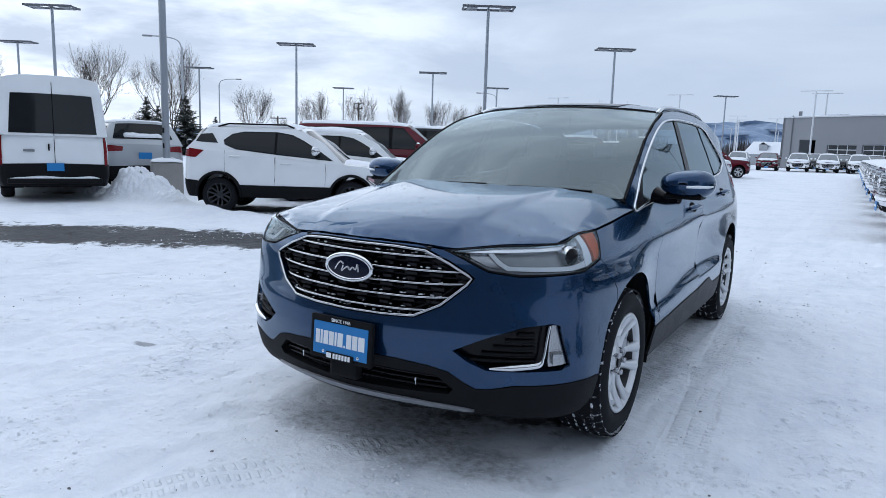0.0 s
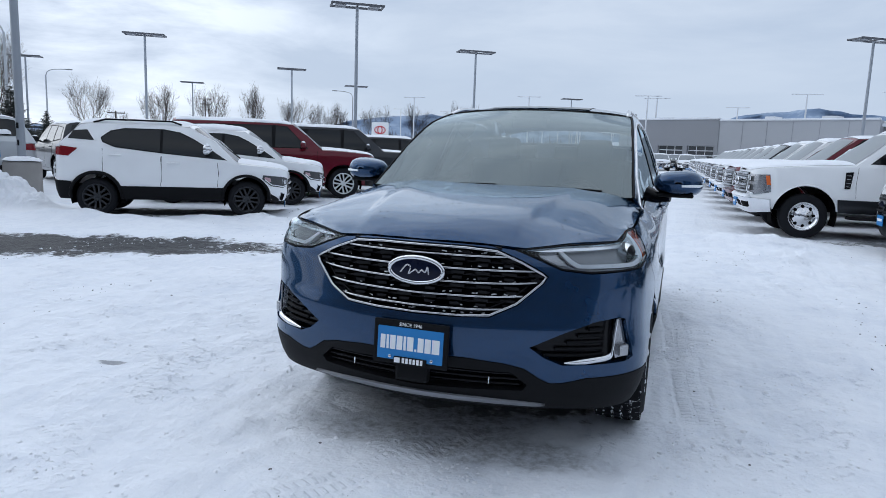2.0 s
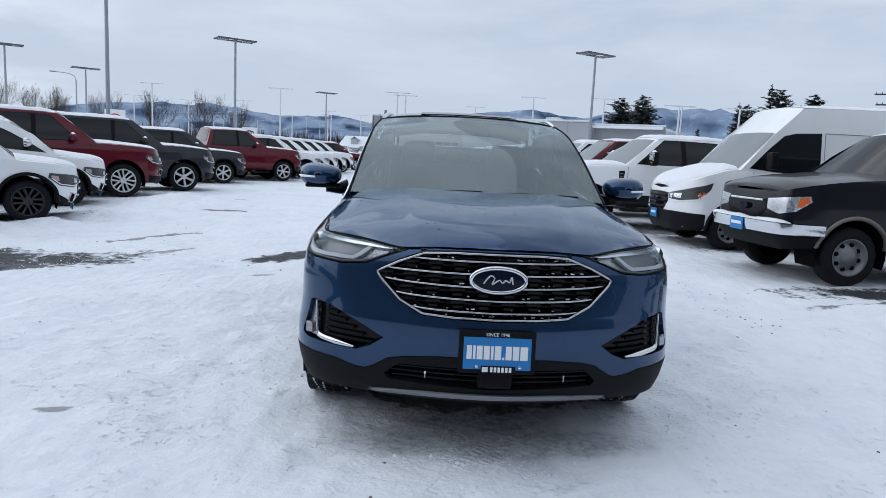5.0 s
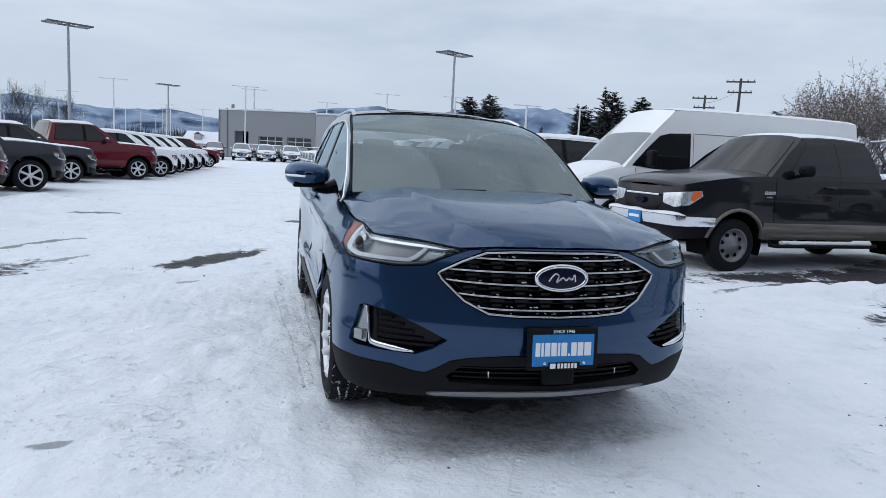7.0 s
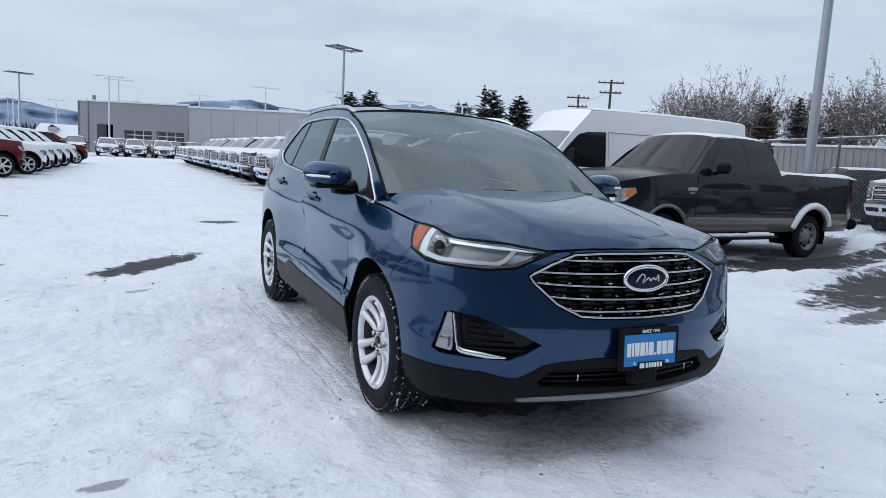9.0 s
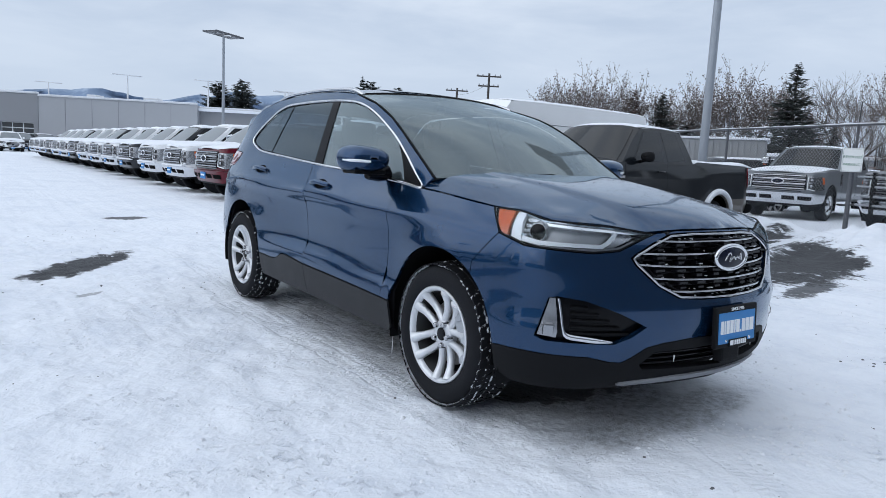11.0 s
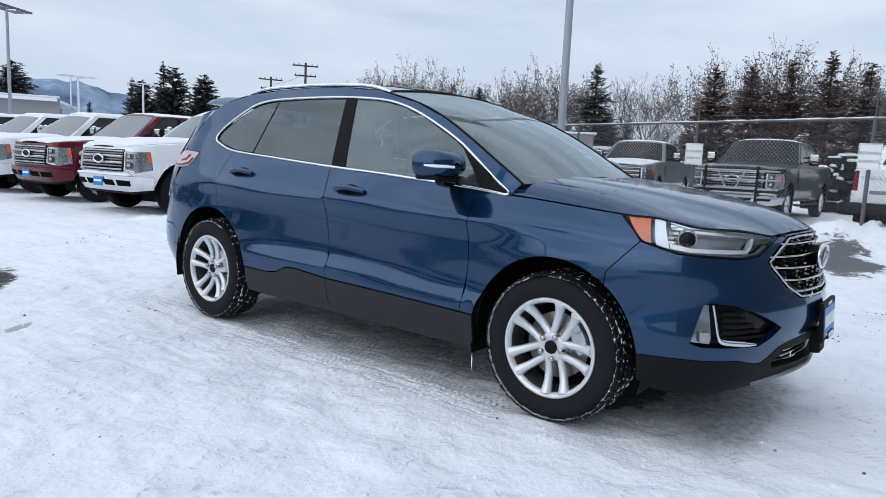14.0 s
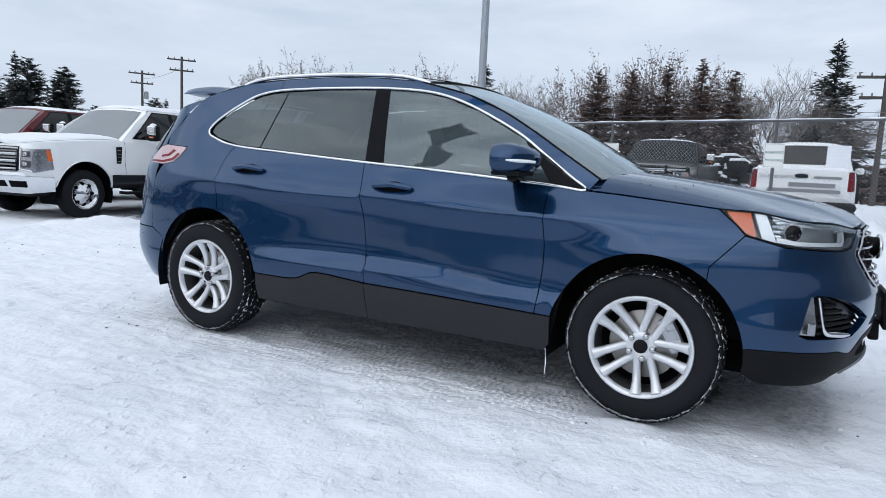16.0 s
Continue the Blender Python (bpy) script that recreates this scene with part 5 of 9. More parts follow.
    for band in ([(1.745, 1.172), (1.80, 1.130), (1.90, 1.112), (2.09, 1.115), (2.09, 1.128), (1.91, 1.126), (1.815, 1.143), (1.765, 1.180)], [(1.80, 1.196), (1.86, 1.158), (1.95, 1.148), (1.95, 1.160), (1.87, 1.172), (1.825, 1.204)]):
        side_pair("tail_band", sp(band, step=0.03, fn=S.fn(0.009), flange=0.006), M_RED, car, "red light band")
    sect = spline([(1.56, 1.664), (1.80, 1.684), (2.00, 1.682), (2.10, 1.670), (2.115, 1.655), (2.05, 1.622), (1.90, 1.602), (1.62, 1.60)], 4)
    spc = hermite([(i / (len(sect) - 1), q[0]) for i, q in enumerate(sect)]), hermite([(i / (len(sect) - 1), q[1]) for i, q in enumerate(sect)])

    def spoiler(u, v):
        a = u * 2 - 1
        y, z = spc[0](v), spc[1](v)
        k = 1 - max(0, (abs(a) - 0.86) / 0.14) ** 2
        return Vector((a * (0.60 - 0.10 * (y - 1.56)), y - 0.09 * a * a * (y - 1.5), 1.63 + (z - 1.63) * k - 0.020 * a * a))
    spl = patch(spoiler, 24, 28)
    part("roof_spoiler", spl, M_BLUE, car)
    # roof and windscreen
    re = [S.at(S.sy(y), z) for y, z in ROOF_EDGE]
    fy = {k: hermite([(i / 6, re[i][k]) for i in range(7)]) for k in (0, 1, 2)}
    rcy, rcz = hermite([(0, -0.15), (1 / 6, 0.2), (2 / 6, 0.6), (3 / 6, 1.0), (4 / 6, 1.35), (5 / 6, 1.62), (1, 1.75)]), hermite([(0, 1.688), (1 / 6, 1.728), (2 / 6, 1.742), (3 / 6, 1.738), (4 / 6, 1.715), (5 / 6, 1.68), (1, 1.655)])

    def roof(u, v):
        a = u * 2 - 1
        q = abs(a) ** 2.4
        return Vector((fy[0](v) * a, rcy(v) + (fy[1](v) - rcy(v)) * q, rcz(v) + (fy[2](v) - rcz(v)) * (0.45 * a * a + 0.55 * abs(a) ** 5)))
    rf = part("roof", patch(roof, 36, 40), M_BLUE, car)
    sr = patch(lambda u, v: roof(0.22 + 0.56 * u, 0.04 + 0.42 * v) + Vector((0, 0, 0.004)), 16, 16)
    part("sunroof", sr, M_GLOSSBLACK, rf, "tinted glass panel")
    se = [S.at(S.sy(y), z) for y, z in SCREEN_EDGE]
    sy_ = {k: hermite([(i / 5, se[i][k]) for i in range(6)]) for k in (0, 1, 2)}
    cy, cz = hermite([(0, -1.255), (0.5, -0.70), (1, -0.15)]), hermite([(0, 1.162), (0.5, 1.462), (1, 1.686)])

    def screen(u, v):
        a = u * 2 - 1
        q = a * a
        return Vector((sy_[0](v) * a, cy(v) + (sy_[1](v) - cy(v)) * q, cz(v) + (sy_[2](v) - cz(v)) * abs(a) ** 2.2))
    ws = part("windscreen", patch(lambda u, v: screen(0.012 + 0.976 * u, v * 0.985), 30, 24), M_WSCREEN, car, "frosted windscreen glass")
    seal = [screen(0.006, v) + Vector((0, 0, 0.001)) for v in np.linspace(0, 0.99, 20)] + [screen(u, 0.99) + Vector((0, 0, 0.001)) for u in np.linspace(0.02, 0.98, 20)] + [screen(0.994, v) + Vector((0, 0, 0.001)) for v in np.linspace(0.99, 0, 20)]
    part("seal", tube(seal, 0.0055, 6), M_BLACK, ws)
    part("sensor_mount", box_geo((0.24, 0.10, 0.05), screen(0.5, 0.90) + Vector((0, 0.05, -0.035)), 0.02, Matrix.Rotation(radians(-24), 4, "X")), M_TRIM, ws)
    part("inside_mirror", box_geo((0.25, 0.03, 0.07), screen(0.5, 0.80) + Vector((0, 0.09, -0.02)), 0.014), M_TRIM, ws)
    for x0, x1, yb in ((-0.04, 0.62, 0.0), (-0.60, 0.02, -0.012)):
        u0, u1 = 0.5 + x0 / 1.6, 0.5 + x1 / 1.6
        arm = [screen(u0 + (u1 - u0) * t, 0.0 + 0.028 * math.sin(math.pi * t * 0.6)) + Vector((0, -0.012, 0.010 + yb)) for t in np.linspace(0, 1, 9)]
        wp = part("wiper", tube(arm, [0.012, 0.012, 0.011, 0.010, 0.010, 0.008, 0.007, 0.006, 0.005], 6, False, 0.7), M_BLACK, car)
        part("wiper_blade", tube([screen(u0 + (u1 - u0) * t, 0.012 + 0.018 * t) + Vector((0, -0.004, 0.006)) for t in np.linspace(0.1, 1, 8)], 0.007, 6), M_BLACK, wp)
    # side glass, pillars, chrome line
    fglass = [(-0.895, 1.118), (-0.295, 1.155), (0.10, 1.175), (0.165, 1.604), (-0.048, 1.588), (-0.24, 1.550), (-0.44, 1.476), (-0.68, 1.355), (-0.735, 1.318)]
    rglass = [(0.222, 1.184), (0.75, 1.217), (1.045, 1.238), (0.99, 1.40), (0.93, 1.595), (0.555, 1.609), (0.262, 1.607)]
    qglass = [(1.185, 1.248), (1.249, 1.252), (1.44, 1.295), (1.508, 1.33), (1.49, 1.378), (1.38, 1.458), (1.26, 1.522), (1.15, 1.568), (1.06, 1.583), (1.12, 1.42)]
    pil = [([(0.10, 1.175), (0.222, 1.184), (0.262, 1.607), (0.165, 1.604)], "pillar_trim"), ([(1.045, 1.238), (1.185, 1.248), (1.12, 1.42), (1.06, 1.583), (0.93, 1.595), (0.99, 1.40)], "pillar_trim"), ([(-1.06, 1.098), (-0.895, 1.118), (-0.735, 1.318), (-0.82, 1.262), (-0.98, 1.150)], "mirror_sail")]
    side_pair("window", sp(fglass, step=0.05, fn=S.fn(-0.008), flange=0.004), M_SIDEGLASS, car)
    side_pair("window", sp(rglass, step=0.05, fn=S.fn(-0.008), flange=0.004), M_PRIVACY, car, "dark privacy glass")
    side_pair("quarter_window", sp(qglass, step=0.05, fn=S.fn(-0.008), flange=0.004), M_PRIVACY, car, "dark privacy glass")
    for (lp, nm), mat in zip(pil, (M_PILLAR, M_PRIVACY, M_BLACK)):
        side_pair(nm, sp(lp, step=0.04, fn=S.fn(-0.003), flange=0.012), mat, car)
    line = spline([(y, z) for y, z in BELT + DLO_REAR + DLO_TOP], 4, True)
    for sg in (1, -1):
        part("window_chrome", tube([S.at(sg * S.sy(y), z, 0.001) for y, z in line], 0.0085, 6, True), M_CHROME, car)
    # handles, mirrors, rails
    for doors, y0, z0 in ((fd, -0.010, 1.047), (rd, 1.065, 1.102)):
        for door, sg in zip(doors, (1, -1)):
            cup = [(y0 + 0.075 * math.cos(q), z0 + 0.030 * math.sin(q)) for q in np.linspace(0, 2 * math.pi, 24, False)]
            lp = S.Y(cup)
            # flat near-black oval: the shade of the hollow is put into its colour
            part("handle_cup", panel([(sg * s, z) for s, z in (lp if sg > 0 else reversed(lp))], S.fn(0.0015), 0.02, (), 0, 0.0), M_DARK, door)
            grip = [S.at(sg * S.sy(y0 + 0.125 * t), z0 + 0.012 - 0.006 * t * t - 0.008 * abs(t), 0.012 + 0.026 * (1 - t * t)) for t in np.linspace(-1, 1, 13)]
            part("door_handle", tube(grip, [0.012] + [0.019] * 11 + [0.012], 8, False, 0.9), M_BLUE, door)
    for sg in (1, -1):
        mir = part("door_mirror", mirror_geo(0.140, 0.235, 0.150), M_BLUE, car)
        mir.location = (sg * 1.020, -0.750, 1.226)
        mir.scale = (sg, 1, 1)
        part("mirror_base", tube([(-0.185, 0.03, -0.07), (-0.12, 0.02, -0.088), (-0.04, 0.0, -0.082)], [0.048, 0.038, 0.032], 8), M_GLOSSBLACK, mir)
        part("mirror_glass", box_geo((0.19, 0.004, 0.11), (0, 0.052, 0), 0.0015), M_CHROME, mir)
        part("turn_signal", tube([(0.02, -0.136, -0.012), (0.07, -0.113, -0.010), (0.115, -0.078, -0.010), (0.136, -0.032, -0.008)], [0.007, 0.009, 0.009, 0.005], 6), M_DRL, mir)
        part("housing_base", box_geo((0.20, 0.15, 0.024), (-0.010, -0.012, -0.070), 0.010), M_BLACK, mir)
        bar = [S.at(sg * S.sy(y), zr) + Vector((-sg * 0.03, 0, h)) for y, zr, h in ((-0.08, 1.638, 0.006), (0.03, 1.655, 0.020), (0.2, 1.672, 0.026), (0.6, 1.688, 0.024), (1.0, 1.682, 0.024), (1.22, 1.667, 0.022), (1.36, 1.645, 0.006))]
        part("roof_rail", tube([tuple(p) for p in spline(bar, 5)], [0.012] + [0.017] * 29 + [0.012], 8, False, 0.8), M_CHROME, car, "satin silver roof rail")
    # under the skin
    inner = Geo()
    for lp in ([(-0.965, 0.27), (0.945, 0.27), (0.945, 0.55), (1.25, 0.86), (1.25, 1.15), (-0.9, 1.06), (-1.05, 1.04), (-1.06, 0.70)], [(1.30, 0.86), (1.6, 0.80), (1.86, 0.50), (1.95, 0.4), (1.95, 1.10), (1.6, 1.2), (1.3, 1.18)], [(-1.9, 0.55), (-1.75, 0.72), (-1.40, 0.86), (-1.1, 0.74), (-1.06, 1.03), (-1.6, 1.0), (-1.76, 0.94)]):
        inner.join(panel(S.Y(lp), S.fn(-0.025), 0.06, (), 0, 0))
    front = S.X([(0, 0.29), (0.6, 0.29)]) + S.Y([(-1.95, 0.30), (-1.93, 0.6), (-1.86, 0.88)]) + S.X([(0.6, 0.9), (0, 0.95)])
    inner.join(panel(front, S.fn(-0.12), 0.06, (), 0, 0))
    inner.join(inner.mirrored())
    chassis = part("underbody", inner, M_DARK, car)
    u = Geo().join(box_geo((1.10, 3.9, 0.16), (0, 0.05, 0.30), 0.03)).join(box_geo((1.66, 1.86, 0.10), (0, -0.01, 0.32), 0.03)).join(box_geo((1.0, 0.5, 0.25), (0, -1.85, 0.45), 0.03))
    u.join(box_geo((1.4, 3.2, 0.03), (0, 0.4, 0.48), 0.01))
    part("floor_pan", u, M_DARK, chassis)
    for cy_, cz_ in (FA, RA):
        for sg in (1, -1):
            well = patch(lambda a, b: Vector((sg * (0.50 + 0.425 * b), cy_ + (AR + 0.02) * math.cos(radians(-15 + 210 * a)), cz_ + (AR + 0.02) * math.sin(radians(-15 + 210 * a)))), 28, 3, sg > 0)
            well.join(patch(lambda a, b: Vector((sg * 0.52, cy_ + (AR + 0.02) * b * math.cos(radians(-15 + 210 * a)), cz_ + (AR + 0.02) * b * math.sin(radians(-15 + 210 * a)))), 28, 3, sg < 0))
            part("wheel_well", well, M_BLACK, car)
    # cabin
    part("dashboard", tube([(-0.70, -0.62, 1.0), (-0.35, -0.66, 1.035), (0, -0.68, 1.03), (0.35, -0.66, 1.045), (0.70, -0.62, 1.0)], [0.14, 0.17, 0.16, 0.18, 0.14], 12, False, 0.75), M_TRIM, car)
    part("dash_top", patch(lambda a, b: Vector(((a * 2 - 1) * 0.76, -1.20 + 0.5 * b + 0.10 * (a * 2 - 1) ** 2, 1.085 + 0.035 * b - 0.03 * (a * 2 - 1) ** 2)), 12, 6), M_TRIM, car)
    wheel_c = Vector((0.37, -0.38, 1.02))
    tilt = Matrix.Rotation(radians(-25), 3, "X")
    part("steering_wheel", tube([wheel_c + tilt @ Vector((0.185 * math.cos(q), 0, 0.185 * math.sin(q))) for q in np.linspace(0, 2 * math.pi, 32, False)], 0.016, 8, True).join(tube([wheel_c + tilt @ Vector((-0.18, 0, 0)), wheel_c + Vector((0, -0.02, -0.01)), wheel_c + tilt @ Vector((0.18, 0, 0))], 0.03, 8, False, 0.6)).join(tube([wheel_c + tilt @ Vector((0, 0, -0.18)), wheel_c + Vector((0, -0.02, 0))], 0.025, 8)), M_TRIM, car)
    for x in (-0.37, 0.37):
        seat = part("seat", box_geo((0.50, 0.52, 0.16), (x, 0.02, 0.72), 0.06), M_SEAT, car)
        part("backrest", box_geo((0.50, 0.13, 0.62), (x, 0.34, 1.02), 0.055, Matrix.Rotation(radians(-16), 4, "X")), M_SEAT, seat)
        part("headrest", box_geo((0.27, 0.10, 0.19), (x, 0.47, 1.40), 0.045, Matrix.Rotation(radians(-10), 4, "X")), M_SEAT, seat)
    bench = part("rear_seat", box_geo((1.30, 0.5, 0.16), (0, 0.98, 0.74), 0.06), M_SEAT, car)
    part("backrest", box_geo((1.30, 0.13, 0.62), (0, 1.30, 1.03), 0.055, Matrix.Rotation(radians(-18), 4, "X")), M_SEAT, bench)
    for x in (-0.42, 0, 0.42):
        part("headrest", box_geo((0.25, 0.09, 0.16), (x, 1.44, 1.37), 0.04), M_SEAT, bench)
    part("headliner", patch(lambda a, b: roof(0.04 + 0.92 * a, 0.02 + 0.96 * b) - Vector((0, 0, 0.05)), 12, 12, True), M_SEAT, car)
    part("steering_column", box_geo((0.15, 0.25, 0.12), (0.37, -0.53, 0.98), 0.03), M_TRIM, car)
    # wheels
    ms = wheel_meshes(0.364, 0.243, 0.24)
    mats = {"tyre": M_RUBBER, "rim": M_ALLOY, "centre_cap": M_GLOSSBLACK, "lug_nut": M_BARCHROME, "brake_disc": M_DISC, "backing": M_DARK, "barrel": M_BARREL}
    out = {k + "_mesh": g.mesh(k, mats[k]) for k, g in ms.items()}
    out["tread_mesh"] = tread_blocks(0.364, 0.24).mesh("tread", M_RUBBER)
    out["groove_mesh"] = lathe([(-0.098, 0.3625), (-0.06, 0.3655), (0.06, 0.3655), (0.098, 0.3625), (0.106, 0.357)][::-1], 72).mesh("groove", M_GROOVE)
    out["snow_mesh"] = tread_snow(0.372, 0.24, 3).mesh("packed_snow", M_SNOW)
    for sg in (1, -1):
        put_wheel(car, out, (sg * 0.822, -1.4245, 0.366), sg < 0, {"label": "silver alloy wheel with five twin spokes"}, 0.84)
        put_wheel(car, out, (sg * 0.822, 1.4245, 0.370), sg < 0, {"label": "silver alloy wheel with five twin spokes"}, 0.02)
    # icicle behind the front wheel
    for sg in (-1,):
        part("icicle", tube([(sg * 0.90, -0.955, 0.28), (sg * 0.90, -0.96, 0.21), (sg * 0.90, -0.958, 0.14)], [0.006, 0.0035, 0.001], 6), M_DRL, car)
    for x, y in ((-0.62, -2.25), (0.70, -2.22), (-0.30, -2.37), (0.33, -2.37)):
        part("icicle", tube([(x, y, 0.40 if abs(x) > 0.5 else 0.43), (x, y, 0.36 if abs(x) > 0.5 else 0.40)], [0.004, 0.001], 5), M_DRL, car)
    return car


def mirror_geo(w, d, h):
    """A rounded mirror housing, blunt behind and tapered ahead."""
    def f(u, v):
        q, p = 2 * math.pi * u, math.pi * v
        sx = math.copysign(abs(math.cos(q)) ** 0.75, math.cos(q)) * math.sin(p) ** 0.7
        sz = math.copysign(abs(math.sin(q)) ** 0.8, math.sin(q)) * math.sin(p) ** 0.7
        y = math.cos(p)
        return Vector((w * sx, -d * 0.58 * max(y, 0) + 0.055 * max(-y, 0) ** 0.5 + 0.02 * sx, h * 0.5 * sz * (1 + 0.12 * sx)))
    return patch(f, 32, 16, True)


# ---- the parked vehicles ----
SPECS = {
    # half width, sill, front and rear overhang, wheelbase, tyre radius, arch radius; top of the flanks; the cab's corners (y at the belt and roof); roof height; roof half width
    "heavy_pickup": dict(hw=1.01, z0=0.50, fo=0.98, ro=1.22, wb=4.05, r=0.41, ar=0.53, deck=[(-0.98, 1.20), (-0.6, 1.26), (0.75, 1.34), (0.95, 1.34), (3.28, 1.36), (3.40, 1.40), (5.27, 1.40)], cab=(0.72, 1.50, 3.08, 3.30), zr=1.98, rw=0.74, bed=3.38,
                         doors=[(0.80, 2.00), (2.02, 3.10)], wins=[[(1.02, 1.40), (1.62, 1.90), (1.98, 1.90), (1.98, 1.40)], [(2.08, 1.40), (2.08, 1.90), (2.95, 1.88), (3.08, 1.42)]], face="truck", step=True, tow=True),
    "pickup": dict(hw=1.0, z0=0.42, fo=0.95, ro=1.2, wb=3.68, r=0.39, ar=0.48, deck=[(-0.95, 1.12), (-0.6, 1.20), (0.7, 1.27), (0.9, 1.26), (2.95, 1.27), (3.05, 1.30), (4.88, 1.30)], cab=(0.62, 1.40, 2.78, 3.0), zr=1.92, rw=0.72, bed=3.03,
                   doors=[(0.72, 1.78), (1.80, 2.80)], wins=[[(0.95, 1.31), (1.50, 1.84), (1.76, 1.84), (1.76, 1.31)], [(1.86, 1.31), (1.86, 1.84), (2.66, 1.82), (2.78, 1.31)]], face="suv", step=True),
    "old_pickup": dict(hw=0.98, z0=0.46, fo=0.90, ro=1.35, wb=3.53, r=0.375, ar=0.46, deck=[(-0.90, 1.14), (-0.5, 1.26), (0.6, 1.35), (0.8, 1.35), (2.62, 1.37), (2.72, 1.42), (4.88, 1.40)], cab=(0.52, 1.22, 2.44, 2.66), zr=1.97, rw=0.70, bed=2.70,
                       doors=[(0.62, 1.80)], wins=[[(0.88, 1.39), (1.33, 1.87), (1.70, 1.88), (1.72, 1.39)], [(1.84, 1.39), (1.82, 1.87), (2.28, 1.86), (2.40, 1.43)]], face="old", step=True),
    "van": dict(hw=1.02, z0=0.32, fo=0.98, ro=1.60, wb=3.75, r=0.35, ar=0.42, deck=[(-0.98, 1.0), (-0.82, 1.11), (-0.35, 1.30), (0.0, 1.38), (0.5, 1.39), (5.35, 1.38)], cab=(0.05, 1.10, 5.27, 5.34), zr=2.52, rw=0.84, bed=None,
                doors=[(0.30, 1.48)], wins=[[(0.26, 1.43), (0.55, 1.74), (0.80, 1.97), (1.00, 2.02), (1.42, 2.04), (1.42, 1.36), (0.95, 1.36), (0.80, 1.43)]], face="van", step=False),
    "small_suv": dict(hw=0.88, z0=0.30, fo=0.80, ro=0.72, wb=2.52, r=0.335, ar=0.40, deck=[(-0.80, 0.82), (-0.6, 0.90), (0.0, 0.965), (0.45, 1.00), (0.6, 1.01), (1.47, 1.10), (2.3, 1.20), (2.9, 1.24), (3.24, 1.22)], cab=(0.10, 0.98, 2.78, 3.14), zr=1.66, rw=0.62, bed=None, joined=2,
                      doors=[(0.50, 1.44), (1.46, 2.40)], wins=[[(0.36, 1.045), (0.62, 1.205), (0.92, 1.385), (1.14, 1.49), (1.42, 1.535), (1.43, 1.145)], [(1.47, 1.15), (1.47, 1.535), (2.06, 1.53), (2.28, 1.48), (2.42, 1.37), (2.40, 1.305), (2.2, 1.225)], [(2.54, 1.32), (2.66, 1.50), (2.88, 1.48), (2.96, 1.34)]], face="suv", step=False),
    "suv": dict(hw=0.98, z0=0.32, fo=0.95, ro=1.05, wb=2.86, r=0.375, ar=0.44, deck=[(-0.95, 0.95), (-0.65, 1.04), (0.55, 1.12), (0.75, 1.12), (3.4, 1.20), (3.91, 1.20)], cab=(0.42, 1.18, 3.40, 3.82), zr=1.75, rw=0.69, bed=None,
                doors=[(0.60, 1.65), (1.67, 2.65)], wins=[[(0.86, 1.17), (1.34, 1.63), (1.60, 1.66), (1.62, 1.18)], [(1.70, 1.18), (1.70, 1.66), (2.50, 1.65), (2.62, 1.22)], [(2.72, 1.24), (2.62, 1.64), (3.25, 1.60), (3.45, 1.28)]], face="suv", step=False),
    "large_suv": dict(hw=1.01, z0=0.36, fo=1.0, ro=1.15, wb=3.34, r=0.40, ar=0.47, deck=[(-1.0, 1.05), (-0.7, 1.16), (0.6, 1.24), (0.8, 1.24), (4.2, 1.27), (4.49, 1.27)], cab=(0.52, 1.30, 4.18, 4.44), zr=1.92, rw=0.74, bed=None,
                      doors=[(0.68, 1.78), (1.80, 2.85)], wins=[[(0.95, 1.29), (1.44, 1.80), (1.72, 1.82), (1.74, 1.29)], [(1.82, 1.29), (1.82, 1.82), (2.76, 1.81), (2.84, 1.31)], [(2.94, 1.31), (2.90, 1.81), (4.0, 1.77), (4.12, 1.33)]], face="suv", step=True),
}
WHEELS = {}


def car_wheel(r, style):
    key = (r, style)
    if key not in WHEELS:
        rim = r * (0.60 if style in ("steel", "dull") else 0.68)
        w = 0.25
        ms = wheel_meshes(r, rim, w, 8 if style in ("steel", "dull") else 6, style != "five", None, 8 if style in ("steel", "dull") else 5)
        col = {"dark": M_CHARCOAL, "steel": M_CHROME, "dull": M_WHEELDULL, "twin": M_ALLOY, "five": M_ALLOY}[style]
        if style in ("steel", "dull"):
            ms["rim"] = lathe([(0.115, rim), (0.10, rim - 0.02), (0.06, rim * 0.78), (0.085, rim * 0.62), (0.10, rim * 0.45), (0.13, rim * 0.33), (0.14, 0.0)][::-1], 32).join(lathe([(0.122, rim - 0.004), (0.13, rim + 0.012), (0.118, rim + 0.008)][::-1], 32))
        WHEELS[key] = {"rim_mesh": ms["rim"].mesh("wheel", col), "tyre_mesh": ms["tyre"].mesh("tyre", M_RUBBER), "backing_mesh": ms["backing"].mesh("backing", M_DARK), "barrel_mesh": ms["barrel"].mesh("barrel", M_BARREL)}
        if style in ("steel", "dull"):
            holes = Geo()
            for i in range(8):
                q = math.pi * i / 4
                c, s = math.cos(q), math.sin(q)
                b = lathe([(0.078, 0.028), (0.10, 0.026), (0.10, 0.0)][::-1], 10)
                b.v = [(x - 0.012, y + rim * 0.70 * c, z + rim * 0.70 * s) for x, y, z in b.v]
                holes.join(b)
            WHEELS[key]["centre_cap_mesh"] = holes.mesh("hand_holes", M_DARK)
    return WHEELS[key]


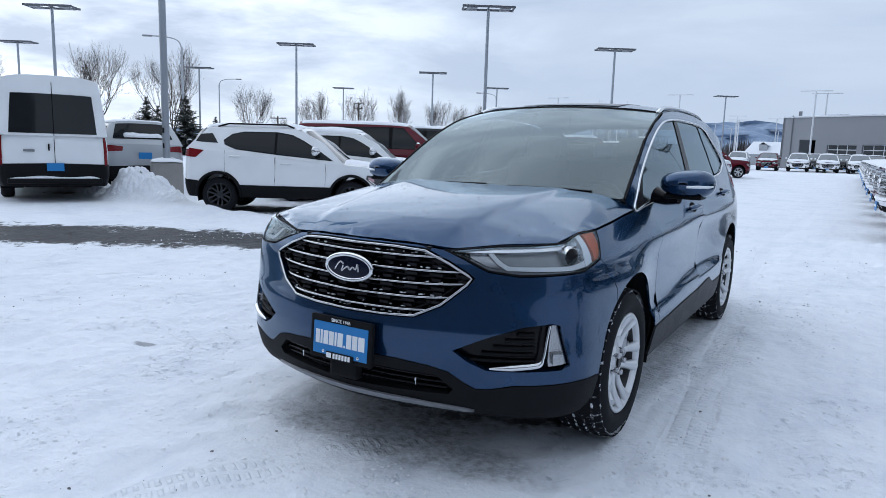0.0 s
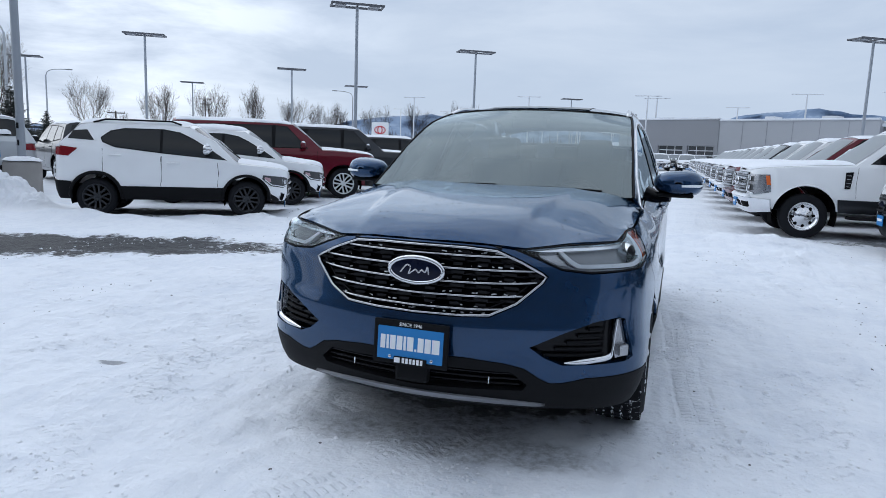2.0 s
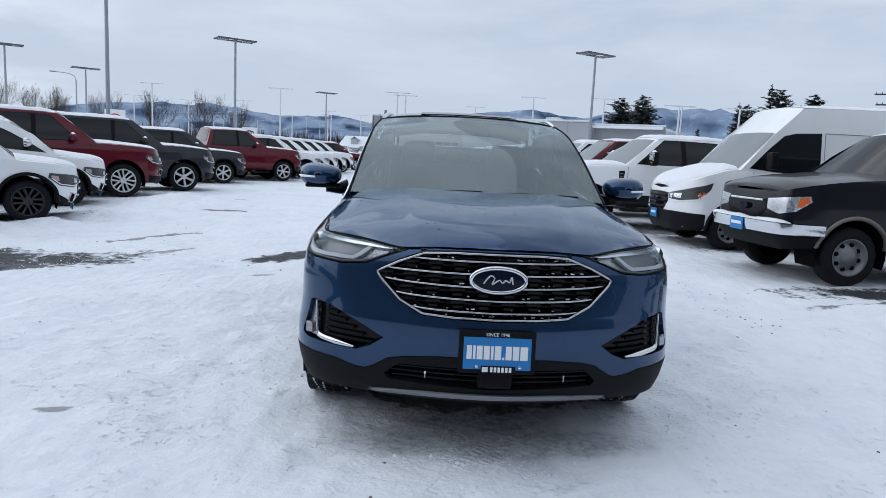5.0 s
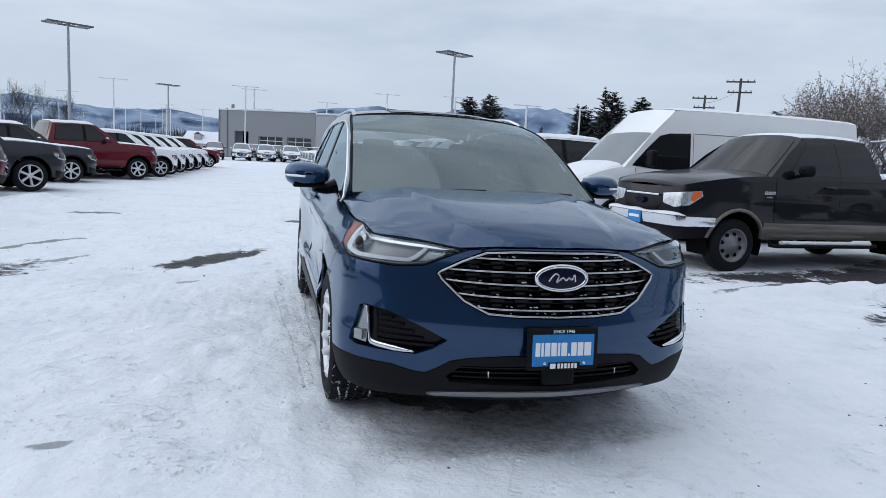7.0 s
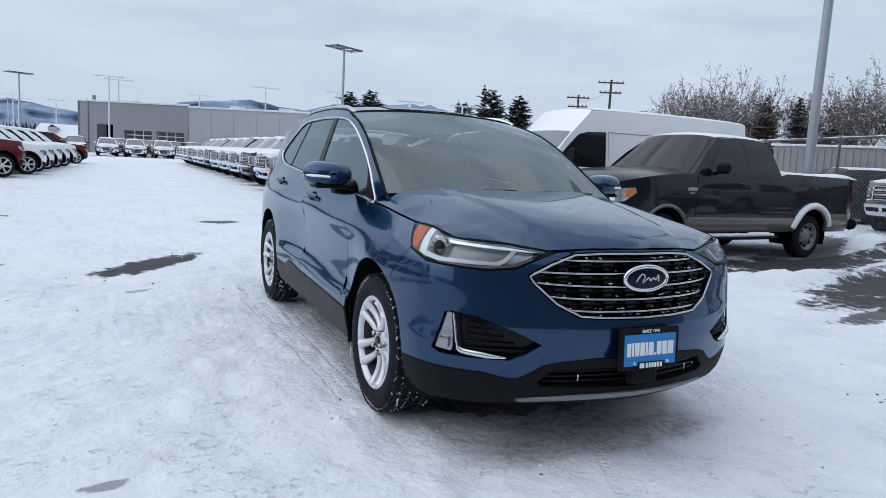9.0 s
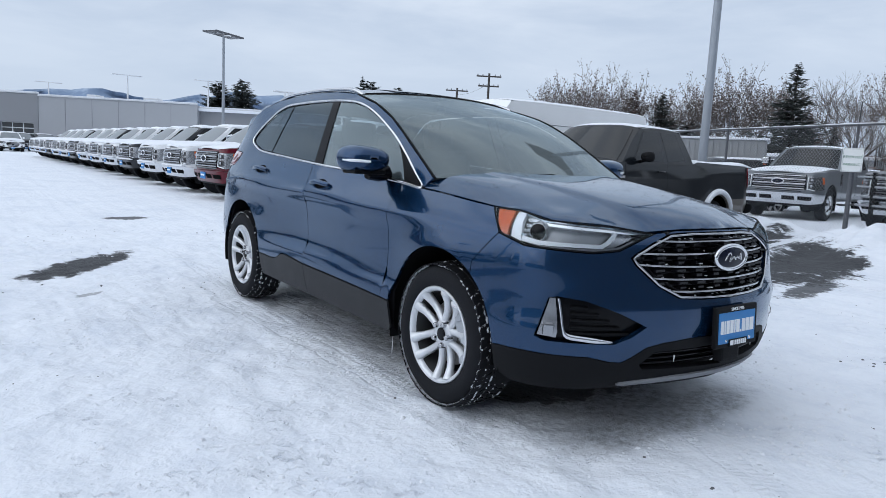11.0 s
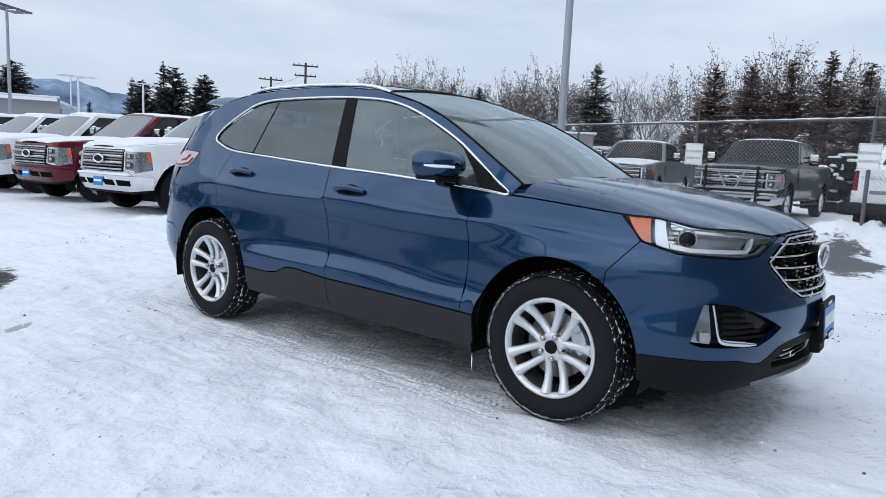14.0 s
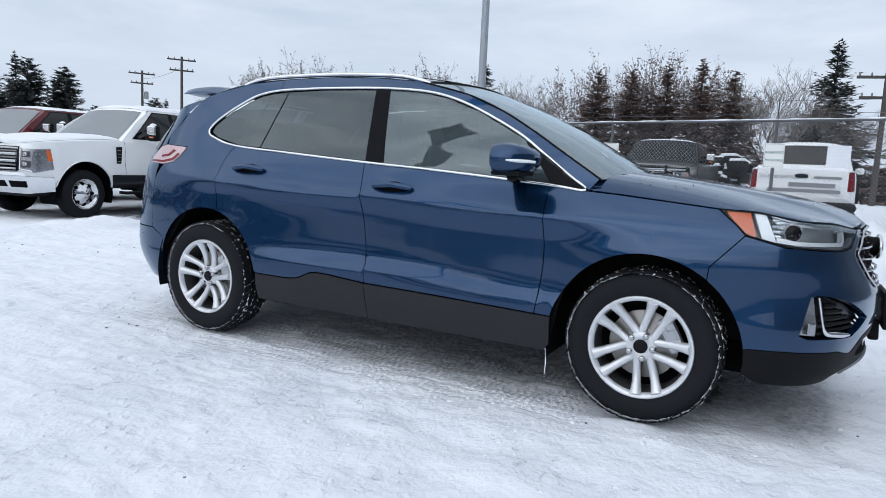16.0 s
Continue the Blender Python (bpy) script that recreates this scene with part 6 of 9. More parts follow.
def snow_sheet(fn, nu, nv, thick, seed):
    """A lumpy slab of settled snow on the surface fn(u, v), thinning to its edges."""
    def f(u, v):
        p = fn(u, v)
        e = min(u, 1 - u, v, 1 - v)
        k = min(1, e / 0.12)
        h = thick * (k * (2 - k)) ** 0.5 * (0.75 + 0.5 * noise.noise((p.x * 2.1 + seed, p.y * 2.1, seed))) + 0.25 * thick * noise.noise((p.x * 8, p.y * 8 + seed, seed)) * k
        return p + Vector((0, 0, max(0.003, h)))
    return patch(f, nu, nv)


def make_vehicle(name, spec, colour, label, category, wheel="five", lower=None, snow=(1, 1, 0.3), frost=True, wins_extra=None, plate=True, chrome_mirror=False, windows=True, rails=False, seed=1, guard=False, far=False, body_bumper=False):
    c = SPECS[spec]
    hw, z0, fo, ro, wb = c["hw"], c["z0"], c["fo"], c["ro"], c["wb"]
    L = wb + ro
    deck = hermite(c["deck"])
    dm = max(z for y, z in c["deck"])
    truck = c["face"] in ("truck", "old")
    rake = 0.05 if truck else 0.12
    side = [(z0 - 0.05, 0.10), (z0 + 0.08, 0.03), (z0 + 0.25, 0.0), (dm - 0.42, 0.0), (dm - 0.18, 0.012), (dm - 0.05, 0.035), (dm + 0.1, 0.10)]
    front = [(z0 - 0.05, 0.12), (z0 + 0.1, 0.03), (z0 + 0.3, 0.0), (z0 + 0.5, 0.02), (dm - 0.2, 0.02 + rake), (dm + 0.05, 0.05 + rake * 2.2), (dm + 0.2, 0.3 + rake)]
    fr = 1.0 if truck else 0.9
    S = Shell([(0, -fo), (0.5 * hw, -fo + (0.02 if truck else 0.05)), (0.82 * hw * fr, -fo + (0.09 if truck else 0.16)), (0.965 * hw, -fo + 0.36), (hw, -fo + 0.75), (hw, wb * 0.5), (hw, L - 0.7), (0.975 * hw, L - 0.25), (0.86 * hw, L - 0.07), (0.5 * hw, L - 0.015), (0, L)],
              [("x", 0.0, front), ("y", -fo + 0.5, side), ("y", L - 0.6, side), ("r", 0.3, [(z0 - 0.05, 0.1), (z0 + 0.1, 0.02), (z0 + 0.3, 0.0), (dm, 0.03), (dm + 0.2, 0.06)])])
    car = thing(name, None, label, category)
    F = S.fn()
    st = 0.14 if far else 0.09
    ar = c["ar"]
    r = c["r"]
    az = r + 0.02

    def mirror2(loop):
        return [(-s, z) for s, z in reversed(loop)]

    def both(loop, out=0.0, step=st, flange=0.01, gap=0.0):
        g = panel(loop, S.fn(out), step, (), gap, flange)
        return g.join(g.mirrored())
    a1 = math.degrees(math.asin(min(1, (az - z0 - 0.02) / ar)))
    arch_f = arc(0, az, ar, 180 + a1, -a1, 18)
    arch_r = arc(wb, az, ar, 180 + a1, -a1, 18)
    top = [(y, deck(y)) for y in np.linspace(L - 0.03, -fo + 0.04, 26)]
    loop = [(0, z0)] + S.Y([(-ar - 0.06 if ar + 0.06 < fo else -ar, z0)]) + S.Y(arch_f) + S.Y([(ar + 0.1, z0), (wb - ar - 0.1, z0)]) + S.Y(arch_r) + [(S.end, z0 + 0.05), (S.end, deck(L))] + S.Y(top) + [(0, deck(-fo))]
    body = part("body", both(loop, flange=0.012), colour, car)
    cy0, cy1, cy2, cy3 = c["cab"]
    rw, zr = c["rw"], c["zr"]
    zb = deck((cy0 + cy3) / 2)

    # bonnet
    E = lambda s: S.at(s, deck(float(np.interp(s, S.s, S.y))))
    s0, s1 = S.sx(0.45 * hw), S.sy(cy0 + 0.22)

    def hood(u, v):
        e = E(s0 + (s1 - s0) * v)
        a = u * 2 - 1
        return Vector((e.x * a, e.y - 0.03 * (1 - a * a) * (1 - v), e.z + (0.055 + 0.03 * v) * (1 - abs(a) ** 2.6) - 0.02 * (1 - min(1, v * 8)) - 0.004))
    part("hood", patch(hood, 14, 10), colour, car)
    # cab

    def cab_x(z):
        t = (z - zb) / (zr - zb)
        return hw - 0.045 - (hw - 0.045 - rw) * (0.75 * t + 0.25 * t * t)

    def cs(out=0.0):
        return lambda y, z: Vector((cab_x(z) + out, y, z))

    zt = zr - 0.055
    lo = lambda y: deck(y) - 0.03
    sidep = [(cy0, lo(cy0)), (cy0 + 0.5 * (cy1 - cy0), zb + 0.53 * (zt - zb)), (cy1, zt - 0.01), (cy1 + 0.3, zt + 0.012), ((cy1 + cy2) / 2, zt + 0.02), (cy2 - 0.2, zt + 0.005), (cy2, zt - 0.02), (cy3, lo(cy3)), ((cy0 + cy3) / 2, lo((cy0 + cy3) / 2))]
    for sg in (1, -1):
        g = panel(sidep, cs(0.0), st, (), 0, 0.008)
        part("cab_side", g if sg > 0 else g.mirrored(), colour, car)

    def lift(v):
        k = min(1, v / 0.14)
        return k * (2 - k)

    def roof(u, v):
        a = u * 2 - 1
        y = cy1 + (cy2 - cy1) * v
        bow = math.sin(math.pi * min(1, 0.12 + 0.8 * v)) * 0.02
        return Vector((cab_x(zt) * a * (1 - 0.0 * v), y - 0.07 * (1 - a * a) * (1 - v) + 0.03 * (1 - a * a) * v, zt - 0.012 + (zr - zt + 0.012) * (1 - abs(a) ** 5) + bow + 0.02 * (1 - a * a))) - (1 - lift(v)) * Vector((0, 0, (zr - zt) * (1 - abs(a) ** 5) - 0.012 * abs(a) ** 5 + bow + 0.02 * (1 - a * a) - 0.045 * (1 - abs(a) ** 3)))
    part("roof", patch(roof, 16, 12), colour, car)

    def screen(u, v):
        a = u * 2 - 1
        z = lo(cy0) + (zt - lo(cy0)) * v
        x = cab_x(z)
        return Vector((x * a, cy0 + (cy1 - cy0) * (v ** 0.96) - 0.07 * (1 - a * a) - 0.05 * (1 - v) * (1 - a * a), z + 0.045 * (1 - abs(a) ** 3) * v))
    part("windscreen_surround", patch(screen, 14, 10), colour, car)
    part("windscreen", patch(lambda u, v: screen(0.055 + 0.89 * u, 0.04 + (0.90 if c["face"] != "van" else 0.56) * v) + Vector((0, -0.006, 0.006)), 14, 10), M_CARGLASS_FROST if frost else M_CARGLASS, car, "frosted glass" if frost else "")

    def rear(u, v):
        a = u * 2 - 1
        z = lo(cy3) + (zt - lo(cy3)) * v
        return Vector((cab_x(z) * a, cy3 + (cy2 - cy3) * v + 0.03 * (1 - a * a), z + (roof(u, 1).z - zt + 0.002) * v ** 3))
    part("cab_back", patch(rear, 12, 8, True), colour, car)
    v0, v1 = (0.30, 0.92) if c["face"] != "van" else (0.04, 0.72)
    part("rear_window", patch(lambda u, v: rear(0.10 + 0.80 * u, v0 + (v1 - v0) * v) + Vector((0, 0.008, 0)), 10, 6, True), M_CARGLASS, car)
    if windows:
        # black surround that joins the side windows
        allw = sorted({(round(y, 3), round(z, 3)) for wl in (c["wins"][:c.get("joined", 9)] + (wins_extra or [])) for y, z in wl})

        def chain(pts):
            h = []
            for p in pts:
                while len(h) > 1 and (h[-1][0] - h[-2][0]) * (p[1] - h[-2][1]) - (h[-1][1] - h[-2][1]) * (p[0] - h[-2][0]) <= 0:
                    h.pop()
                h.append(p)
            return h[:-1]
        hull = inset(chain(allw) + chain(allw[::-1]), -0.018)
        for sg in (1, -1):
            g = panel(hull, cs(0.004), st * 1.5, (), 0, 0.006)
            part("window_surround", g if sg > 0 else g.mirrored(), M_BLACK if spec != "old_pickup" else colour, car)
        for wl in c["wins"] + (wins_extra or []):
            for sg in (1, -1):
                g = panel(wl, cs(0.007), st * 1.5, (), 0, 0.008)
                part("window", g if sg > 0 else g.mirrored(), M_CARGLASS, car)
    for d0, d1 in c["doors"]:
        zlow = z0 + 0.10
        lp = [(d0, deck(d0) - 0.02), (d1, deck(d1) - 0.02), (d1 + 0.01, zlow + 0.25), (min(d1, wb - ar - 0.03) if d1 > wb - ar else d1, zlow), (d0 + 0.02, zlow), (d0 - 0.02, zlow + 0.4)]
        if d1 > wb - ar - 0.04:
            a0 = math.degrees(math.acos(max(-1, (d1 - wb) / (ar + 0.045))))
            lp = [(d0, deck(d0) - 0.02), (d1, deck(d1) - 0.02)] + arc(wb, az, ar + 0.045, a0, 176, 7) + [(wb - ar - 0.05, zlow), (d0 + 0.02, zlow), (d0 - 0.02, zlow + 0.4)]
        for sg in (1, -1):
            g = panel(S.Y(lp), S.fn(0.004), st, (), 0.004, 0.006)
            door = part("door", g if sg > 0 else g.mirrored(), colour, car)
            if not far:
                part("door_seam", tube([S.at(sg * s, z, 0.001) for s, z in S.Y(resample(lp[1:] + lp[:1], 0.2)[:-max(1, int((d1 - d0) / 0.2 + 0.5) - 1)])], 0.0042, 4), M_DARK, door)
            hy, hz = d1 - 0.20, deck(d1) - 0.13
            part("door_handle", tube([S.at(sg * S.sy(hy + 0.1 * t), hz, 0.014 + 0.025 * (1 - t * t)) for t in (-1, -0.6, 0, 0.6, 1)], 0.016, 6), colour, door)
    face_ = c["face"]
    if lower:
        zl = z0 + 0.24
        lp = S.Y([(ar + 0.02, z0 - 0.0), (wb - ar - 0.02, z0 - 0.0), (wb - ar + 0.02, zl), (ar - 0.02, zl)])
        for sg in (1, -1):
            g = panel(lp, S.fn(0.012), st, (), 0, 0.01)
            part("lower_cladding", g if sg > 0 else g.mirrored(), lower, car)
        zc_ = zl + (0.12 if face_ != "van" else 0.24)
        lp = S.Y([(wb + ar + 0.01, z0)]) + [(S.end, z0), (S.end, zc_)] + S.Y([(wb + ar - 0.02, zc_ - 0.05)])
        part("rear_cladding", both(lp, 0.012), lower, car)
        for y0 in (0, wb):
            rim = [S.at(S.sy(y), z, 0.006) for y, z in arc(y0, az, ar + 0.015, 180 + a1, -a1, 18)]
            g = tube(rim, 0.014 if face_ == "truck" else 0.030, 6)
            part("arch_trim", g, colour if face_ == "truck" else lower, car)
            part("arch_trim", g.mirrored(), colour if face_ == "truck" else lower, car)
    if face_ == "truck" and not far:
        zv = deck(0.68) - 0.10
        for sg in (1, -1):
            g = panel(S.Y([(0.60, zv - 0.30), (0.69, zv - 0.30), (0.725, zv), (0.60, zv - 0.01)]), S.fn(0.012), 0.08, (), 0, 0.01)
            vent = part("fender_vent", g if sg > 0 else g.mirrored(), M_GLOSSBLACK, car)
            for k in range(4):
                part("vent_bar", tube([S.at(sg * S.sy(0.615), zv - 0.26 + 0.065 * k, 0.016), S.at(sg * S.sy(0.69), zv - 0.26 + 0.065 * k, 0.016)], 0.006, 5), M_BARCHROME, vent)
    # face
    zf = deck(-fo)
    face = c["face"]

    def full(pts):
        h = S.X(pts)
        return h + [(-s, z) for s, z in reversed([p for p in h if p[0] > 1e-6])]
    if face == "truck":
        gl = full([(0, zf - 0.03), (0.66, zf - 0.03), (0.68, zf - 0.40), (0.55, zf - 0.46), (0, zf - 0.46)])
        gr = part("grille", panel(gl, S.fn(0.012), 0.12, (), 0, 0.02), M_GLOSSBLACK, car, "chrome-barred grille")
        for k, z in enumerate((zf - 0.06, zf - 0.155, zf - 0.265, zf - 0.385)):
            part("grille_bar", tube([S.at(S.sx(x), z, 0.028) for x in np.linspace(-0.65, 0.65, 9)], (0.020, 0.030, 0.030, 0.020)[k], 6, False, 0.9), M_BARCHROME, gr)
        for z in (zf - 0.105, zf - 0.21, zf - 0.325, zf - 0.43):
            part("grille_mesh", tube([S.at(S.sx(x), z, 0.016) for x in np.linspace(-0.63, 0.63, 7)], 0.013, 5), M_GREY, gr)
        part("badge", patch(lambda u, v: S.at(S.sx(0), zf - 0.21) + Vector((0.14 * v * math.cos(6.2832 * u), -0.075, 0.060 * v * math.sin(6.2832 * u))), 16, 2), M_NAVY, gr)
        part("badge_rim", tube([S.at(S.sx(0), zf - 0.21) + Vector((0.15 * math.cos(q), -0.07, 0.070 * math.sin(q))) for q in np.linspace(0, 6.2832, 20, False)], 0.020, 6, True), M_CHROME, gr)
        for sg in (1, -1):
            hl = S.X([(0.70, zf - 0.06), (0.88, zf - 0.07)]) + S.Y([(-fo + 0.36, zf - 0.06), (-fo + 0.40, zf - 0.38)]) + S.X([(0.88, zf - 0.44), (0.70, zf - 0.40)])
            h = part("headlight", panel(hl if sg > 0 else mirror2(hl), S.fn(0.012), 0.08, (), 0, 0.02), M_LAMPCHROME, car, "headlight with stacked lamps and amber edge")
            am = S.Y([(-fo + 0.29, zf - 0.08), (-fo + 0.35, zf - 0.08), (-fo + 0.39, zf - 0.25), (-fo + 0.32, zf - 0.25)])
            part("side_marker", panel(am if sg > 0 else mirror2(am), S.fn(0.02), 0.08, (), 0, 0.01), M_AMBER, h)
            for z1, z2 in ((zf - 0.10, zf - 0.20), (zf - 0.25, zf - 0.36)):
                dk = S.X([(0.735, z1), (0.85, z1 - 0.005), (0.85, z2), (0.735, z2)])
                pod = part("lamp_pod", panel(dk if sg > 0 else mirror2(dk), S.fn(0.018), 0.08, (), 0, 0.006), M_LAMPMESH, h)
                c_ = S.at(sg * S.sx(0.79), (z1 + z2) / 2, 0.02)
                part("bulb_ring", tube([c_, c_ + Vector((0, -0.02, 0))], [0.040, 0.034], 14), M_SILVERED, pod)
            part("light_pipe", tube([S.at(sg * S.sx(0.705), zf - 0.08, 0.022), S.at(sg * S.sx(0.705), zf - 0.385, 0.022), S.at(sg * S.sx(0.86), zf - 0.42, 0.022)], 0.014, 6), M_DRL, h)
        bp = S.X([(0, zf - 0.50), (0.8, zf - 0.50)]) + S.Y([(-fo + 0.40, zf - 0.52), (-fo + 0.42, zf - 0.74)]) + S.X([(0.8, zf - 0.78), (0, zf - 0.78)])
        bp = bp + [(-s, z) for s, z in reversed(bp[1:-1])]
        bum = part("front_bumper", panel(bp, S.fn(0.075), 0.12, (), 0, 0.10), colour if body_bumper else M_CHROME, car, "painted bumper" if body_bumper else "chrome bumper with snow on top")
        av = S.X([(0, zf - 0.78), (0.8, zf - 0.78)]) + S.Y([(-fo + 0.38, zf - 0.76), (-fo + 0.36, z0 - 0.10)]) + S.X([(0.8, z0 - 0.13), (0, z0 - 0.13)])
        av = av + [(-s, z) for s, z in reversed(av[1:-1])]
        part("air_dam", panel(av, S.fn(0.02), 0.12, (), 0, 0.04), M_BLACK, bum)
        for x in (0.28, -0.28, 0.66, -0.66):
            q = S.X([(x - 0.15, zf - 0.58), (x + 0.15, zf - 0.58), (x + 0.15, zf - 0.68), (x - 0.15, zf - 0.68)])
            part("bumper_slot", panel(list(reversed(q)), S.fn(0.08), 0.1, (), 0, 0.003), M_DARK, bum)
        if snow[2] > 0.2:
            part("bumper_snow", snow_sheet(lambda u, v: S.at(S.sx(-0.85 + 1.7 * u), zf - 0.495, 0.09 - 0.10 * v), 24, 4, 0.07, seed + 5), M_SNOW, bum)
        pz = zf - 0.62
    else:
        hh = 0.40 if face == "suv" else 0.26 if face == "old" else 0.34
        gw = 0.46 if face == "suv" else 0.42
        zg = zf - (0.10 if face != "van" else 0.06)
        gl = full([(0, zg), (gw, zg - 0.01), (gw + 0.05, zg - hh * 0.45), (gw - 0.10, zg - hh), (0, zg - hh)])
        gr = part("grille", panel(gl, S.fn(0.008), 0.1, (), 0, 0.02), M_GLOSSBLACK, car)
        for k in range(3 if face != "old" else 1):
            z = zg - hh * (0.22 + 0.27 * k) if face != "old" else zg - 0.02
            part("grille_bar", tube([S.at(S.sx(x), z, 0.014) for x in np.linspace(-gw + 0.03, gw - 0.03, 9)], 0.018, 6), M_CHROME if face != "van" else M_BLACK, gr)
        part("badge", patch(lambda u, v: S.at(S.sx(0), zg - hh * 0.42) + Vector((0.11 * v * math.cos(6.2832 * u), -0.045, 0.048 * v * math.sin(6.2832 * u))), 16, 2), M_NAVY, gr)
        for sg in (1, -1):
            yb = -fo + (0.50 if face != "old" else 0.30)
            hl = S.X([(gw + 0.04, zg + 0.01), (0.74 * hw, zg + 0.035)]) + S.Y([(yb, zg + 0.07), (yb + 0.02, zg + 0.0), (yb - 0.14, zg - 0.13)]) + S.X([(0.72 * hw, zg - 0.17), (gw + 0.06, zg - 0.12)])
            if face == "van":
                hl = S.X([(gw + 0.05, zg - 0.01), (0.74 * hw, zg + 0.05)]) + S.Y([(yb - 0.04, zg + 0.15), (yb + 0.10, zg + 0.20), (yb + 0.06, zg + 0.08), (yb - 0.10, zg - 0.08)]) + S.X([(0.72 * hw, zg - 0.13), (gw + 0.06, zg - 0.11)])
            h = part("headlight", panel(hl if sg > 0 else mirror2(hl), S.fn(0.006), 0.08, (), 0, 0.02), M_LAMPMESH if face != "old" else M_SILVERED, car, "clear headlight" if face != "old" else "clear headlight with an amber end")
            am = S.Y([(yb - 0.11, zg + 0.045), (yb - 0.02, zg + 0.055), (yb, zg + 0.0), (yb - 0.10, zg - 0.08), (yb - 0.13, zg - 0.06)])
            if face != "old":
                am = S.Y([(yb - 0.12, zg + 0.02), (yb - 0.03, zg + 0.035), (yb - 0.02, zg + 0.01), (yb - 0.10, zg - 0.05), (yb - 0.14, zg - 0.05)])
            part("side_marker", panel(am if sg > 0 else mirror2(am), S.fn(0.012), 0.08, (), 0, 0.01), M_AMBER if face != "suv" or truck else M_TAILCLEAR, h)
            for x0, x1, zz in ((gw + 0.085, gw + 0.165, 0.0), (gw + 0.185, 0.75 * hw, 0.012)):
                dk = S.X([(x0, zg - 0.025 + zz), (x1, zg - 0.015 + zz), (x1 - 0.01, zg - 0.10 + zz), (x0 + 0.015, zg - 0.095 + zz)])
                pod = part("lamp_pod", panel(dk if sg > 0 else mirror2(dk), S.fn(0.011), 0.05, (), 0, 0.006), M_SILVERED, h)
            rim_ = [S.at(sg * q, zz, 0.011) for q, zz in resample(S.X([(gw + 0.075, zg - 0.115), (0.72 * hw, zg - 0.145)]) + S.Y([(yb - 0.15, zg - 0.105), (yb - 0.03, zg - 0.01)]), 0.12)[:-4]]
            if face != "old" and len(rim_) > 2:
                part("light_pipe", tube(rim_, 0.009, 5), M_DRL, h)
            if face == "suv":
                fg = S.X([(0.66 * hw, zg - 0.28), (0.86 * hw * fr, zg - 0.25), (0.86 * hw * fr, zg - 0.40), (0.66 * hw, zg - 0.42)])
                f = part("fog_lamp", panel(fg if sg > 0 else mirror2(fg), S.fn(0.006), 0.08, (), 0, 0.01), M_DARK, car)
                part("trim", tube([S.at(sg * s, z, 0.01) for s, z in fg], 0.013, 5, True), M_CHROME, f)
        if face == "old":
            bz = zg - hh - 0.02
            bp = S.X([(0, bz), (0.8, bz)]) + S.Y([(-fo + 0.46, bz), (-fo + 0.46, bz - 0.12)]) + S.X([(0.8, bz - 0.14), (0, bz - 0.14)])
            bp = bp + [(-s, z) for s, z in reversed(bp[1:-1])]
            bum = part("front_bumper", panel(bp, S.fn(0.09), 0.12, (), 0, 0.12), M_CHROME, car, "chrome bumper heaped with snow")
            part("bumper_snow", snow_sheet(lambda u, v: S.at(S.sx(-0.85 + 1.7 * u), bz + 0.005, 0.10 - 0.12 * v), 24, 4, 0.05, seed + 5), M_SNOW, bum)
        low = z0 + 0.02
        lp = S.X([(0, zg - hh - 0.08), (0.62 * hw, zg - hh - 0.06)]) + S.Y([(-fo + 0.44, low + 0.16), (-fo + 0.42, low)]) + S.X([(0.7, low - 0.06), (0, low - 0.06)])
        if face == "van":
            lp = S.X([(0, zg - hh + 0.02), (0.62 * hw, zg - hh + 0.02)]) + S.Y([(-fo + 0.50, zg - hh + 0.0), (-fo + 0.52, low)]) + S.X([(0.7, low - 0.06), (0, low - 0.06)])
        lp = lp + [(-s, z) for s, z in reversed(lp[1:-1])]
        part("lower_bumper", panel(lp, S.fn(0.012), 0.12, (), 0, 0.03), M_BLACK, car)
        pz = zg - hh - (0.10 if face != "van" else 0.06)
    if plate:
        pf = part("plate", box_geo((0.31, 0.012, 0.16), S.at(0, pz, 0.10 if truck else 0.03), 0.004), M_PLATE, car, "blue dealer plate")
        part("plate_print", box_geo((0.24, 0.006, 0.04), S.at(0, pz + 0.01, 0.107 if truck else 0.037), 0.002), M_WHITEINK, pf)
        part("plate", box_geo((0.31, 0.012, 0.16), (0, L + 0.028, dm - 0.42 if c["bed"] else dm - 0.28 if face != "van" else 0.72), 0.004), M_PLATE, car, "blue dealer plate")
    if guard:
        for x in (-0.56, 0.56):
            part("grille_guard", box_geo((0.05, 0.14, 0.95), (x, -fo - 0.14, zf - 0.40), 0.015), M_BLACK, car)
        for z in (zf - 0.02, zf - 0.22, zf - 0.42, zf - 0.60):
            part("guard_tube", tube([(-0.95, -fo + 0.05, z), (-0.85, -fo - 0.12, z), (-0.56, -fo - 0.16, z), (0.56, -fo - 0.16, z), (0.85, -fo - 0.12, z), (0.95, -fo + 0.05, z)], 0.024, 6), M_BARE, car)
        for sg in (1, -1):
            part("guard_tube", tube([(sg * 0.10, -fo - 0.16, zf - 0.42), (sg * 0.30, -fo - 0.16, zf - 0.02)], 0.02, 6), M_BARE, car)
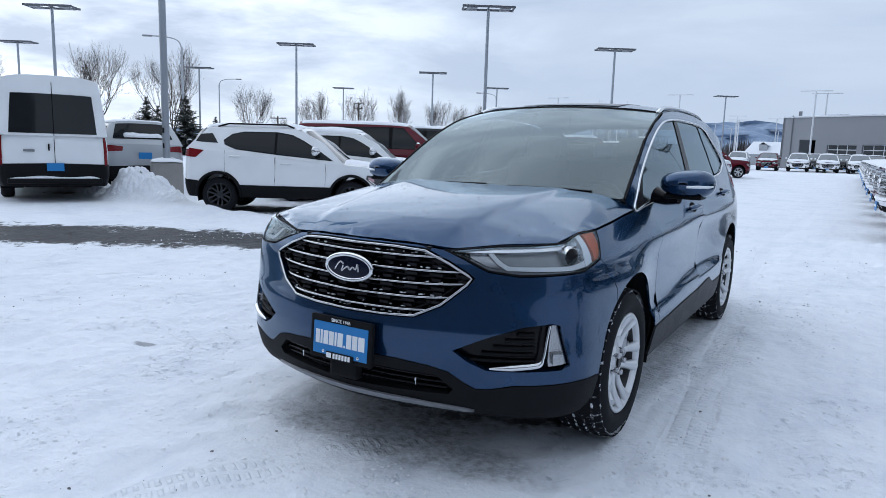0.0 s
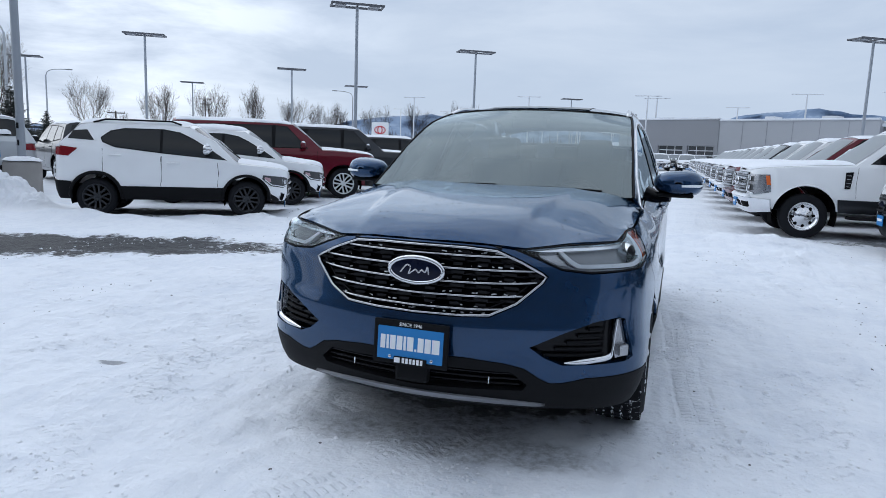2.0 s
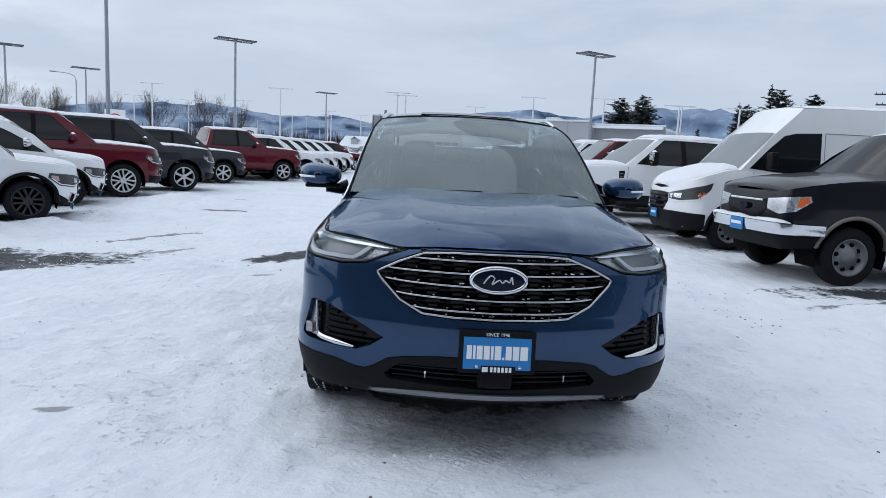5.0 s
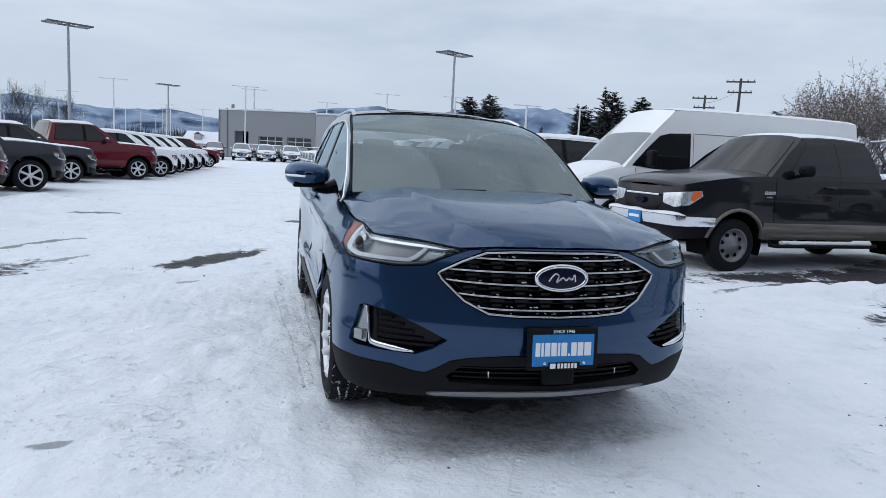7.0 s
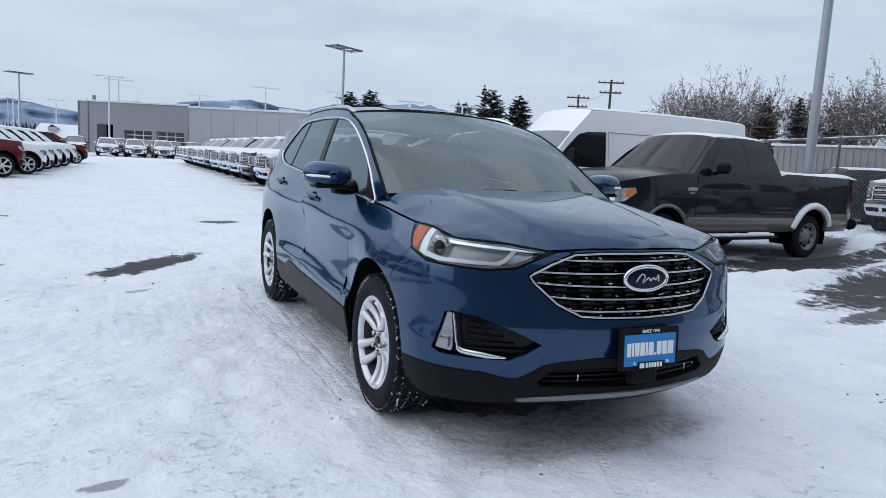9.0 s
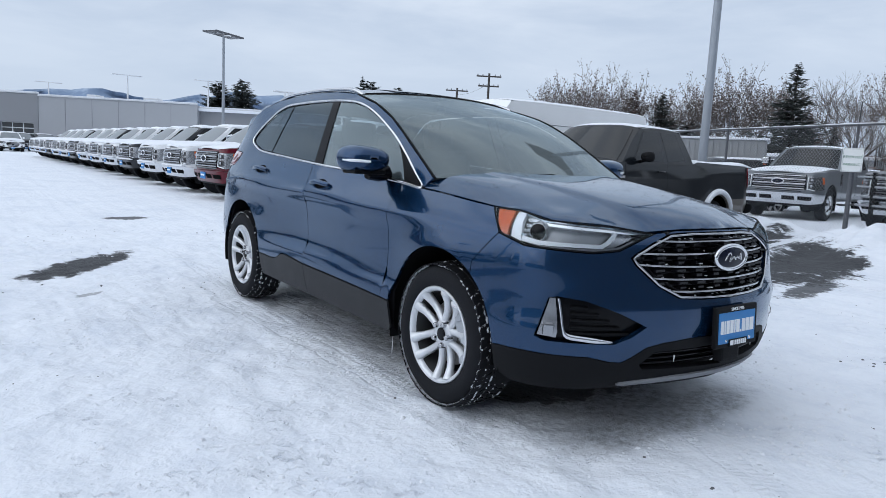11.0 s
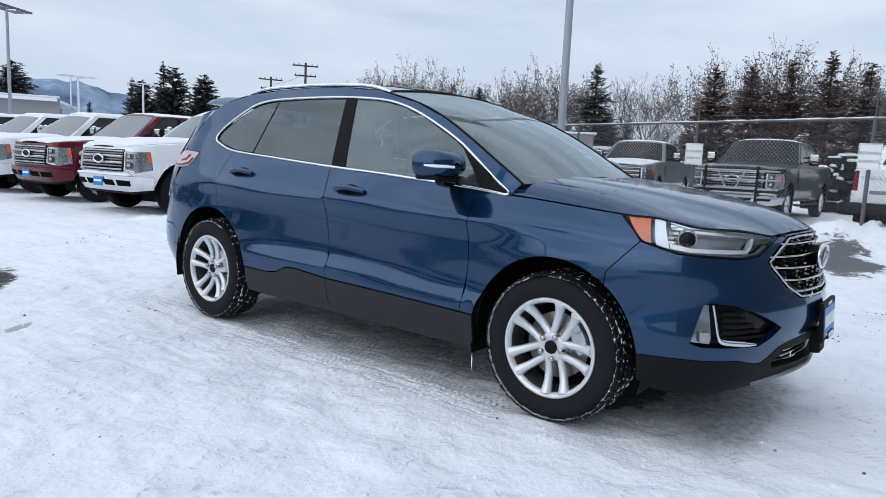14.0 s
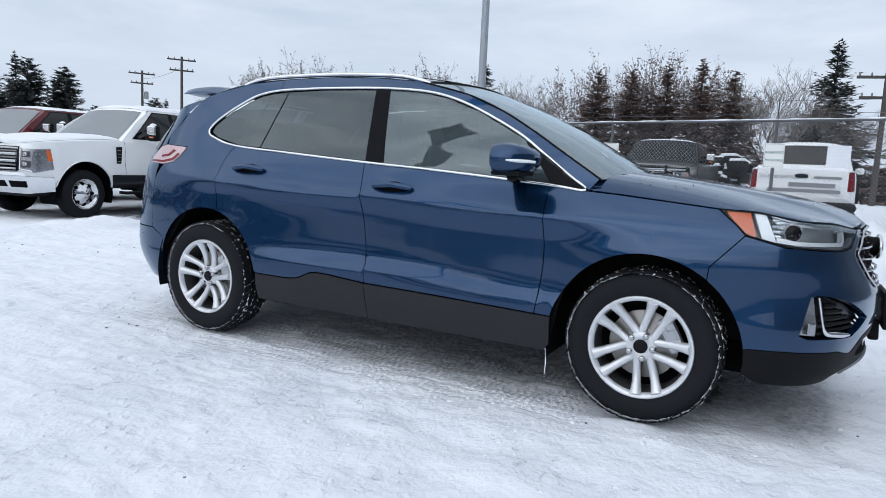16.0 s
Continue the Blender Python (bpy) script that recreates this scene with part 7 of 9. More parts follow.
    # tail lamps
    for sg in (1, -1):
        if c["bed"]:
            tl = S.Y([(L - 0.20, dm - 0.02), (L - 0.03, dm - 0.02), (L - 0.03, dm - 0.42), (L - 0.18, dm - 0.42)])
        elif face == "van":
            tl = S.Y([(L - 0.16, 1.34), (L - 0.09, 1.34), (L - 0.09, 0.74), (L - 0.16, 0.74)])
        else:
            tl = S.Y([(L - 0.45, dm - 0.06), (L - 0.10, dm - 0.02)]) + [(S.end - 0.5, dm - 0.06), (S.end - 0.52, dm - 0.17)] + S.Y([(L - 0.30, dm - 0.20)])
        part("tail_light", panel(list(reversed(tl)) if sg < 0 and False else ([(sg * s, z) for s, z in (tl if sg > 0 else reversed(tl))]), S.fn(0.012), 0.1, (), 0, 0.012), M_RED, car)
    # mirrors, step, bed, snow
    my = c["cab"][0] + 0.36 * (c["cab"][1] - c["cab"][0]) + (0.25 if face != "van" else 0.05)
    for sg in (1, -1):
        big = face in ("truck", "van")
        mg = box_geo((0.21, 0.13, 0.29), (0, 0, 0), 0.045) if big else mirror_geo(0.10, 0.14, 0.16)
        mr = part("door_mirror", mg, M_BLACK if big or spec == "old_pickup" else M_CHROME if chrome_mirror else colour, car)
        mr.matrix_basis = Matrix.Translation((sg * (hw + (0.19 if big else 0.10)), my, zb + (0.17 if big else 0.10))) @ Matrix.Diagonal((sg, 1, 1, 1))
        part("mirror_arm", tube([(-0.24 if big else -0.16, 0.03, -0.08), (-0.02, 0, -0.05)], 0.026, 6), M_BLACK, mr)
        if big:
            part("mirror_arm", tube([(-0.24, 0.03, 0.04), (-0.02, 0, 0.05)], 0.022, 6), M_BLACK, mr)
        if big and chrome_mirror:
            part("mirror_cap", box_geo((0.19, 0.05, 0.17), (0.005, -0.052, 0.045), 0.022), M_CHROME, mr, "chrome mirror cap")
            part("marker_lamp", box_geo((0.10, 0.012, 0.022), (0.02, -0.068, -0.075), 0.005), M_AMBER, mr)
        if snow[0] > 0.5:
            part("mirror_snow", patch(lambda u, v: Vector((0.085 * v * math.cos(6.2832 * u), -0.01 + 0.055 * v * math.sin(6.2832 * u), (0.135 if big else 0.066) + 0.045 * (1 - v * v))), 12, 4), M_SNOW, mr)
    if c["step"]:
        for sg in (1, -1):
            part("side_step", tube([(sg * (hw - 0.02), ar + 0.15, z0 - 0.07), (sg * (hw + 0.03), ar + 0.25, z0 - 0.08), (sg * (hw + 0.03), wb - ar - 0.55, z0 - 0.08), (sg * (hw - 0.02), wb - ar - 0.45, z0 - 0.07)], 0.05, 8, False, 0.6), M_BLACK, car)
    if face == "van":
        for sg in (1, -1):
            for y, za, zb_ in ((1.50, z0 + 0.3, 2.05), (2.80, z0 + 0.3, 2.05), (4.30, z0 + 0.5, 2.05)):
                lowp = [S.at(sg * S.sy(y), z, 0.003) for z in np.linspace(za, 1.30, 6)]
                upp = [Vector((sg * (cab_x(z) + 0.003), y, z)) for z in np.linspace(1.40, zb_, 6)]
                part("body_seam", tube(lowp + upp, 0.005, 4), M_GREY, car)
            part("body_seam", tube([Vector((sg * (cab_x(2.06) + 0.003), y, 2.06)) for y in np.linspace(1.5, L - 0.15, 8)], 0.007, 4), M_GREY, car)
        part("door_seam", tube([rear(0.5, v) + Vector((0, 0.010, 0)) for v in np.linspace(0, 0.9, 10)] , 0.006, 4), M_DARK, car)
        part("door_seam", tube([(0, L + 0.004, z) for z in (0.55, 0.9, 1.3)], 0.006, 4), M_DARK, car)
        part("rear_step", box_geo((1.7, 0.16, 0.10), (0, L + 0.03, z0 + 0.12), 0.03), M_BLACK, car)
        part("step_snow", snow_sheet(lambda u, v: Vector((-0.8 + 1.6 * u, L - 0.04 + 0.14 * v, z0 + 0.17)), 16, 4, 0.05, seed + 8), M_SNOW, car)
        part("door_handle", box_geo((0.03, 0.05, 0.14), (0.10, L + 0.01, 1.12), 0.01), M_BLACK, car)
    if spec == "old_pickup":
        for sg in (1, -1):
            part("step_snow", tube([(sg * (hw + 0.03), y, z0 - 0.035 + 0.012 * noise.noise((y * 3, sg, 0))) for y in np.linspace(ar + 0.3, wb - ar - 0.6, 14)], [0.035 + 0.015 * noise.noise((y * 4, 1, 0)) for y in range(14)], 6, False, 0.9), M_SNOW, car)
            bdg = part("fender_badge", box_geo((0.008, 0.20, 0.045), S.at(sg * S.sy(0.50), 1.12, 0.006), 0.003), M_BARCHROME, car)
            part("fender_badge", box_geo((0.008, 0.10, 0.022), S.at(sg * S.sy(0.50), 1.06, 0.006), 0.003), M_GREY, car)
            part("arch_snow", tube([S.at(sg * S.sy(y), z, 0.02) for y, z in arc(wb, az, ar + 0.06, 165, 20, 14)], 0.055, 8), M_SNOW, car)
    if rails:
        for sg in (1, -1):
            part("roof_rail", tube([(sg * (cab_x(zt) - 0.05), cy1 + 0.15, zr - 0.02), (sg * (cab_x(zt) - 0.05), cy1 + 0.3, zr + 0.035), (sg * (cab_x(zt) - 0.05), cy2 - 0.4, zr + 0.03), (sg * (cab_x(zt) - 0.05), cy2 - 0.2, zr - 0.03)], 0.018, 6), M_BLACK, car)
    if c["bed"]:
        rbz = z0 + 0.13
        rb = part("rear_bumper", tube([(-0.94 * hw, L - 0.10, rbz), (-0.86 * hw, L + 0.07, rbz), (-0.3, L + 0.10, rbz), (0.3, L + 0.10, rbz), (0.86 * hw, L + 0.07, rbz), (0.94 * hw, L - 0.10, rbz)], 0.11, 8, False, 0.95), M_BLACK, car, "black rear bumper")
        part("tailgate", panel([(-0.84 * hw, z0 + 0.30), (0.84 * hw, z0 + 0.30), (0.84 * hw, dm - 0.03), (-0.84 * hw, dm - 0.03)], lambda a, b: Vector((-a, L + 0.006 - 0.10 * (a / hw) ** 4, b)), 0.15, (), 0, 0.02), colour, car)
        part("tailgate_handle", box_geo((0.24, 0.03, 0.07), (0, L + 0.012, dm - 0.14), 0.015), M_BLACK, car)
        part("bed_cover", patch(lambda u, v: Vector(((u * 2 - 1) * (hw - 0.06), c["bed"] + (L - 0.06 - c["bed"]) * v, deck(3.5) - 0.03)), 4, 4), M_BLACK, car)
        if snow[0] > 0:
            part("snow_cover", snow_sheet(lambda u, v: Vector(((u * 2 - 1) * (hw - 0.05), c["bed"] + (L - 0.04 - c["bed"]) * v, deck(3.5) - 0.03)), 14, 20, 0.09, seed), M_SNOW, car, "settled snow")
    if snow[0] > 0:
        part("snow_cover", snow_sheet(lambda u, v: roof(0.03 + 0.94 * u, 0.02 + 0.96 * v), 18, 26, 0.055 * snow[0], seed), M_SNOW, car, "settled snow")
    if snow[1] > 0:
        part("snow_cover", snow_sheet(lambda u, v: hood(0.05 + 0.90 * u, 0.04 + 0.92 * v), 18, 16, 0.04 * snow[1], seed + 3), M_SNOW, car, "settled snow")
    # running gear
    ub = Geo().join(box_geo((hw * 1.1, L + fo - 0.5, 0.25), (0, (L - fo) / 2, z0 + 0.10), 0.03)).join(box_geo((hw * 1.9, wb - 2 * ar - 0.1, 0.2), (0, wb / 2, z0 + 0.14), 0.03)).join(box_geo((hw * 1.6, L - 0.5, 0.1), (0, (L + 0.2) / 2, max(z0 + 0.62, az + ar * 0.98)), 0.02))
    part("underbody", ub, M_DARK, car)
    for y0 in (0, wb):
        for sg in (1, -1):
            part("wheel_well", patch(lambda a, b: Vector((sg * (hw * 0.55 + (hw * 0.42) * b), y0 + (ar + 0.015) * math.cos(radians(-20 + 220 * a)), az + (ar + 0.015) * math.sin(radians(-20 + 220 * a)))), 14, 1, sg > 0), M_DARK, car)
            put_wheel(car, car_wheel(r, wheel), (sg * (hw - 0.16), y0, r), sg < 0, {"label": ""}, random.Random(seed + y0).uniform(0, 1))
    return car


def heading(deg):
    """Degrees clockwise from +y that a vehicle faces, as a turn of one whose nose is at -y."""
    return radians(180 - deg)


def parked(car, spec, wheel_at, side, az_deg):
    """Sets a vehicle so that its front wheel of that side (1 left, -1 right) stands at the place, nose towards the compass angle."""
    q = heading(az_deg)
    R = Matrix.Rotation(q, 4, "Z")
    off = R @ Vector((side * (SPECS[spec]["hw"] - 0.10), 0, 0))
    m = Matrix.Translation((wheel_at[0] - off.x, wheel_at[1] - off.y, 0)) @ R
    car.matrix_basis = m
    return m


def parked_matrix(spec, wheel_at, side, az_deg):
    R = Matrix.Rotation(heading(az_deg), 4, "Z")
    off = R @ Vector((side * (SPECS[spec]["hw"] - 0.10), 0, 0))
    return Matrix.Translation((wheel_at[0] - off.x, wheel_at[1] - off.y, 0)) @ R


def build_vehicles():
    # west row
    a_w = 57.0
    eco = make_vehicle("small_suv", "small_suv", M_WHITE, "white compact SUV with black cladding and snow on its roof", "car", "dark", M_BLACK, (0.6, 0.35, 0), False, rails=True, seed=11, chrome_mirror=True)
    parked(eco, "small_suv", (-6.49, 5.51), -1, a_w)
    eco["group"] = "cars of the west row"
    two = make_vehicle("small_suv", "small_suv", M_WHITE, "white compact SUV under settled snow", "car", "dark", M_BLACK, (1.0, 1.0, 0), True, seed=12, chrome_mirror=True)
    parked(two, "small_suv", (-7.3, 8.3), -1, a_w)
    big = make_vehicle("large_suv", "large_suv", M_REDPAINT, "dark red full-size SUV dusted with snow", "car", "twin", None, (0.9, 0.4, 0), True, seed=13)
    parked(big, "large_suv", (-7.3, 10.85), -1, a_w)
    grey = make_vehicle("large_suv", "large_suv", M_CHARCOAL, "charcoal full-size SUV dusted with snow", "car", "five", None, (0.8, 0.2, 0), True, seed=14)
    parked(grey, "large_suv", (-6.9, 13.8), -1, a_w)
    dark = make_vehicle("suv", "suv", M_CHARCOAL, "dark grey SUV with thin snow on the roof", "car", "five", M_BLACK, (0.6, 0.2, 0), True, seed=15)
    parked(dark, "suv", (-7.1, 18.3), -1, a_w)
    red = make_vehicle("pickup", "pickup", M_REDPAINT, "bright red crew-cab pickup with a snow-filled bed", "pickup truck", "five", None, (0.8, 0.1, 0), False, seed=16)
    parked(red, "pickup", (-5.75, 21.8), -1, a_w)
    whites = [("suv", (-5.34, 24.5)), ("suv", (-5.3, 27.1)), ("suv", (-5.2, 29.7))]
    ws = make_vehicle("suv", "suv", M_WHITE, "white SUV under settled snow", "car", "five", M_BLACK, (1.0, 1.0, 0), True, seed=17)
    parked(ws, "suv", whites[0][1], -1, a_w)
    for k, p in whites[1:]:
        copy_thing(ws, parked_matrix("suv", p, -1, a_w))
    for i in range(2):
        copy_thing(ws, parked_matrix("suv", (-5.05 + 0.15 * i, 32.3 + 2.7 * i), -1, a_w))
    dr = make_vehicle("suv", "suv", M_REDPAINT, "dark red SUV under settled snow", "car", "five", None, (1.0, 0.6, 0), True, seed=18, far=True)
    parked(dr, "suv", (-4.6, 40.0), -1, a_w)
    copy_thing(ws, parked_matrix("suv", (-6.2, 47.0), -1, a_w))
    # parked nose-in beyond the row
    pv = make_vehicle("passenger_van", "van", M_WHITE, "white passenger van with dark rear windows", "van", "dull", M_BLACK, (0.5, 0, 0), True, [[(1.54, 1.40), (1.54, 2.06), (3.2, 2.06), (3.2, 1.40)], [(3.3, 1.40), (3.3, 2.06), (5.1, 2.06), (5.2, 1.40)]], seed=20)
    place_rear(pv, "van", (-12.2, 3.0), -64)
    part("print_bar", box_geo((0.2, 0.01, 0.05), (0.45, SPECS["van"]["wb"] + SPECS["van"]["ro"] + 0.006, 1.05), 0.002), M_GREY, pv)
    sf = make_vehicle("suv", "suv", M_SILVER, "silver SUV with snow on its rear window", "car", "five", M_BLACK, (0.9, 0, 0), True, seed=21)
    place_rear(sf, "suv", (-13.5, 5.95), -66)
    part("window_snow", snow_sheet(lambda u, v: Vector((-0.45 + 0.9 * u, 3.73 - 0.12 * v, 1.36 + 0.10 * v)), 12, 4, 0.06, 3), M_SNOW, sf)
    bk = make_vehicle("suv", "suv", M_CHARCOAL, "black SUV with snow on its roof", "car", "five", None, (0.9, 0, 0), True, seed=22)
    place_rear(bk, "suv", (-14.6, 10.0), -60)
    copy_thing(bk, rear_matrix("suv", (-17.5, 14.4), -58))
    copy_thing(sf, rear_matrix("suv", (-16.2, 12.0), -58))
    # east row
    op = make_vehicle("old_pickup", "old_pickup", M_BLACKPAINT, "older black extended-cab pickup with tan lower trim", "pickup truck", "dull", M_TAN, (0.25, 0, 0), False, seed=30)
    parked(op, "old_pickup", (5.02, 2.85), 1, 266)
    tv = make_vehicle("cargo_van", "van", M_WHITE, "white high-roof cargo van with snow on the hood", "van", "dull", M_BLACK, (0.4, 0.9, 0), True, seed=31)
    place_front(tv, "van", (3.95, 6.95), 270)
    h0 = make_vehicle("heavy_pickup", "heavy_pickup", M_WHITE, "white heavy-duty crew-cab pickup with snow on the hood", "pickup truck", "steel", M_CHARCOAL, (0.9, 1.0, 1), True, seed=32, chrome_mirror=True)
    parked(h0, "heavy_pickup", (3.2, 8.75), 1, 266)
    h1 = make_vehicle("heavy_pickup", "heavy_pickup", M_REDPAINT, "dark red heavy-duty crew-cab pickup", "pickup truck", "steel", M_CHARCOAL, (0.3, 0.1, 0.1), True, seed=33, chrome_mirror=True, body_bumper=True)
    parked(h1, "heavy_pickup", (3.15, 11.8), 1, 266)
    h2 = make_vehicle("heavy_pickup", "heavy_pickup", M_CHARCOAL, "black heavy-duty crew-cab pickup under snow", "pickup truck", "steel", None, (1.0, 0.8, 1), True, seed=34, body_bumper=True)
    parked(h2, "heavy_pickup", (3.0, 20.85), 1, 266)
    step = 3.05
    a_h = 266.0
    for i, src in ((2, h0), (3, h0), (5, h0), (6, h0), (7, h0), (8, h2), (9, h0), (10, h0), (11, h2), (12, h0), (13, h0), (14, h0)):
        copy_thing(src, parked_matrix("heavy_pickup", (3.15 - 0.03 * i, 8.65 + step * i), 1, a_h))
    for o in (h0, h1, h2):
        o["group"] = "trucks of the east row"
    # the row that faces the lane's end
    ex = make_vehicle("suv", "suv", M_WHITE, "white SUV under settled snow, facing the lane", "car", "five", M_BLACK, (1.0, 0.8, 0), True, seed=40, far=True)
    ex.matrix_basis = Matrix.Translation((-3.5, 69, 0)) @ Matrix.Rotation(radians(3), 4, "Z")
    for x, y in ((-1.0, 69.2), (1.6, 69.4), (6.6, 70.2), (9.4, 70.8), (-9.0, 69), (-12, 69)):
        copy_thing(ex, Matrix.Translation((x, y, 0)) @ Matrix.Rotation(radians(3), 4, "Z"))
    rx = copy_thing(dr, Matrix.Translation((-6.2, 69, 0)) @ Matrix.Rotation(radians(3), 4, "Z"))
    for x in (-2.3, 0.3, 3.0, 5.0):
        copy_thing(bk, Matrix.Translation((x, 75, 0)) @ Matrix.Rotation(radians(3), 4, "Z"))
    # behind the fence
    g1 = make_vehicle("heavy_pickup", "heavy_pickup", M_GREYPAINT, "grey heavy-duty crew-cab pickup behind the fence", "pickup truck", "steel", None, (0.3, 0.3, 0.1), False, seed=50, chrome_mirror=True, plate=False)
    place_front(g1, "heavy_pickup", (14.5, 5.05), 262)
    g2 = make_vehicle("heavy_pickup", "heavy_pickup", M_BLACKPAINT, "black heavy-duty pickup with a tubular grille guard", "pickup truck", "steel", None, (0.1, 0, 0), False, seed=51, chrome_mirror=True, guard=True, plate=False)
    place_front(g2, "heavy_pickup", (12.3, 1.3), 271)
    sv = make_vehicle("pickup", "pickup", M_WHITE, "white service pickup with printed tailgate", "pickup truck", "five", None, (0.3, 0, 0), True, seed=52, plate=False)
    place_rear(sv, "pickup", (11.7, -2.05), 92.5)
    for o in (g1, g2, sv):
        o.matrix_basis = Matrix.Translation((0, 0, 0.15)) @ o.matrix_basis
    part("bed_board", box_geo((0.46, 0.04, 0.50), (-0.62, 3.35, 1.62), 0.015), M_SNOW, sv, "white snow-dusted board behind the cab")
    ds = make_vehicle("suv", "suv", M_CHARCOAL, "dark SUV parked behind the fence", "car", "five", None, (0.2, 0.1, 0), False, seed=53, far=True, plate=False)
    parked(ds, "suv", (15.6, 8.4), 1, 300)
    tg = thing("tailgate_print")
    tg.parent = sv
    L = SPECS["pickup"]["wb"] + SPECS["pickup"]["ro"]
    tg.location = (0, L + 0.02, 1.02)
    tg.rotation_euler = (0, 0, math.pi)
    t = part("lettering", letters("SALES & SERVICE", 0.10, M_GREY), None, tg)
    t.location = (-0.42, 0, 0.11)
    part("badge", patch(lambda u, v: Vector((0.12 * v * math.cos(6.2832 * u), -0.004, 0.05 * v * math.sin(6.2832 * u) + 0.14)), 16, 2), M_NAVY, tg)
    part("print_bar", box_geo((0.5, 0.004, 0.05), (0.48, 0, 0.12), 0.001), M_GREY, tg)
    part("print_bar", box_geo((0.85, 0.004, 0.085), (0.20, 0, -0.04), 0.001), M_GREY, tg)
    part("print_bar", box_geo((1.35, 0.004, 0.07), (0.05, 0, -0.16), 0.001), M_GREY, tg)


def place_front(car, spec, at, az_deg):
    R = Matrix.Rotation(heading(az_deg), 4, "Z")
    off = R @ Vector((0, -SPECS[spec]["fo"] - 0.06, 0))
    car.matrix_basis = Matrix.Translation((at[0] - off.x, at[1] - off.y, 0)) @ R


def rear_matrix(spec, at, az_deg):
    R = Matrix.Rotation(heading(az_deg), 4, "Z")
    off = R @ Vector((0, SPECS[spec]["wb"] + SPECS[spec]["ro"], 0))
    return Matrix.Translation((at[0] - off.x, at[1] - off.y, 0)) @ R


def place_rear(car, spec, at, az_deg):
    car.matrix_basis = rear_matrix(spec, at, az_deg)


# ---- poles, fence, buildings, trees, hills ----
M_BARK = material("bark", (0.062, 0.053, 0.048), 0.9, vary=0.35, scale=6)
M_TWIG = material("twigs", (0.055, 0.048, 0.046), 0.9, vary=0.35, scale=1.5)
M_BRUSH = material("far_brush", (0.105, 0.098, 0.105), 0.95, vary=0.35, scale=0.3)
# lightened for frost and for distance haze, which is put into the colour
M_TWIGPALE = material("frost_haze_twigs", (0.150, 0.132, 0.128), 0.9, vary=0.35, scale=1.5)
M_NEEDLE = material("spruce_needles", (0.070, 0.082, 0.078), 0.85, vary=0.5, scale=1.2, fine=12)
M_RUST = material("rusty_needles", (0.150, 0.104, 0.094), 0.85, vary=0.5, scale=1.2, fine=12)
M_LEAF = material("withered_leaves", (0.150, 0.122, 0.112), 0.85, vary=0.4, scale=1.5, fine=14)
M_WALL = material("grey_metal_siding", (0.36, 0.375, 0.40), 0.6, 0.1, vary=0.08, scale=0.4, fine=12)
# for the added walls out of view that darken the car's reflections
M_CLOSING = material("unseen_wall_panels", (0.15, 0.16, 0.175), 0.6, 0.1, vary=0.10, scale=0.4, fine=12)
M_WALL_DARK = material("dark_grey_siding", (0.24, 0.25, 0.27), 0.6, 0.1, vary=0.08, scale=0.4, fine=12)
M_PANE = material("garage_pane", (0.03, 0.035, 0.04), 0.1, vary=0.3)
M_WOOD = material("weathered_wood", (0.058, 0.052, 0.050), 0.85, vary=0.3, scale=5)
M_SIGN = material("sign_white", (0.78, 0.80, 0.80), 0.45, vary=0.05, scale=8)
M_GREENINK = material("green_print", (0.03, 0.16, 0.10), 0.5)
M_SIGNRED = material("sign_red", (0.55, 0.02, 0.03), 0.45)
M_WIRE = material("fence_wire", (0.19, 0.205, 0.23), 0.6, 0.2, vary=0.15)
M_FENCE = material("weathered_fence_tube", (0.11, 0.115, 0.13), 0.6, 0.2, vary=0.2, scale=3)
M_SHED = material("shed_metal", (0.30, 0.31, 0.32), 0.5, 0.4, vary=0.2, scale=2)


def upright(name, at, h, r, mat, label, category, group=""):
    t = thing(name, Matrix.Translation((at[0], at[1], 0)), label, category, group)
    part("pole", tube([(0, 0, -0.2), (0, 0, h * 0.5), (0, 0, h)], [r, r * 0.9, r * 0.75], 12), mat, t)
    return t


def lot_lamp(at, h=7.4, turn=0.0, snow=True):
    """A car-park lamp: square post on a base, with a wide flat rack of four heads."""
    t = upright("parking_lot_lamp", at, h - 0.06, 0.085, M_LAMPPOLE, "grey car-park lamp post with a wide flat head", "street lamp", "car-park lamps")
    t.rotation_euler = (0, 0, turn)
    part("base", lathe([(-0.1, 0.30), (0.55, 0.30), (0.60, 0.27), (0.60, 0.0)][::-1], 16, "z"), M_CONCRETE, t)
    for y in (-0.42, 0.42):
        part("rack_bar", box_geo((2.3, 0.08, 0.09), (0, y, h), 0.02), M_FENCE, t)
    for x in (-1.1, 0, 1.1):
        part("cross_bar", box_geo((0.08, 0.94, 0.07), (x, 0, h), 0.02), M_FENCE, t)
    for x in (-0.72, 0.72):
        part("lamp_head", box_geo((0.46, 0.30, 0.09), (x, 0.24, h - 0.02), 0.02), M_GREY, t)
        part("lamp_head", box_geo((0.46, 0.30, 0.09), (x, -0.24, h - 0.02), 0.02), M_GREY, t)
    if snow:
        for y in (-0.42, 0.42):
            part("snow_cover", snow_sheet(lambda u, v: Vector((-1.15 + 2.3 * u, y - 0.04 + 0.08 * v, h + 0.045)), 12, 3, 0.025, 2), M_SNOW, t)
    return t


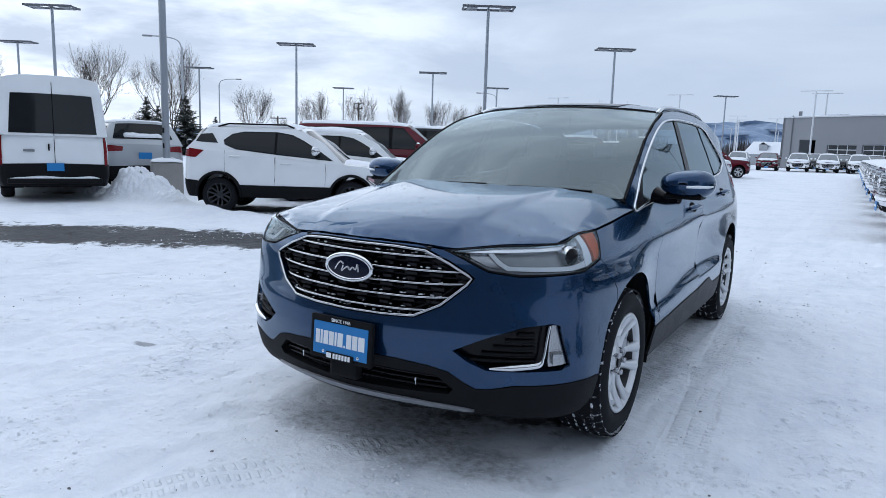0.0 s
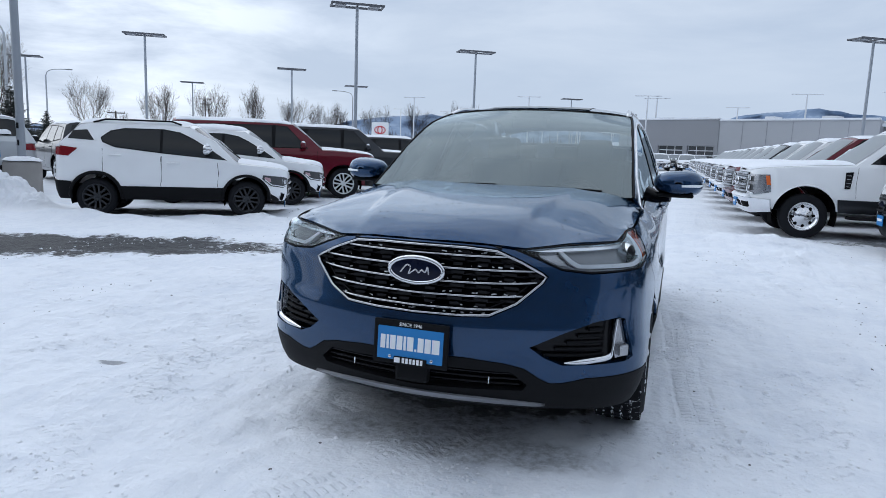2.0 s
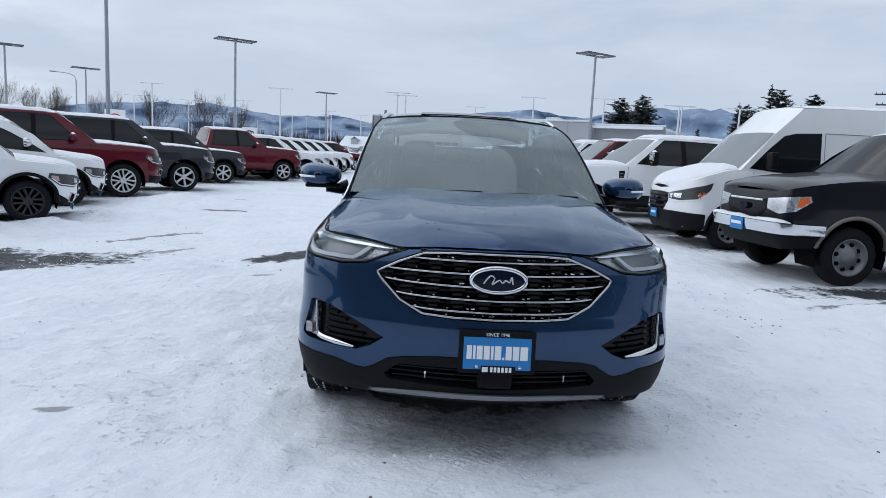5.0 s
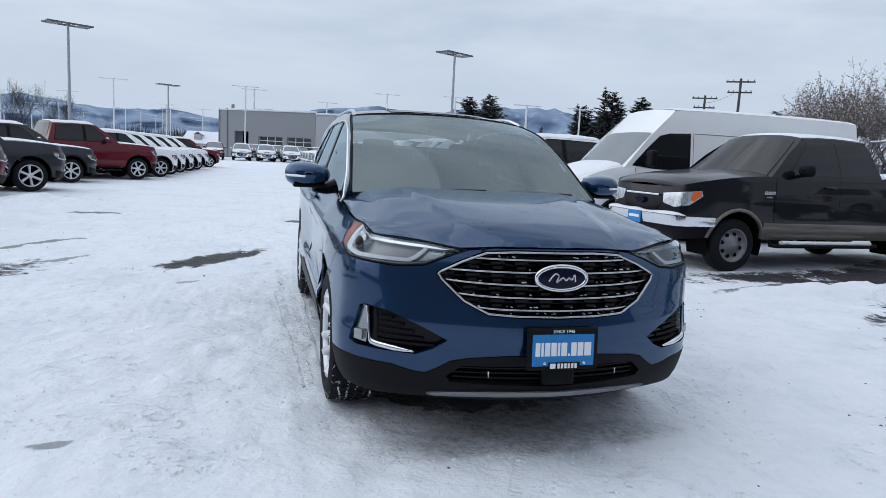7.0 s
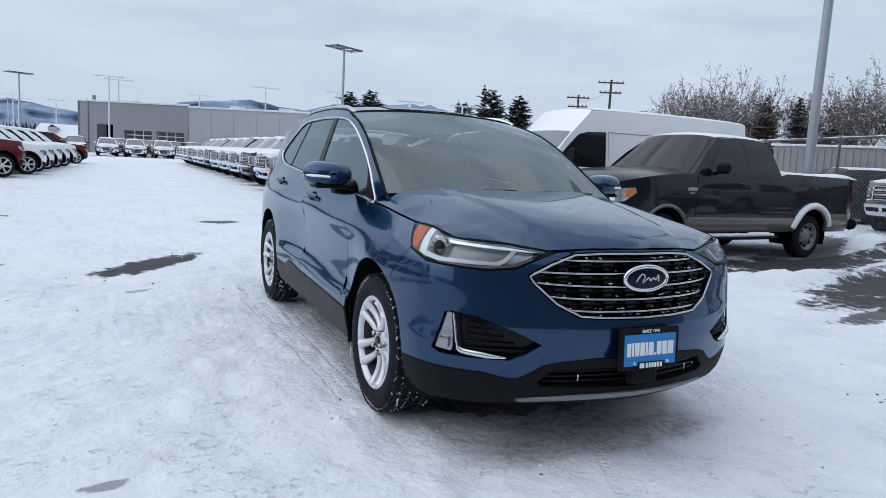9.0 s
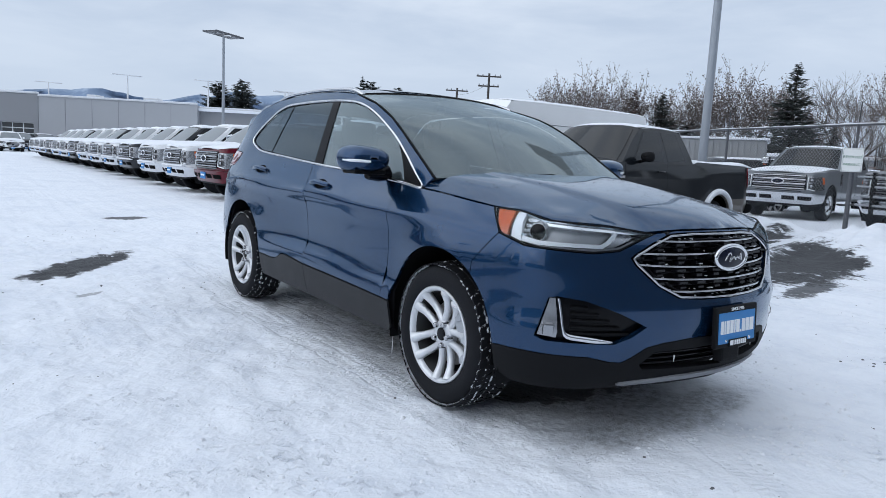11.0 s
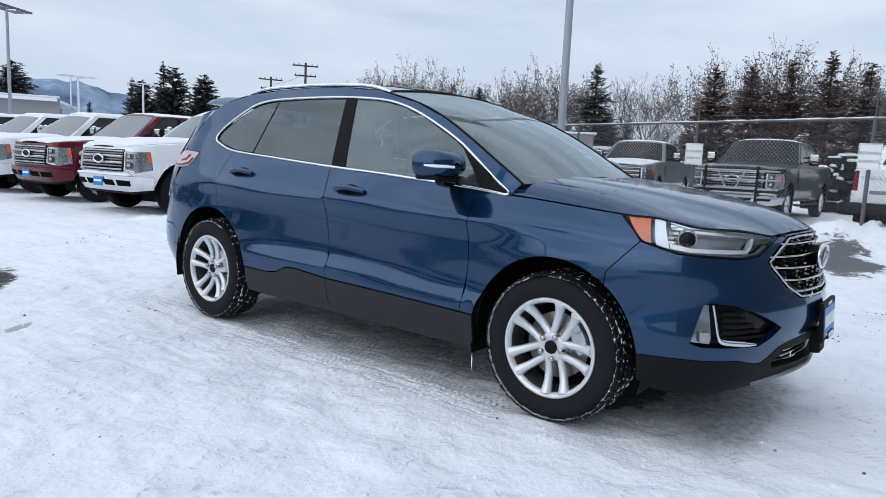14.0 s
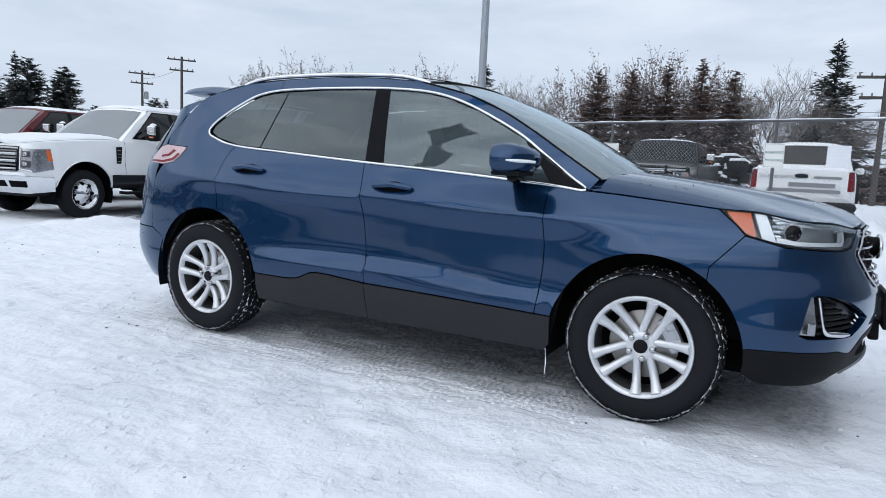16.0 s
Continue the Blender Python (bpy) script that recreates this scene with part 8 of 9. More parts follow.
def white_lamp(at, h=9.0, heads=2):
    """A slim white post with one flat head or two arms."""
    t = upright("white_lamp_post", at, h, 0.11, M_WHITEPOLE, "slim white lamp post with two short arms", "street lamp", "white lamp posts")
    part("arm", tube([(-1.2, 0, h - 0.02), (0, 0, h + 0.02), (1.2, 0, h - 0.02)], 0.05, 6), M_WHITEPOLE, t)
    for x in (-1.25, 1.25):
        part("lamp_head", box_geo((0.75, 0.38, 0.10), (x, 0, h), 0.03), M_WHITEPOLE, t)
    return t


def cobra_lamp(at, h, turn):
    t = upright("street_lamp", at, h - 0.8, 0.11, M_BARE, "galvanised street lamp with a curved arm", "street lamp")
    t.rotation_euler = (0, 0, turn)
    part("arm", tube(spline([(0, 0, h - 0.9), (0.25, 0, h - 0.35), (1.0, 0, h - 0.08), (2.4, 0, h)], 4), 0.055, 6), M_BARE, t)
    part("lamp_head", box_geo((0.75, 0.26, 0.14), (2.7, 0, h - 0.01), 0.05), M_GREY, t)
    return t


def utility_pole(at, h, turn, boxes=False):
    t = upright("utility_pole", at, h, 0.15, M_WOOD, "weathered wooden utility pole with cross-arms", "utility pole")
    t.rotation_euler = (0, 0, turn)
    for z, w in ((h - 0.3, 2.6), (h - 1.3, 2.2)):
        arm = part("cross_arm", box_geo((w, 0.12, 0.14), (0, 0.14, z), 0.02), M_WOOD, t)
        for x in (-0.45, -0.25, 0.25, 0.45):
            part("insulator", lathe([(0, 0.04), (0.10, 0.06), (0.16, 0.03), (0.2, 0)][::-1], 8, "z"), M_GREY, arm).location = (x * w, 0.14, z + 0.06)
    if boxes:
        part("transformer", lathe([(0, 0.22), (0.7, 0.22), (0.78, 0.1), (0.78, 0)][::-1], 14, "z"), M_GREY, t).location = (0.4, 0, h - 2.9)
    return t


def cable(a, b, sag, r=0.012):
    a, b = Vector(a), Vector(b)
    ob = part("cable", tube([a.lerp(b, t) - Vector((0, 0, 4 * sag * t * (1 - t))) for t in np.linspace(0, 1, 13)], r, 4), M_BLACK, None)
    return tagged(ob, "thin black overhead cable between poles", "cable")


def bare_tree(seed, h, vase=True, leafy=0, deep=6, thin=0.005, bark=None):
    """A leafless tree: tapered trunk, limbs and many fine twigs, some with withered leaves and snow."""
    rnd = random.Random(seed)
    wood, twigs, leaves, flakes = Geo(), Geo(), Geo(), Geo()

    def leaf(p, s, g):
        a = Vector((rnd.uniform(-1, 1), rnd.uniform(-1, 1), rnd.uniform(-0.6, 0.6))).normalized()
        b = a.cross(Vector((rnd.uniform(-1, 1), rnd.uniform(-1, 1), rnd.uniform(-1, 1)))).normalized()
        n = a.cross(b)
        g.add([p - a * s, p + b * s * 0.6, p + a * s, p - b * s * 0.6], [n] * 4, [(3, 2, 1, 0)])

    def grow(p, d, length, r, depth):
        pts, q, dd = [p], p, d
        for i in range(3):
            dd = (dd + Vector((rnd.uniform(-1, 1), rnd.uniform(-1, 1), rnd.uniform(-0.5, 0.9))) * (0.10 + 0.05 * depth)).normalized()
            q = q + dd * (length / 3)
            pts.append(q)
        rr = [r, r * 0.85, r * 0.7, r * 0.55]
        (wood if depth < 2 else twigs).join(tube(pts, [max(thin, k) for k in rr], 6 if depth < 2 else 3))
        if depth >= 4:
            for k in range(leafy):
                leaf(pts[rnd.choice((1, 2, 3))] + Vector((rnd.uniform(-0.15, 0.15), rnd.uniform(-0.15, 0.15), rnd.uniform(-0.12, 0.1))), rnd.uniform(0.045, 0.10), leaves if rnd.random() < 0.75 else flakes)
        if depth >= deep or length < 0.22:
            return
        n = 4 if depth < 3 else 3
        for i in range(n):
            at_ = pts[3] if i < 2 else pts[rnd.choice((1, 2))]
            side = Vector((rnd.uniform(-1, 1), rnd.uniform(-1, 1), rnd.uniform(-0.15, 0.5)))
            k = 0.58 if vase else 0.78
            nd = (dd + side * k + Vector((0, 0, 0.14 if vase else 0.04))).normalized()
            grow(at_, nd, length * rnd.uniform(0.62, 0.82), r * (0.62 if i < 2 else 0.48), depth + 1)
    tr = h * (0.16 if vase else 0.24)
    top = Vector((0.1, 0, tr))
    wood.join(tube([(0, 0, -0.3), (0.03, 0.02, tr * 0.5), top], [h * 0.020, h * 0.016, h * 0.014], 8))
    for i in range(5):
        q = 2 * math.pi * (i + rnd.random() * 0.6) / 5
        grow(top, Vector((math.cos(q) * 0.55, math.sin(q) * 0.55, 1)).normalized() if vase else Vector((math.cos(q) * 0.8, math.sin(q) * 0.8, 0.8)).normalized(), h * rnd.uniform(0.24, 0.31), h * 0.010, 1)
    t = thing("tree", None, "bare deciduous tree with fine twigs" if not leafy else "deciduous tree with withered brown leaves and snow", "tree")
    part("trunk", wood, M_BARK, t)
    part("crown", twigs, bark or M_TWIG, t)
    if leafy:
        tagged(part("leaves", leaves, M_LEAF, t), kind="stuff")
        tagged(part("twig_snow", flakes, M_SNOW, t), kind="stuff")
    return t


def conifer(seed, h, w, needles, round_top=False, snowy=0.06, label="dark green spruce with a little snow"):
    """A spruce or pine: trunk, and whorls of drooping boughs clad in small sprays of needles."""
    rnd = random.Random(seed)
    crown, white = Geo(), Geo()
    tiers = 38
    for i in range(tiers):
        f = i / tiers
        z = h * (0.07 + 0.91 * f)
        if round_top:
            rad = w * (math.sin(math.pi * min(1, 0.18 + 0.80 * f)) ** 0.8) * rnd.uniform(0.65, 1.1)
        else:
            rad = w * (1 - f) ** 1.05 * rnd.uniform(0.62, 1.15) + 0.03
        for k in range(14 if f < 0.7 else 8 if f < 0.9 else 5):
            q = rnd.uniform(0, 2 * math.pi)
            z = h * (0.07 + 0.91 * f) + rnd.uniform(-0.9, 0.9) * h / tiers
            L = rad * rnd.uniform(0.5, 1.2)
            d = Vector((math.cos(q), math.sin(q), rnd.uniform(-0.42, 0.05) + (0.45 * f if not round_top else 0.25)))
            side = Vector((-math.sin(q), math.cos(q), 0))
            n = max(3, int(L / 0.17))
            for j in range(n):
                t = (j + 0.6) / n
                c = Vector((0, 0, z)) + d * (L * t) + Vector((0, 0, 0.10 * L * t * t))
                for m in (0, 1, 2):
                    s = (0.36 + 0.24 * rnd.random()) * (0.55 + 0.45 * h / 10) * (1 - 0.45 * f * (not round_top))
                    a = (d + side * rnd.uniform(-0.9, 0.9) + Vector((0, 0, rnd.uniform(-0.4, 0.2)))).normalized()
                    b = a.cross(Vector((rnd.uniform(-0.5, 0.5), rnd.uniform(-0.5, 0.5), 1))).normalized()
                    n_ = b.cross(a).normalized()
                    o = c + Vector((rnd.uniform(-0.1, 0.1), rnd.uniform(-0.1, 0.1), rnd.uniform(-0.08, 0.08)))
                    g = white if rnd.random() < snowy else crown
                    if g is white:
                        s *= 0.6
                        o += Vector((0, 0, 0.06))
                    g.add([o - b * s * 0.24, o + a * s * 0.55 - b * s * 0.15, o + a * s, o + a * s * 0.55 + b * s * 0.15, o + b * s * 0.24], [n_] * 5, [(4, 3, 2, 1, 0)])
    t = thing("conifer", None, label, "tree")
    part("trunk", tube([(0, 0, -0.3), (0, 0, h * 0.5), (0, 0, h * 0.97)], [h * 0.022, h * 0.013, 0.02], 7), M_BARK, t)
    part("crown", crown, needles, t)
    if white.v:
        tagged(part("bough_snow", white, M_SNOW, t), kind="stuff")
    return t


def polar(eye, az, d):
    return (eye[0] + d * math.sin(radians(az)), eye[1] + d * math.cos(radians(az)))


def stand(tree, h, places, seed, slim=1.0):
    """Sets copies of a tree of height h at places of (x, y, height), drawn in by slim."""
    rnd = random.Random(seed)
    first = True
    for x, y, k in places:
        m = Matrix.Translation((x, y, 0)) @ Matrix.Rotation(rnd.uniform(0, 6.28), 4, "Z") @ Matrix.Diagonal((slim * k / h * rnd.uniform(0.9, 1.1), slim * k / h * rnd.uniform(0.9, 1.1), k / h, 1))
        if first:
            tree.matrix_basis = m
            first = False
        else:
            made = copy_thing(tree, Matrix.Identity(4))
            made.matrix_basis = m


def build_trees():
    e0, e1 = (1.8, -4.6), (-3.6, -3.1)
    stand(bare_tree(1, 10, False), 10, [(*polar(e0, a, d), k) for a, d, k in ((-58.8, 70, 9.4), (-47.3, 85, 7.6), (-38.6, 90, 7.9), (-32.5, 100, 7.8), (-66.0, 66, 8.0), (-25.5, 110, 7.6))], 1, 0.66)
    stand(bare_tree(2, 10), 10, [(*polar(e0, a, d), k) for a, d, k in ((-53.4, 72, 9.6), (-42.4, 90, 7.6), (-35.4, 95, 8.4), (-28.6, 104, 7.2), (-22.0, 115, 8.2))], 2, 0.72)
    stand(bare_tree(3, 10, False), 10, [(*polar(e0, a, d), k) for a, d, k in ((-30.2, 96, 7.0), (-18.5, 120, 9.5), (-16.0, 118, 8.0), (-45.0, 92, 4.5), (-56.0, 95, 4.5))], 3, 0.7)
    stand(conifer(4, 6, 2.6, M_NEEDLE, False, 0.05), 6, [(*polar(e0, a, d), k) for a, d, k in ((-55.2, 60, 4.6), (-54.4, 62, 4.0), (-52.4, 60, 4.9), (-50.2, 66, 3.4), (-46.8, 80, 3.4), (-45.9, 80, 3.0), (-61.0, 60, 3.6))], 4)
    # behind the building and the lots beyond
    stand(conifer(5, 12, 2.9, M_NEEDLE, True, 0.04, "tall dark pine with a rounded crown"), 12, [(*polar((-1.3, -5.1), a, d), k) for a, d, k in ((16.7, 125, 13.0), (18.5, 122, 13.2), (26.3, 95, 9.6), (28.4, 92, 11.3), (30.7, 94, 10.9), (36.6, 90, 7.8), (40.6, 84, 8.6), (43.6, 84, 7.6), (33.0, 110, 7.5))], 5)
    stand(conifer(6, 10, 2.4, M_NEEDLE, False, 0.05), 10, [(*polar(e1, a, d), k) for a, d, k in ((27.4, 97, 10.0), (29.6, 96, 12.2), (32.0, 97, 9.3), (39.3, 86, 7.4), (42.2, 86, 7.9), (24.5, 100, 6.8), (22.6, 104, 6.0), (10.5, 140, 7.5))], 6)
    # the belt behind the fence
    stand(bare_tree(7, 9, False, 5, 5, 0.008, M_TWIGPALE), 9, [(*polar(e1, a, d), k) for a, d, k in ((46.2, 60, 8.6), (47.4, 62, 9.8), (49.8, 58, 9.0), (51.0, 60, 9.2), (53.6, 62, 9.0), (58.8, 58, 9.6), (62.0, 60, 9.2), (76.4, 44, 8.6), (72.4, 48, 8.8), (44.8, 66, 7.6))], 7, 0.8)
    stand(bare_tree(8, 9, False, 5, 5, 0.008, M_TWIGPALE), 9, [(*polar(e1, a, d), k) for a, d, k in ((49.2, 66, 8.4), (56.2, 60, 8.2), (60.6, 57, 9.3), (79.0, 46, 9.3), (82.2, 48, 8.4), (65.8, 60, 6.6))], 8, 0.8)
    stand(bare_tree(9, 9, False, 0, 6, 0.006, M_TWIGPALE), 9, [(*polar(e1, a, d), k) for a, d, k in ((68.3, 54, 8.3), (86.0, 42, 7.2), (88.0, 60, 6.0), (70.6, 60, 5.5), (90.5, 55, 7.0))], 9)
    stand(conifer(10, 9, 3.3, M_NEEDLE, False, 0.10, "dark spruce with snow on its boughs"), 9, [(*polar(e1, a, d), k) for a, d, k in ((64.1, 52, 9.0), (90.6, 60, 12.2), (89.2, 44, 5.6), (66.8, 56, 5.2), (54.6, 58, 7.6), (56.8, 60, 7.4))], 10)
    stand(conifer(11, 9, 3.3, M_RUST, False, 0.09, "rust-brown conifer with snow on its boughs"), 9, [(*polar(e1, a, d), k) for a, d, k in ((73.0, 42, 7.4), (75.6, 41, 7.3), (78.4, 41, 7.5), (80.9, 40, 7.8), (83.4, 42, 7.4), (52.4, 58, 7.6), (58.0, 62, 6.6), (65.3, 54, 5.8), (77.0, 43, 6.4), (95.5, 44, 6.5), (71.5, 48, 5.0))], 11)
    # brush along the horizon
    rnd = random.Random(12)
    g = Geo()
    for i in range(15000):
        az = rnd.uniform(-75, -4)
        d = rnd.uniform(150, 230)
        x, y = polar(e0, az, d)
        k = rnd.uniform(1.2, 4.6) * (1.2 if az > -26 else 0.7) * (1 + 0.4 * noise.noise((az * 0.8, 1, 0)))
        s = rnd.uniform(0.05, 0.22)
        a = rnd.uniform(0, 3.14)
        c, q = math.cos(a) * s, math.sin(a) * s
        g.add([(x - c, y - q, 0), (x + c, y + q, 0), (x + c * 0.5, y + q * 0.5, k * 0.7), (x + rnd.uniform(-0.3, 0.3), y, k), (x - c * 0.6, y - q * 0.6, k * 0.6)], [(0.3, -1, 0.4)] * 5, [(0, 1, 2, 3, 4)])
    for i in range(7000):
        az = rnd.uniform(44, 100)
        d = rnd.uniform(46, 75)
        x, y = polar(e1, az, d)
        k = rnd.uniform(0.8, 2.4) * (1 + 1.1 * max(0, noise.noise((az * 0.35, 0, 0)) + 0.3) * (az < 84))
        s = rnd.uniform(0.02, 0.10)
        a = rnd.uniform(0, 3.14)
        c, q = math.cos(a) * s, math.sin(a) * s
        g.add([(x - c, y - q, 0), (x + c, y + q, 0), (x + c * 0.5, y + q * 0.5, k * 0.7), (x + rnd.uniform(-0.3, 0.3), y, k), (x - c * 0.6, y - q * 0.6, k * 0.6)], [(-1, 0, 0.2)] * 5, [(0, 1, 2, 3, 4)])
    ob = part("brush", g, M_BRUSH, None)
    tagged(ob, "leafless brush and far woods along the lot", "bushes", kind="stuff")


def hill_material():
    # distance haze is put into the blue base and the dimmed snow colour
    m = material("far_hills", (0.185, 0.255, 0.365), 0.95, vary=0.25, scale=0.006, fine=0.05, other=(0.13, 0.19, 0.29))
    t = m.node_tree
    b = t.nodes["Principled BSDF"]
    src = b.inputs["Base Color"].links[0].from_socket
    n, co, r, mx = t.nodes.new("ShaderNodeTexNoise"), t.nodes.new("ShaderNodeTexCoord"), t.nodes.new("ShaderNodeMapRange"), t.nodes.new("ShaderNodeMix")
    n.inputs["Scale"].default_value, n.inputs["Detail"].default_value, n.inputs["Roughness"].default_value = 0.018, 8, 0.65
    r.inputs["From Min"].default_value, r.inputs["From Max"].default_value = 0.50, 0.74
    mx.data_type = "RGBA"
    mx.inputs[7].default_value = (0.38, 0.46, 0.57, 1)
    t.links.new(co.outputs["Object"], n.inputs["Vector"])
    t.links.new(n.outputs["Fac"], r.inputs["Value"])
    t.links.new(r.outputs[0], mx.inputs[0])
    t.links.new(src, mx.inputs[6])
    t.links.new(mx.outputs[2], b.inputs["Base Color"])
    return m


def build_hills():
    ridge = hermite([(-80, 0.5), (-60, 0.8), (-40, 1.0), (-30, 1.6), (-24, 2.7), (-16, 3.0), (-11, 2.5), (-7, 2.75), (-3, 2.2), (0, 2.3), (2.5, 3.1), (5, 3.6), (9, 4.0), (13, 3.6), (17, 4.3), (22, 4.6), (27, 3.8), (31, 3.0), (36, 2.2), (45, 1.2), (60, 0.6), (100, 0.3)])
    R = 2600.0

    def f(u, v):
        az = -80 + 180 * u
        h = R * math.tan(radians(ridge(az))) + 1.4
        h *= 1 + 0.06 * noise.noise((az * 0.9, 0, 0)) + 0.03 * noise.noise((az * 4, 3, 0))
        d = R + 500 * (v - 1) + 130 * noise.noise((az * 0.5, v * 4, 1))
        z = -5 + h * v ** 1.1 * (1 + 0.10 * (1 - v) * noise.noise((az * 1.2, v * 3, 7)))
        return Vector((d * math.sin(radians(az)), d * math.cos(radians(az)), z))
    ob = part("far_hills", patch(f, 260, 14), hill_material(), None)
    tagged(ob, "hills with snow patches on the horizon, blue haze painted into their colour", "hills", kind="structure")


def build_dealership():
    """The long grey building at the end of the lane."""
    A, B = Vector((-7.1, 89.7, 0)), Vector((26.6, 70.45, 0))
    u = (B - A).normalized()
    q = math.atan2(u.y, u.x)
    t = thing("dealership_building", Matrix.Translation(A) @ Matrix.Rotation(q, 4, "Z"), "long grey metal-sided dealership building with glazed garage doors", "building")

    def wall(x0, x1, h, mat, holes, y=0.0):
        pts = [(x0, -0.3), (x1, -0.3), (x1, h), (x0, h)]
        g = panel(pts, lambda a, b: Vector((a, y, b)), 2.5, holes, 0, 0.4)
        return part("wall", g, mat, t)
    bay = [(2.4, -0.2), (4.45, -0.2), (4.45, 3.5), (2.4, 3.5)]
    g1 = [(5.9, -0.2), (9.35, -0.2), (9.35, 2.9), (5.9, 2.9)]
    g2 = [(9.95, -0.2), (13.4, -0.2), (13.4, 2.95), (9.95, 2.95)]
    wall(0, 13.9, 6.15, M_WALL_DARK, [bay, g1, g2])
    wall(13.9, 30.7, 5.95, M_WALL, [], 0.06)
    wall(30.7, 39.0, 5.65, M_WALL_DARK, [], 1.2)
    part("side_wall", box_geo((0.3, 18, 6.15), (0.15, 9.0, 3.07), 0.02), M_WALL, t)
    part("side_wall", box_geo((0.3, 1.4, 5.9), (30.6, 0.75, 2.95), 0.02), M_WALL, t)
    part("roof", box_geo((38.8, 18, 0.3), (19.4, 9.6, 5.45), 0.02), M_SNOW, t)
    for x0, x1, h, y in ((0, 13.9, 6.15, 0), (13.9, 30.7, 5.95, 0.06), (30.7, 39.0, 5.65, 1.2)):
        part("parapet_cap", box_geo((x1 - x0, 0.5, 0.12), ((x0 + x1) / 2, y + 0.1, h + 0.04), 0.02), M_WHITEPOLE, t)
        part("snow_cap", box_geo((x1 - x0, 0.44, 0.10), ((x0 + x1) / 2, y + 0.12, h + 0.15), 0.04), M_SNOW, t)
    for x in np.arange(16.7, 30.5, 2.8):
        part("wall_seam", box_geo((0.04, 0.03, 5.8), (x, 0.045, 2.9), 0.005), M_WALL_DARK, t)
    part("bay_recess", box_geo((2.05, 0.3, 3.7), (3.42, 2.2, 1.65), 0.01), M_DARK, t)
    for x0 in (5.9, 9.95):
        d = part("garage_door", box_geo((3.45, 0.08, 3.1), (x0 + 1.725, 0.30, 1.4), 0.01), M_WHITEPOLE, t, "glazed sectional garage door")
        for i in range(3):
            for j in range(5):
                part("pane", box_geo((1.02, 0.03, 0.48), (x0 + 0.60 + 1.12 * i, 0.25, 0.35 + 0.58 * j), 0.008), M_PANE, d)
    for x, w in ((4.2, 2.6), (9.0, 3.0), (18.0, 1.2), (24.5, 1.6)):
        part("roof_unit", box_geo((w, 2.0, 0.9), (x, 5.0, 6.2), 0.05), M_WHITEPOLE if x != 4.2 else M_GREY, t)
    part("downpipe", box_geo((0.12, 0.12, 6.4), (1.3, -0.08, 3.2), 0.02), M_GREY, t)
    part("chimney_pipe", box_geo((0.3, 0.3, 1.1), (1.5, 1.0, 6.4), 0.03), M_GREY, t)
    # house with a snowy roof
    hse = thing("house", Matrix.Translation((*polar((-1.29, -5.13), -4.6, 118), 0)) @ Matrix.Rotation(radians(-8), 4, "Z") @ Matrix.Scale(0.66, 4), "small house with a snow-covered roof and dormer", "house")
    part("wall", box_geo((9, 7, 2.6), (0, 0, 1.3), 0.05), M_WALL, hse)
    part("roof", patch(lambda a, b: Vector((-5 + 10 * a + 1.2 * b * (1 - 2 * a), -4 + 4 * b, 2.5 + 3.0 * b)), 2, 2).join(patch(lambda a, b: Vector((-5 + 10 * a + 1.2 * b * (1 - 2 * a), 4 - 4 * b, 2.5 + 3.0 * b)), 2, 2, True)), M_SNOW, hse)
    part("dormer", box_geo((1.7, 2.2, 1.4), (-0.8, -1.8, 4.1), 0.03), M_WALL, hse)
    part("dormer_roof", patch(lambda a, b: Vector((-0.8 + (a * 2 - 1) * 1.15, -3.0 + 2.6 * b, 5.3 - 0.7 * abs(a * 2 - 1))), 4, 1), M_SNOW, hse)


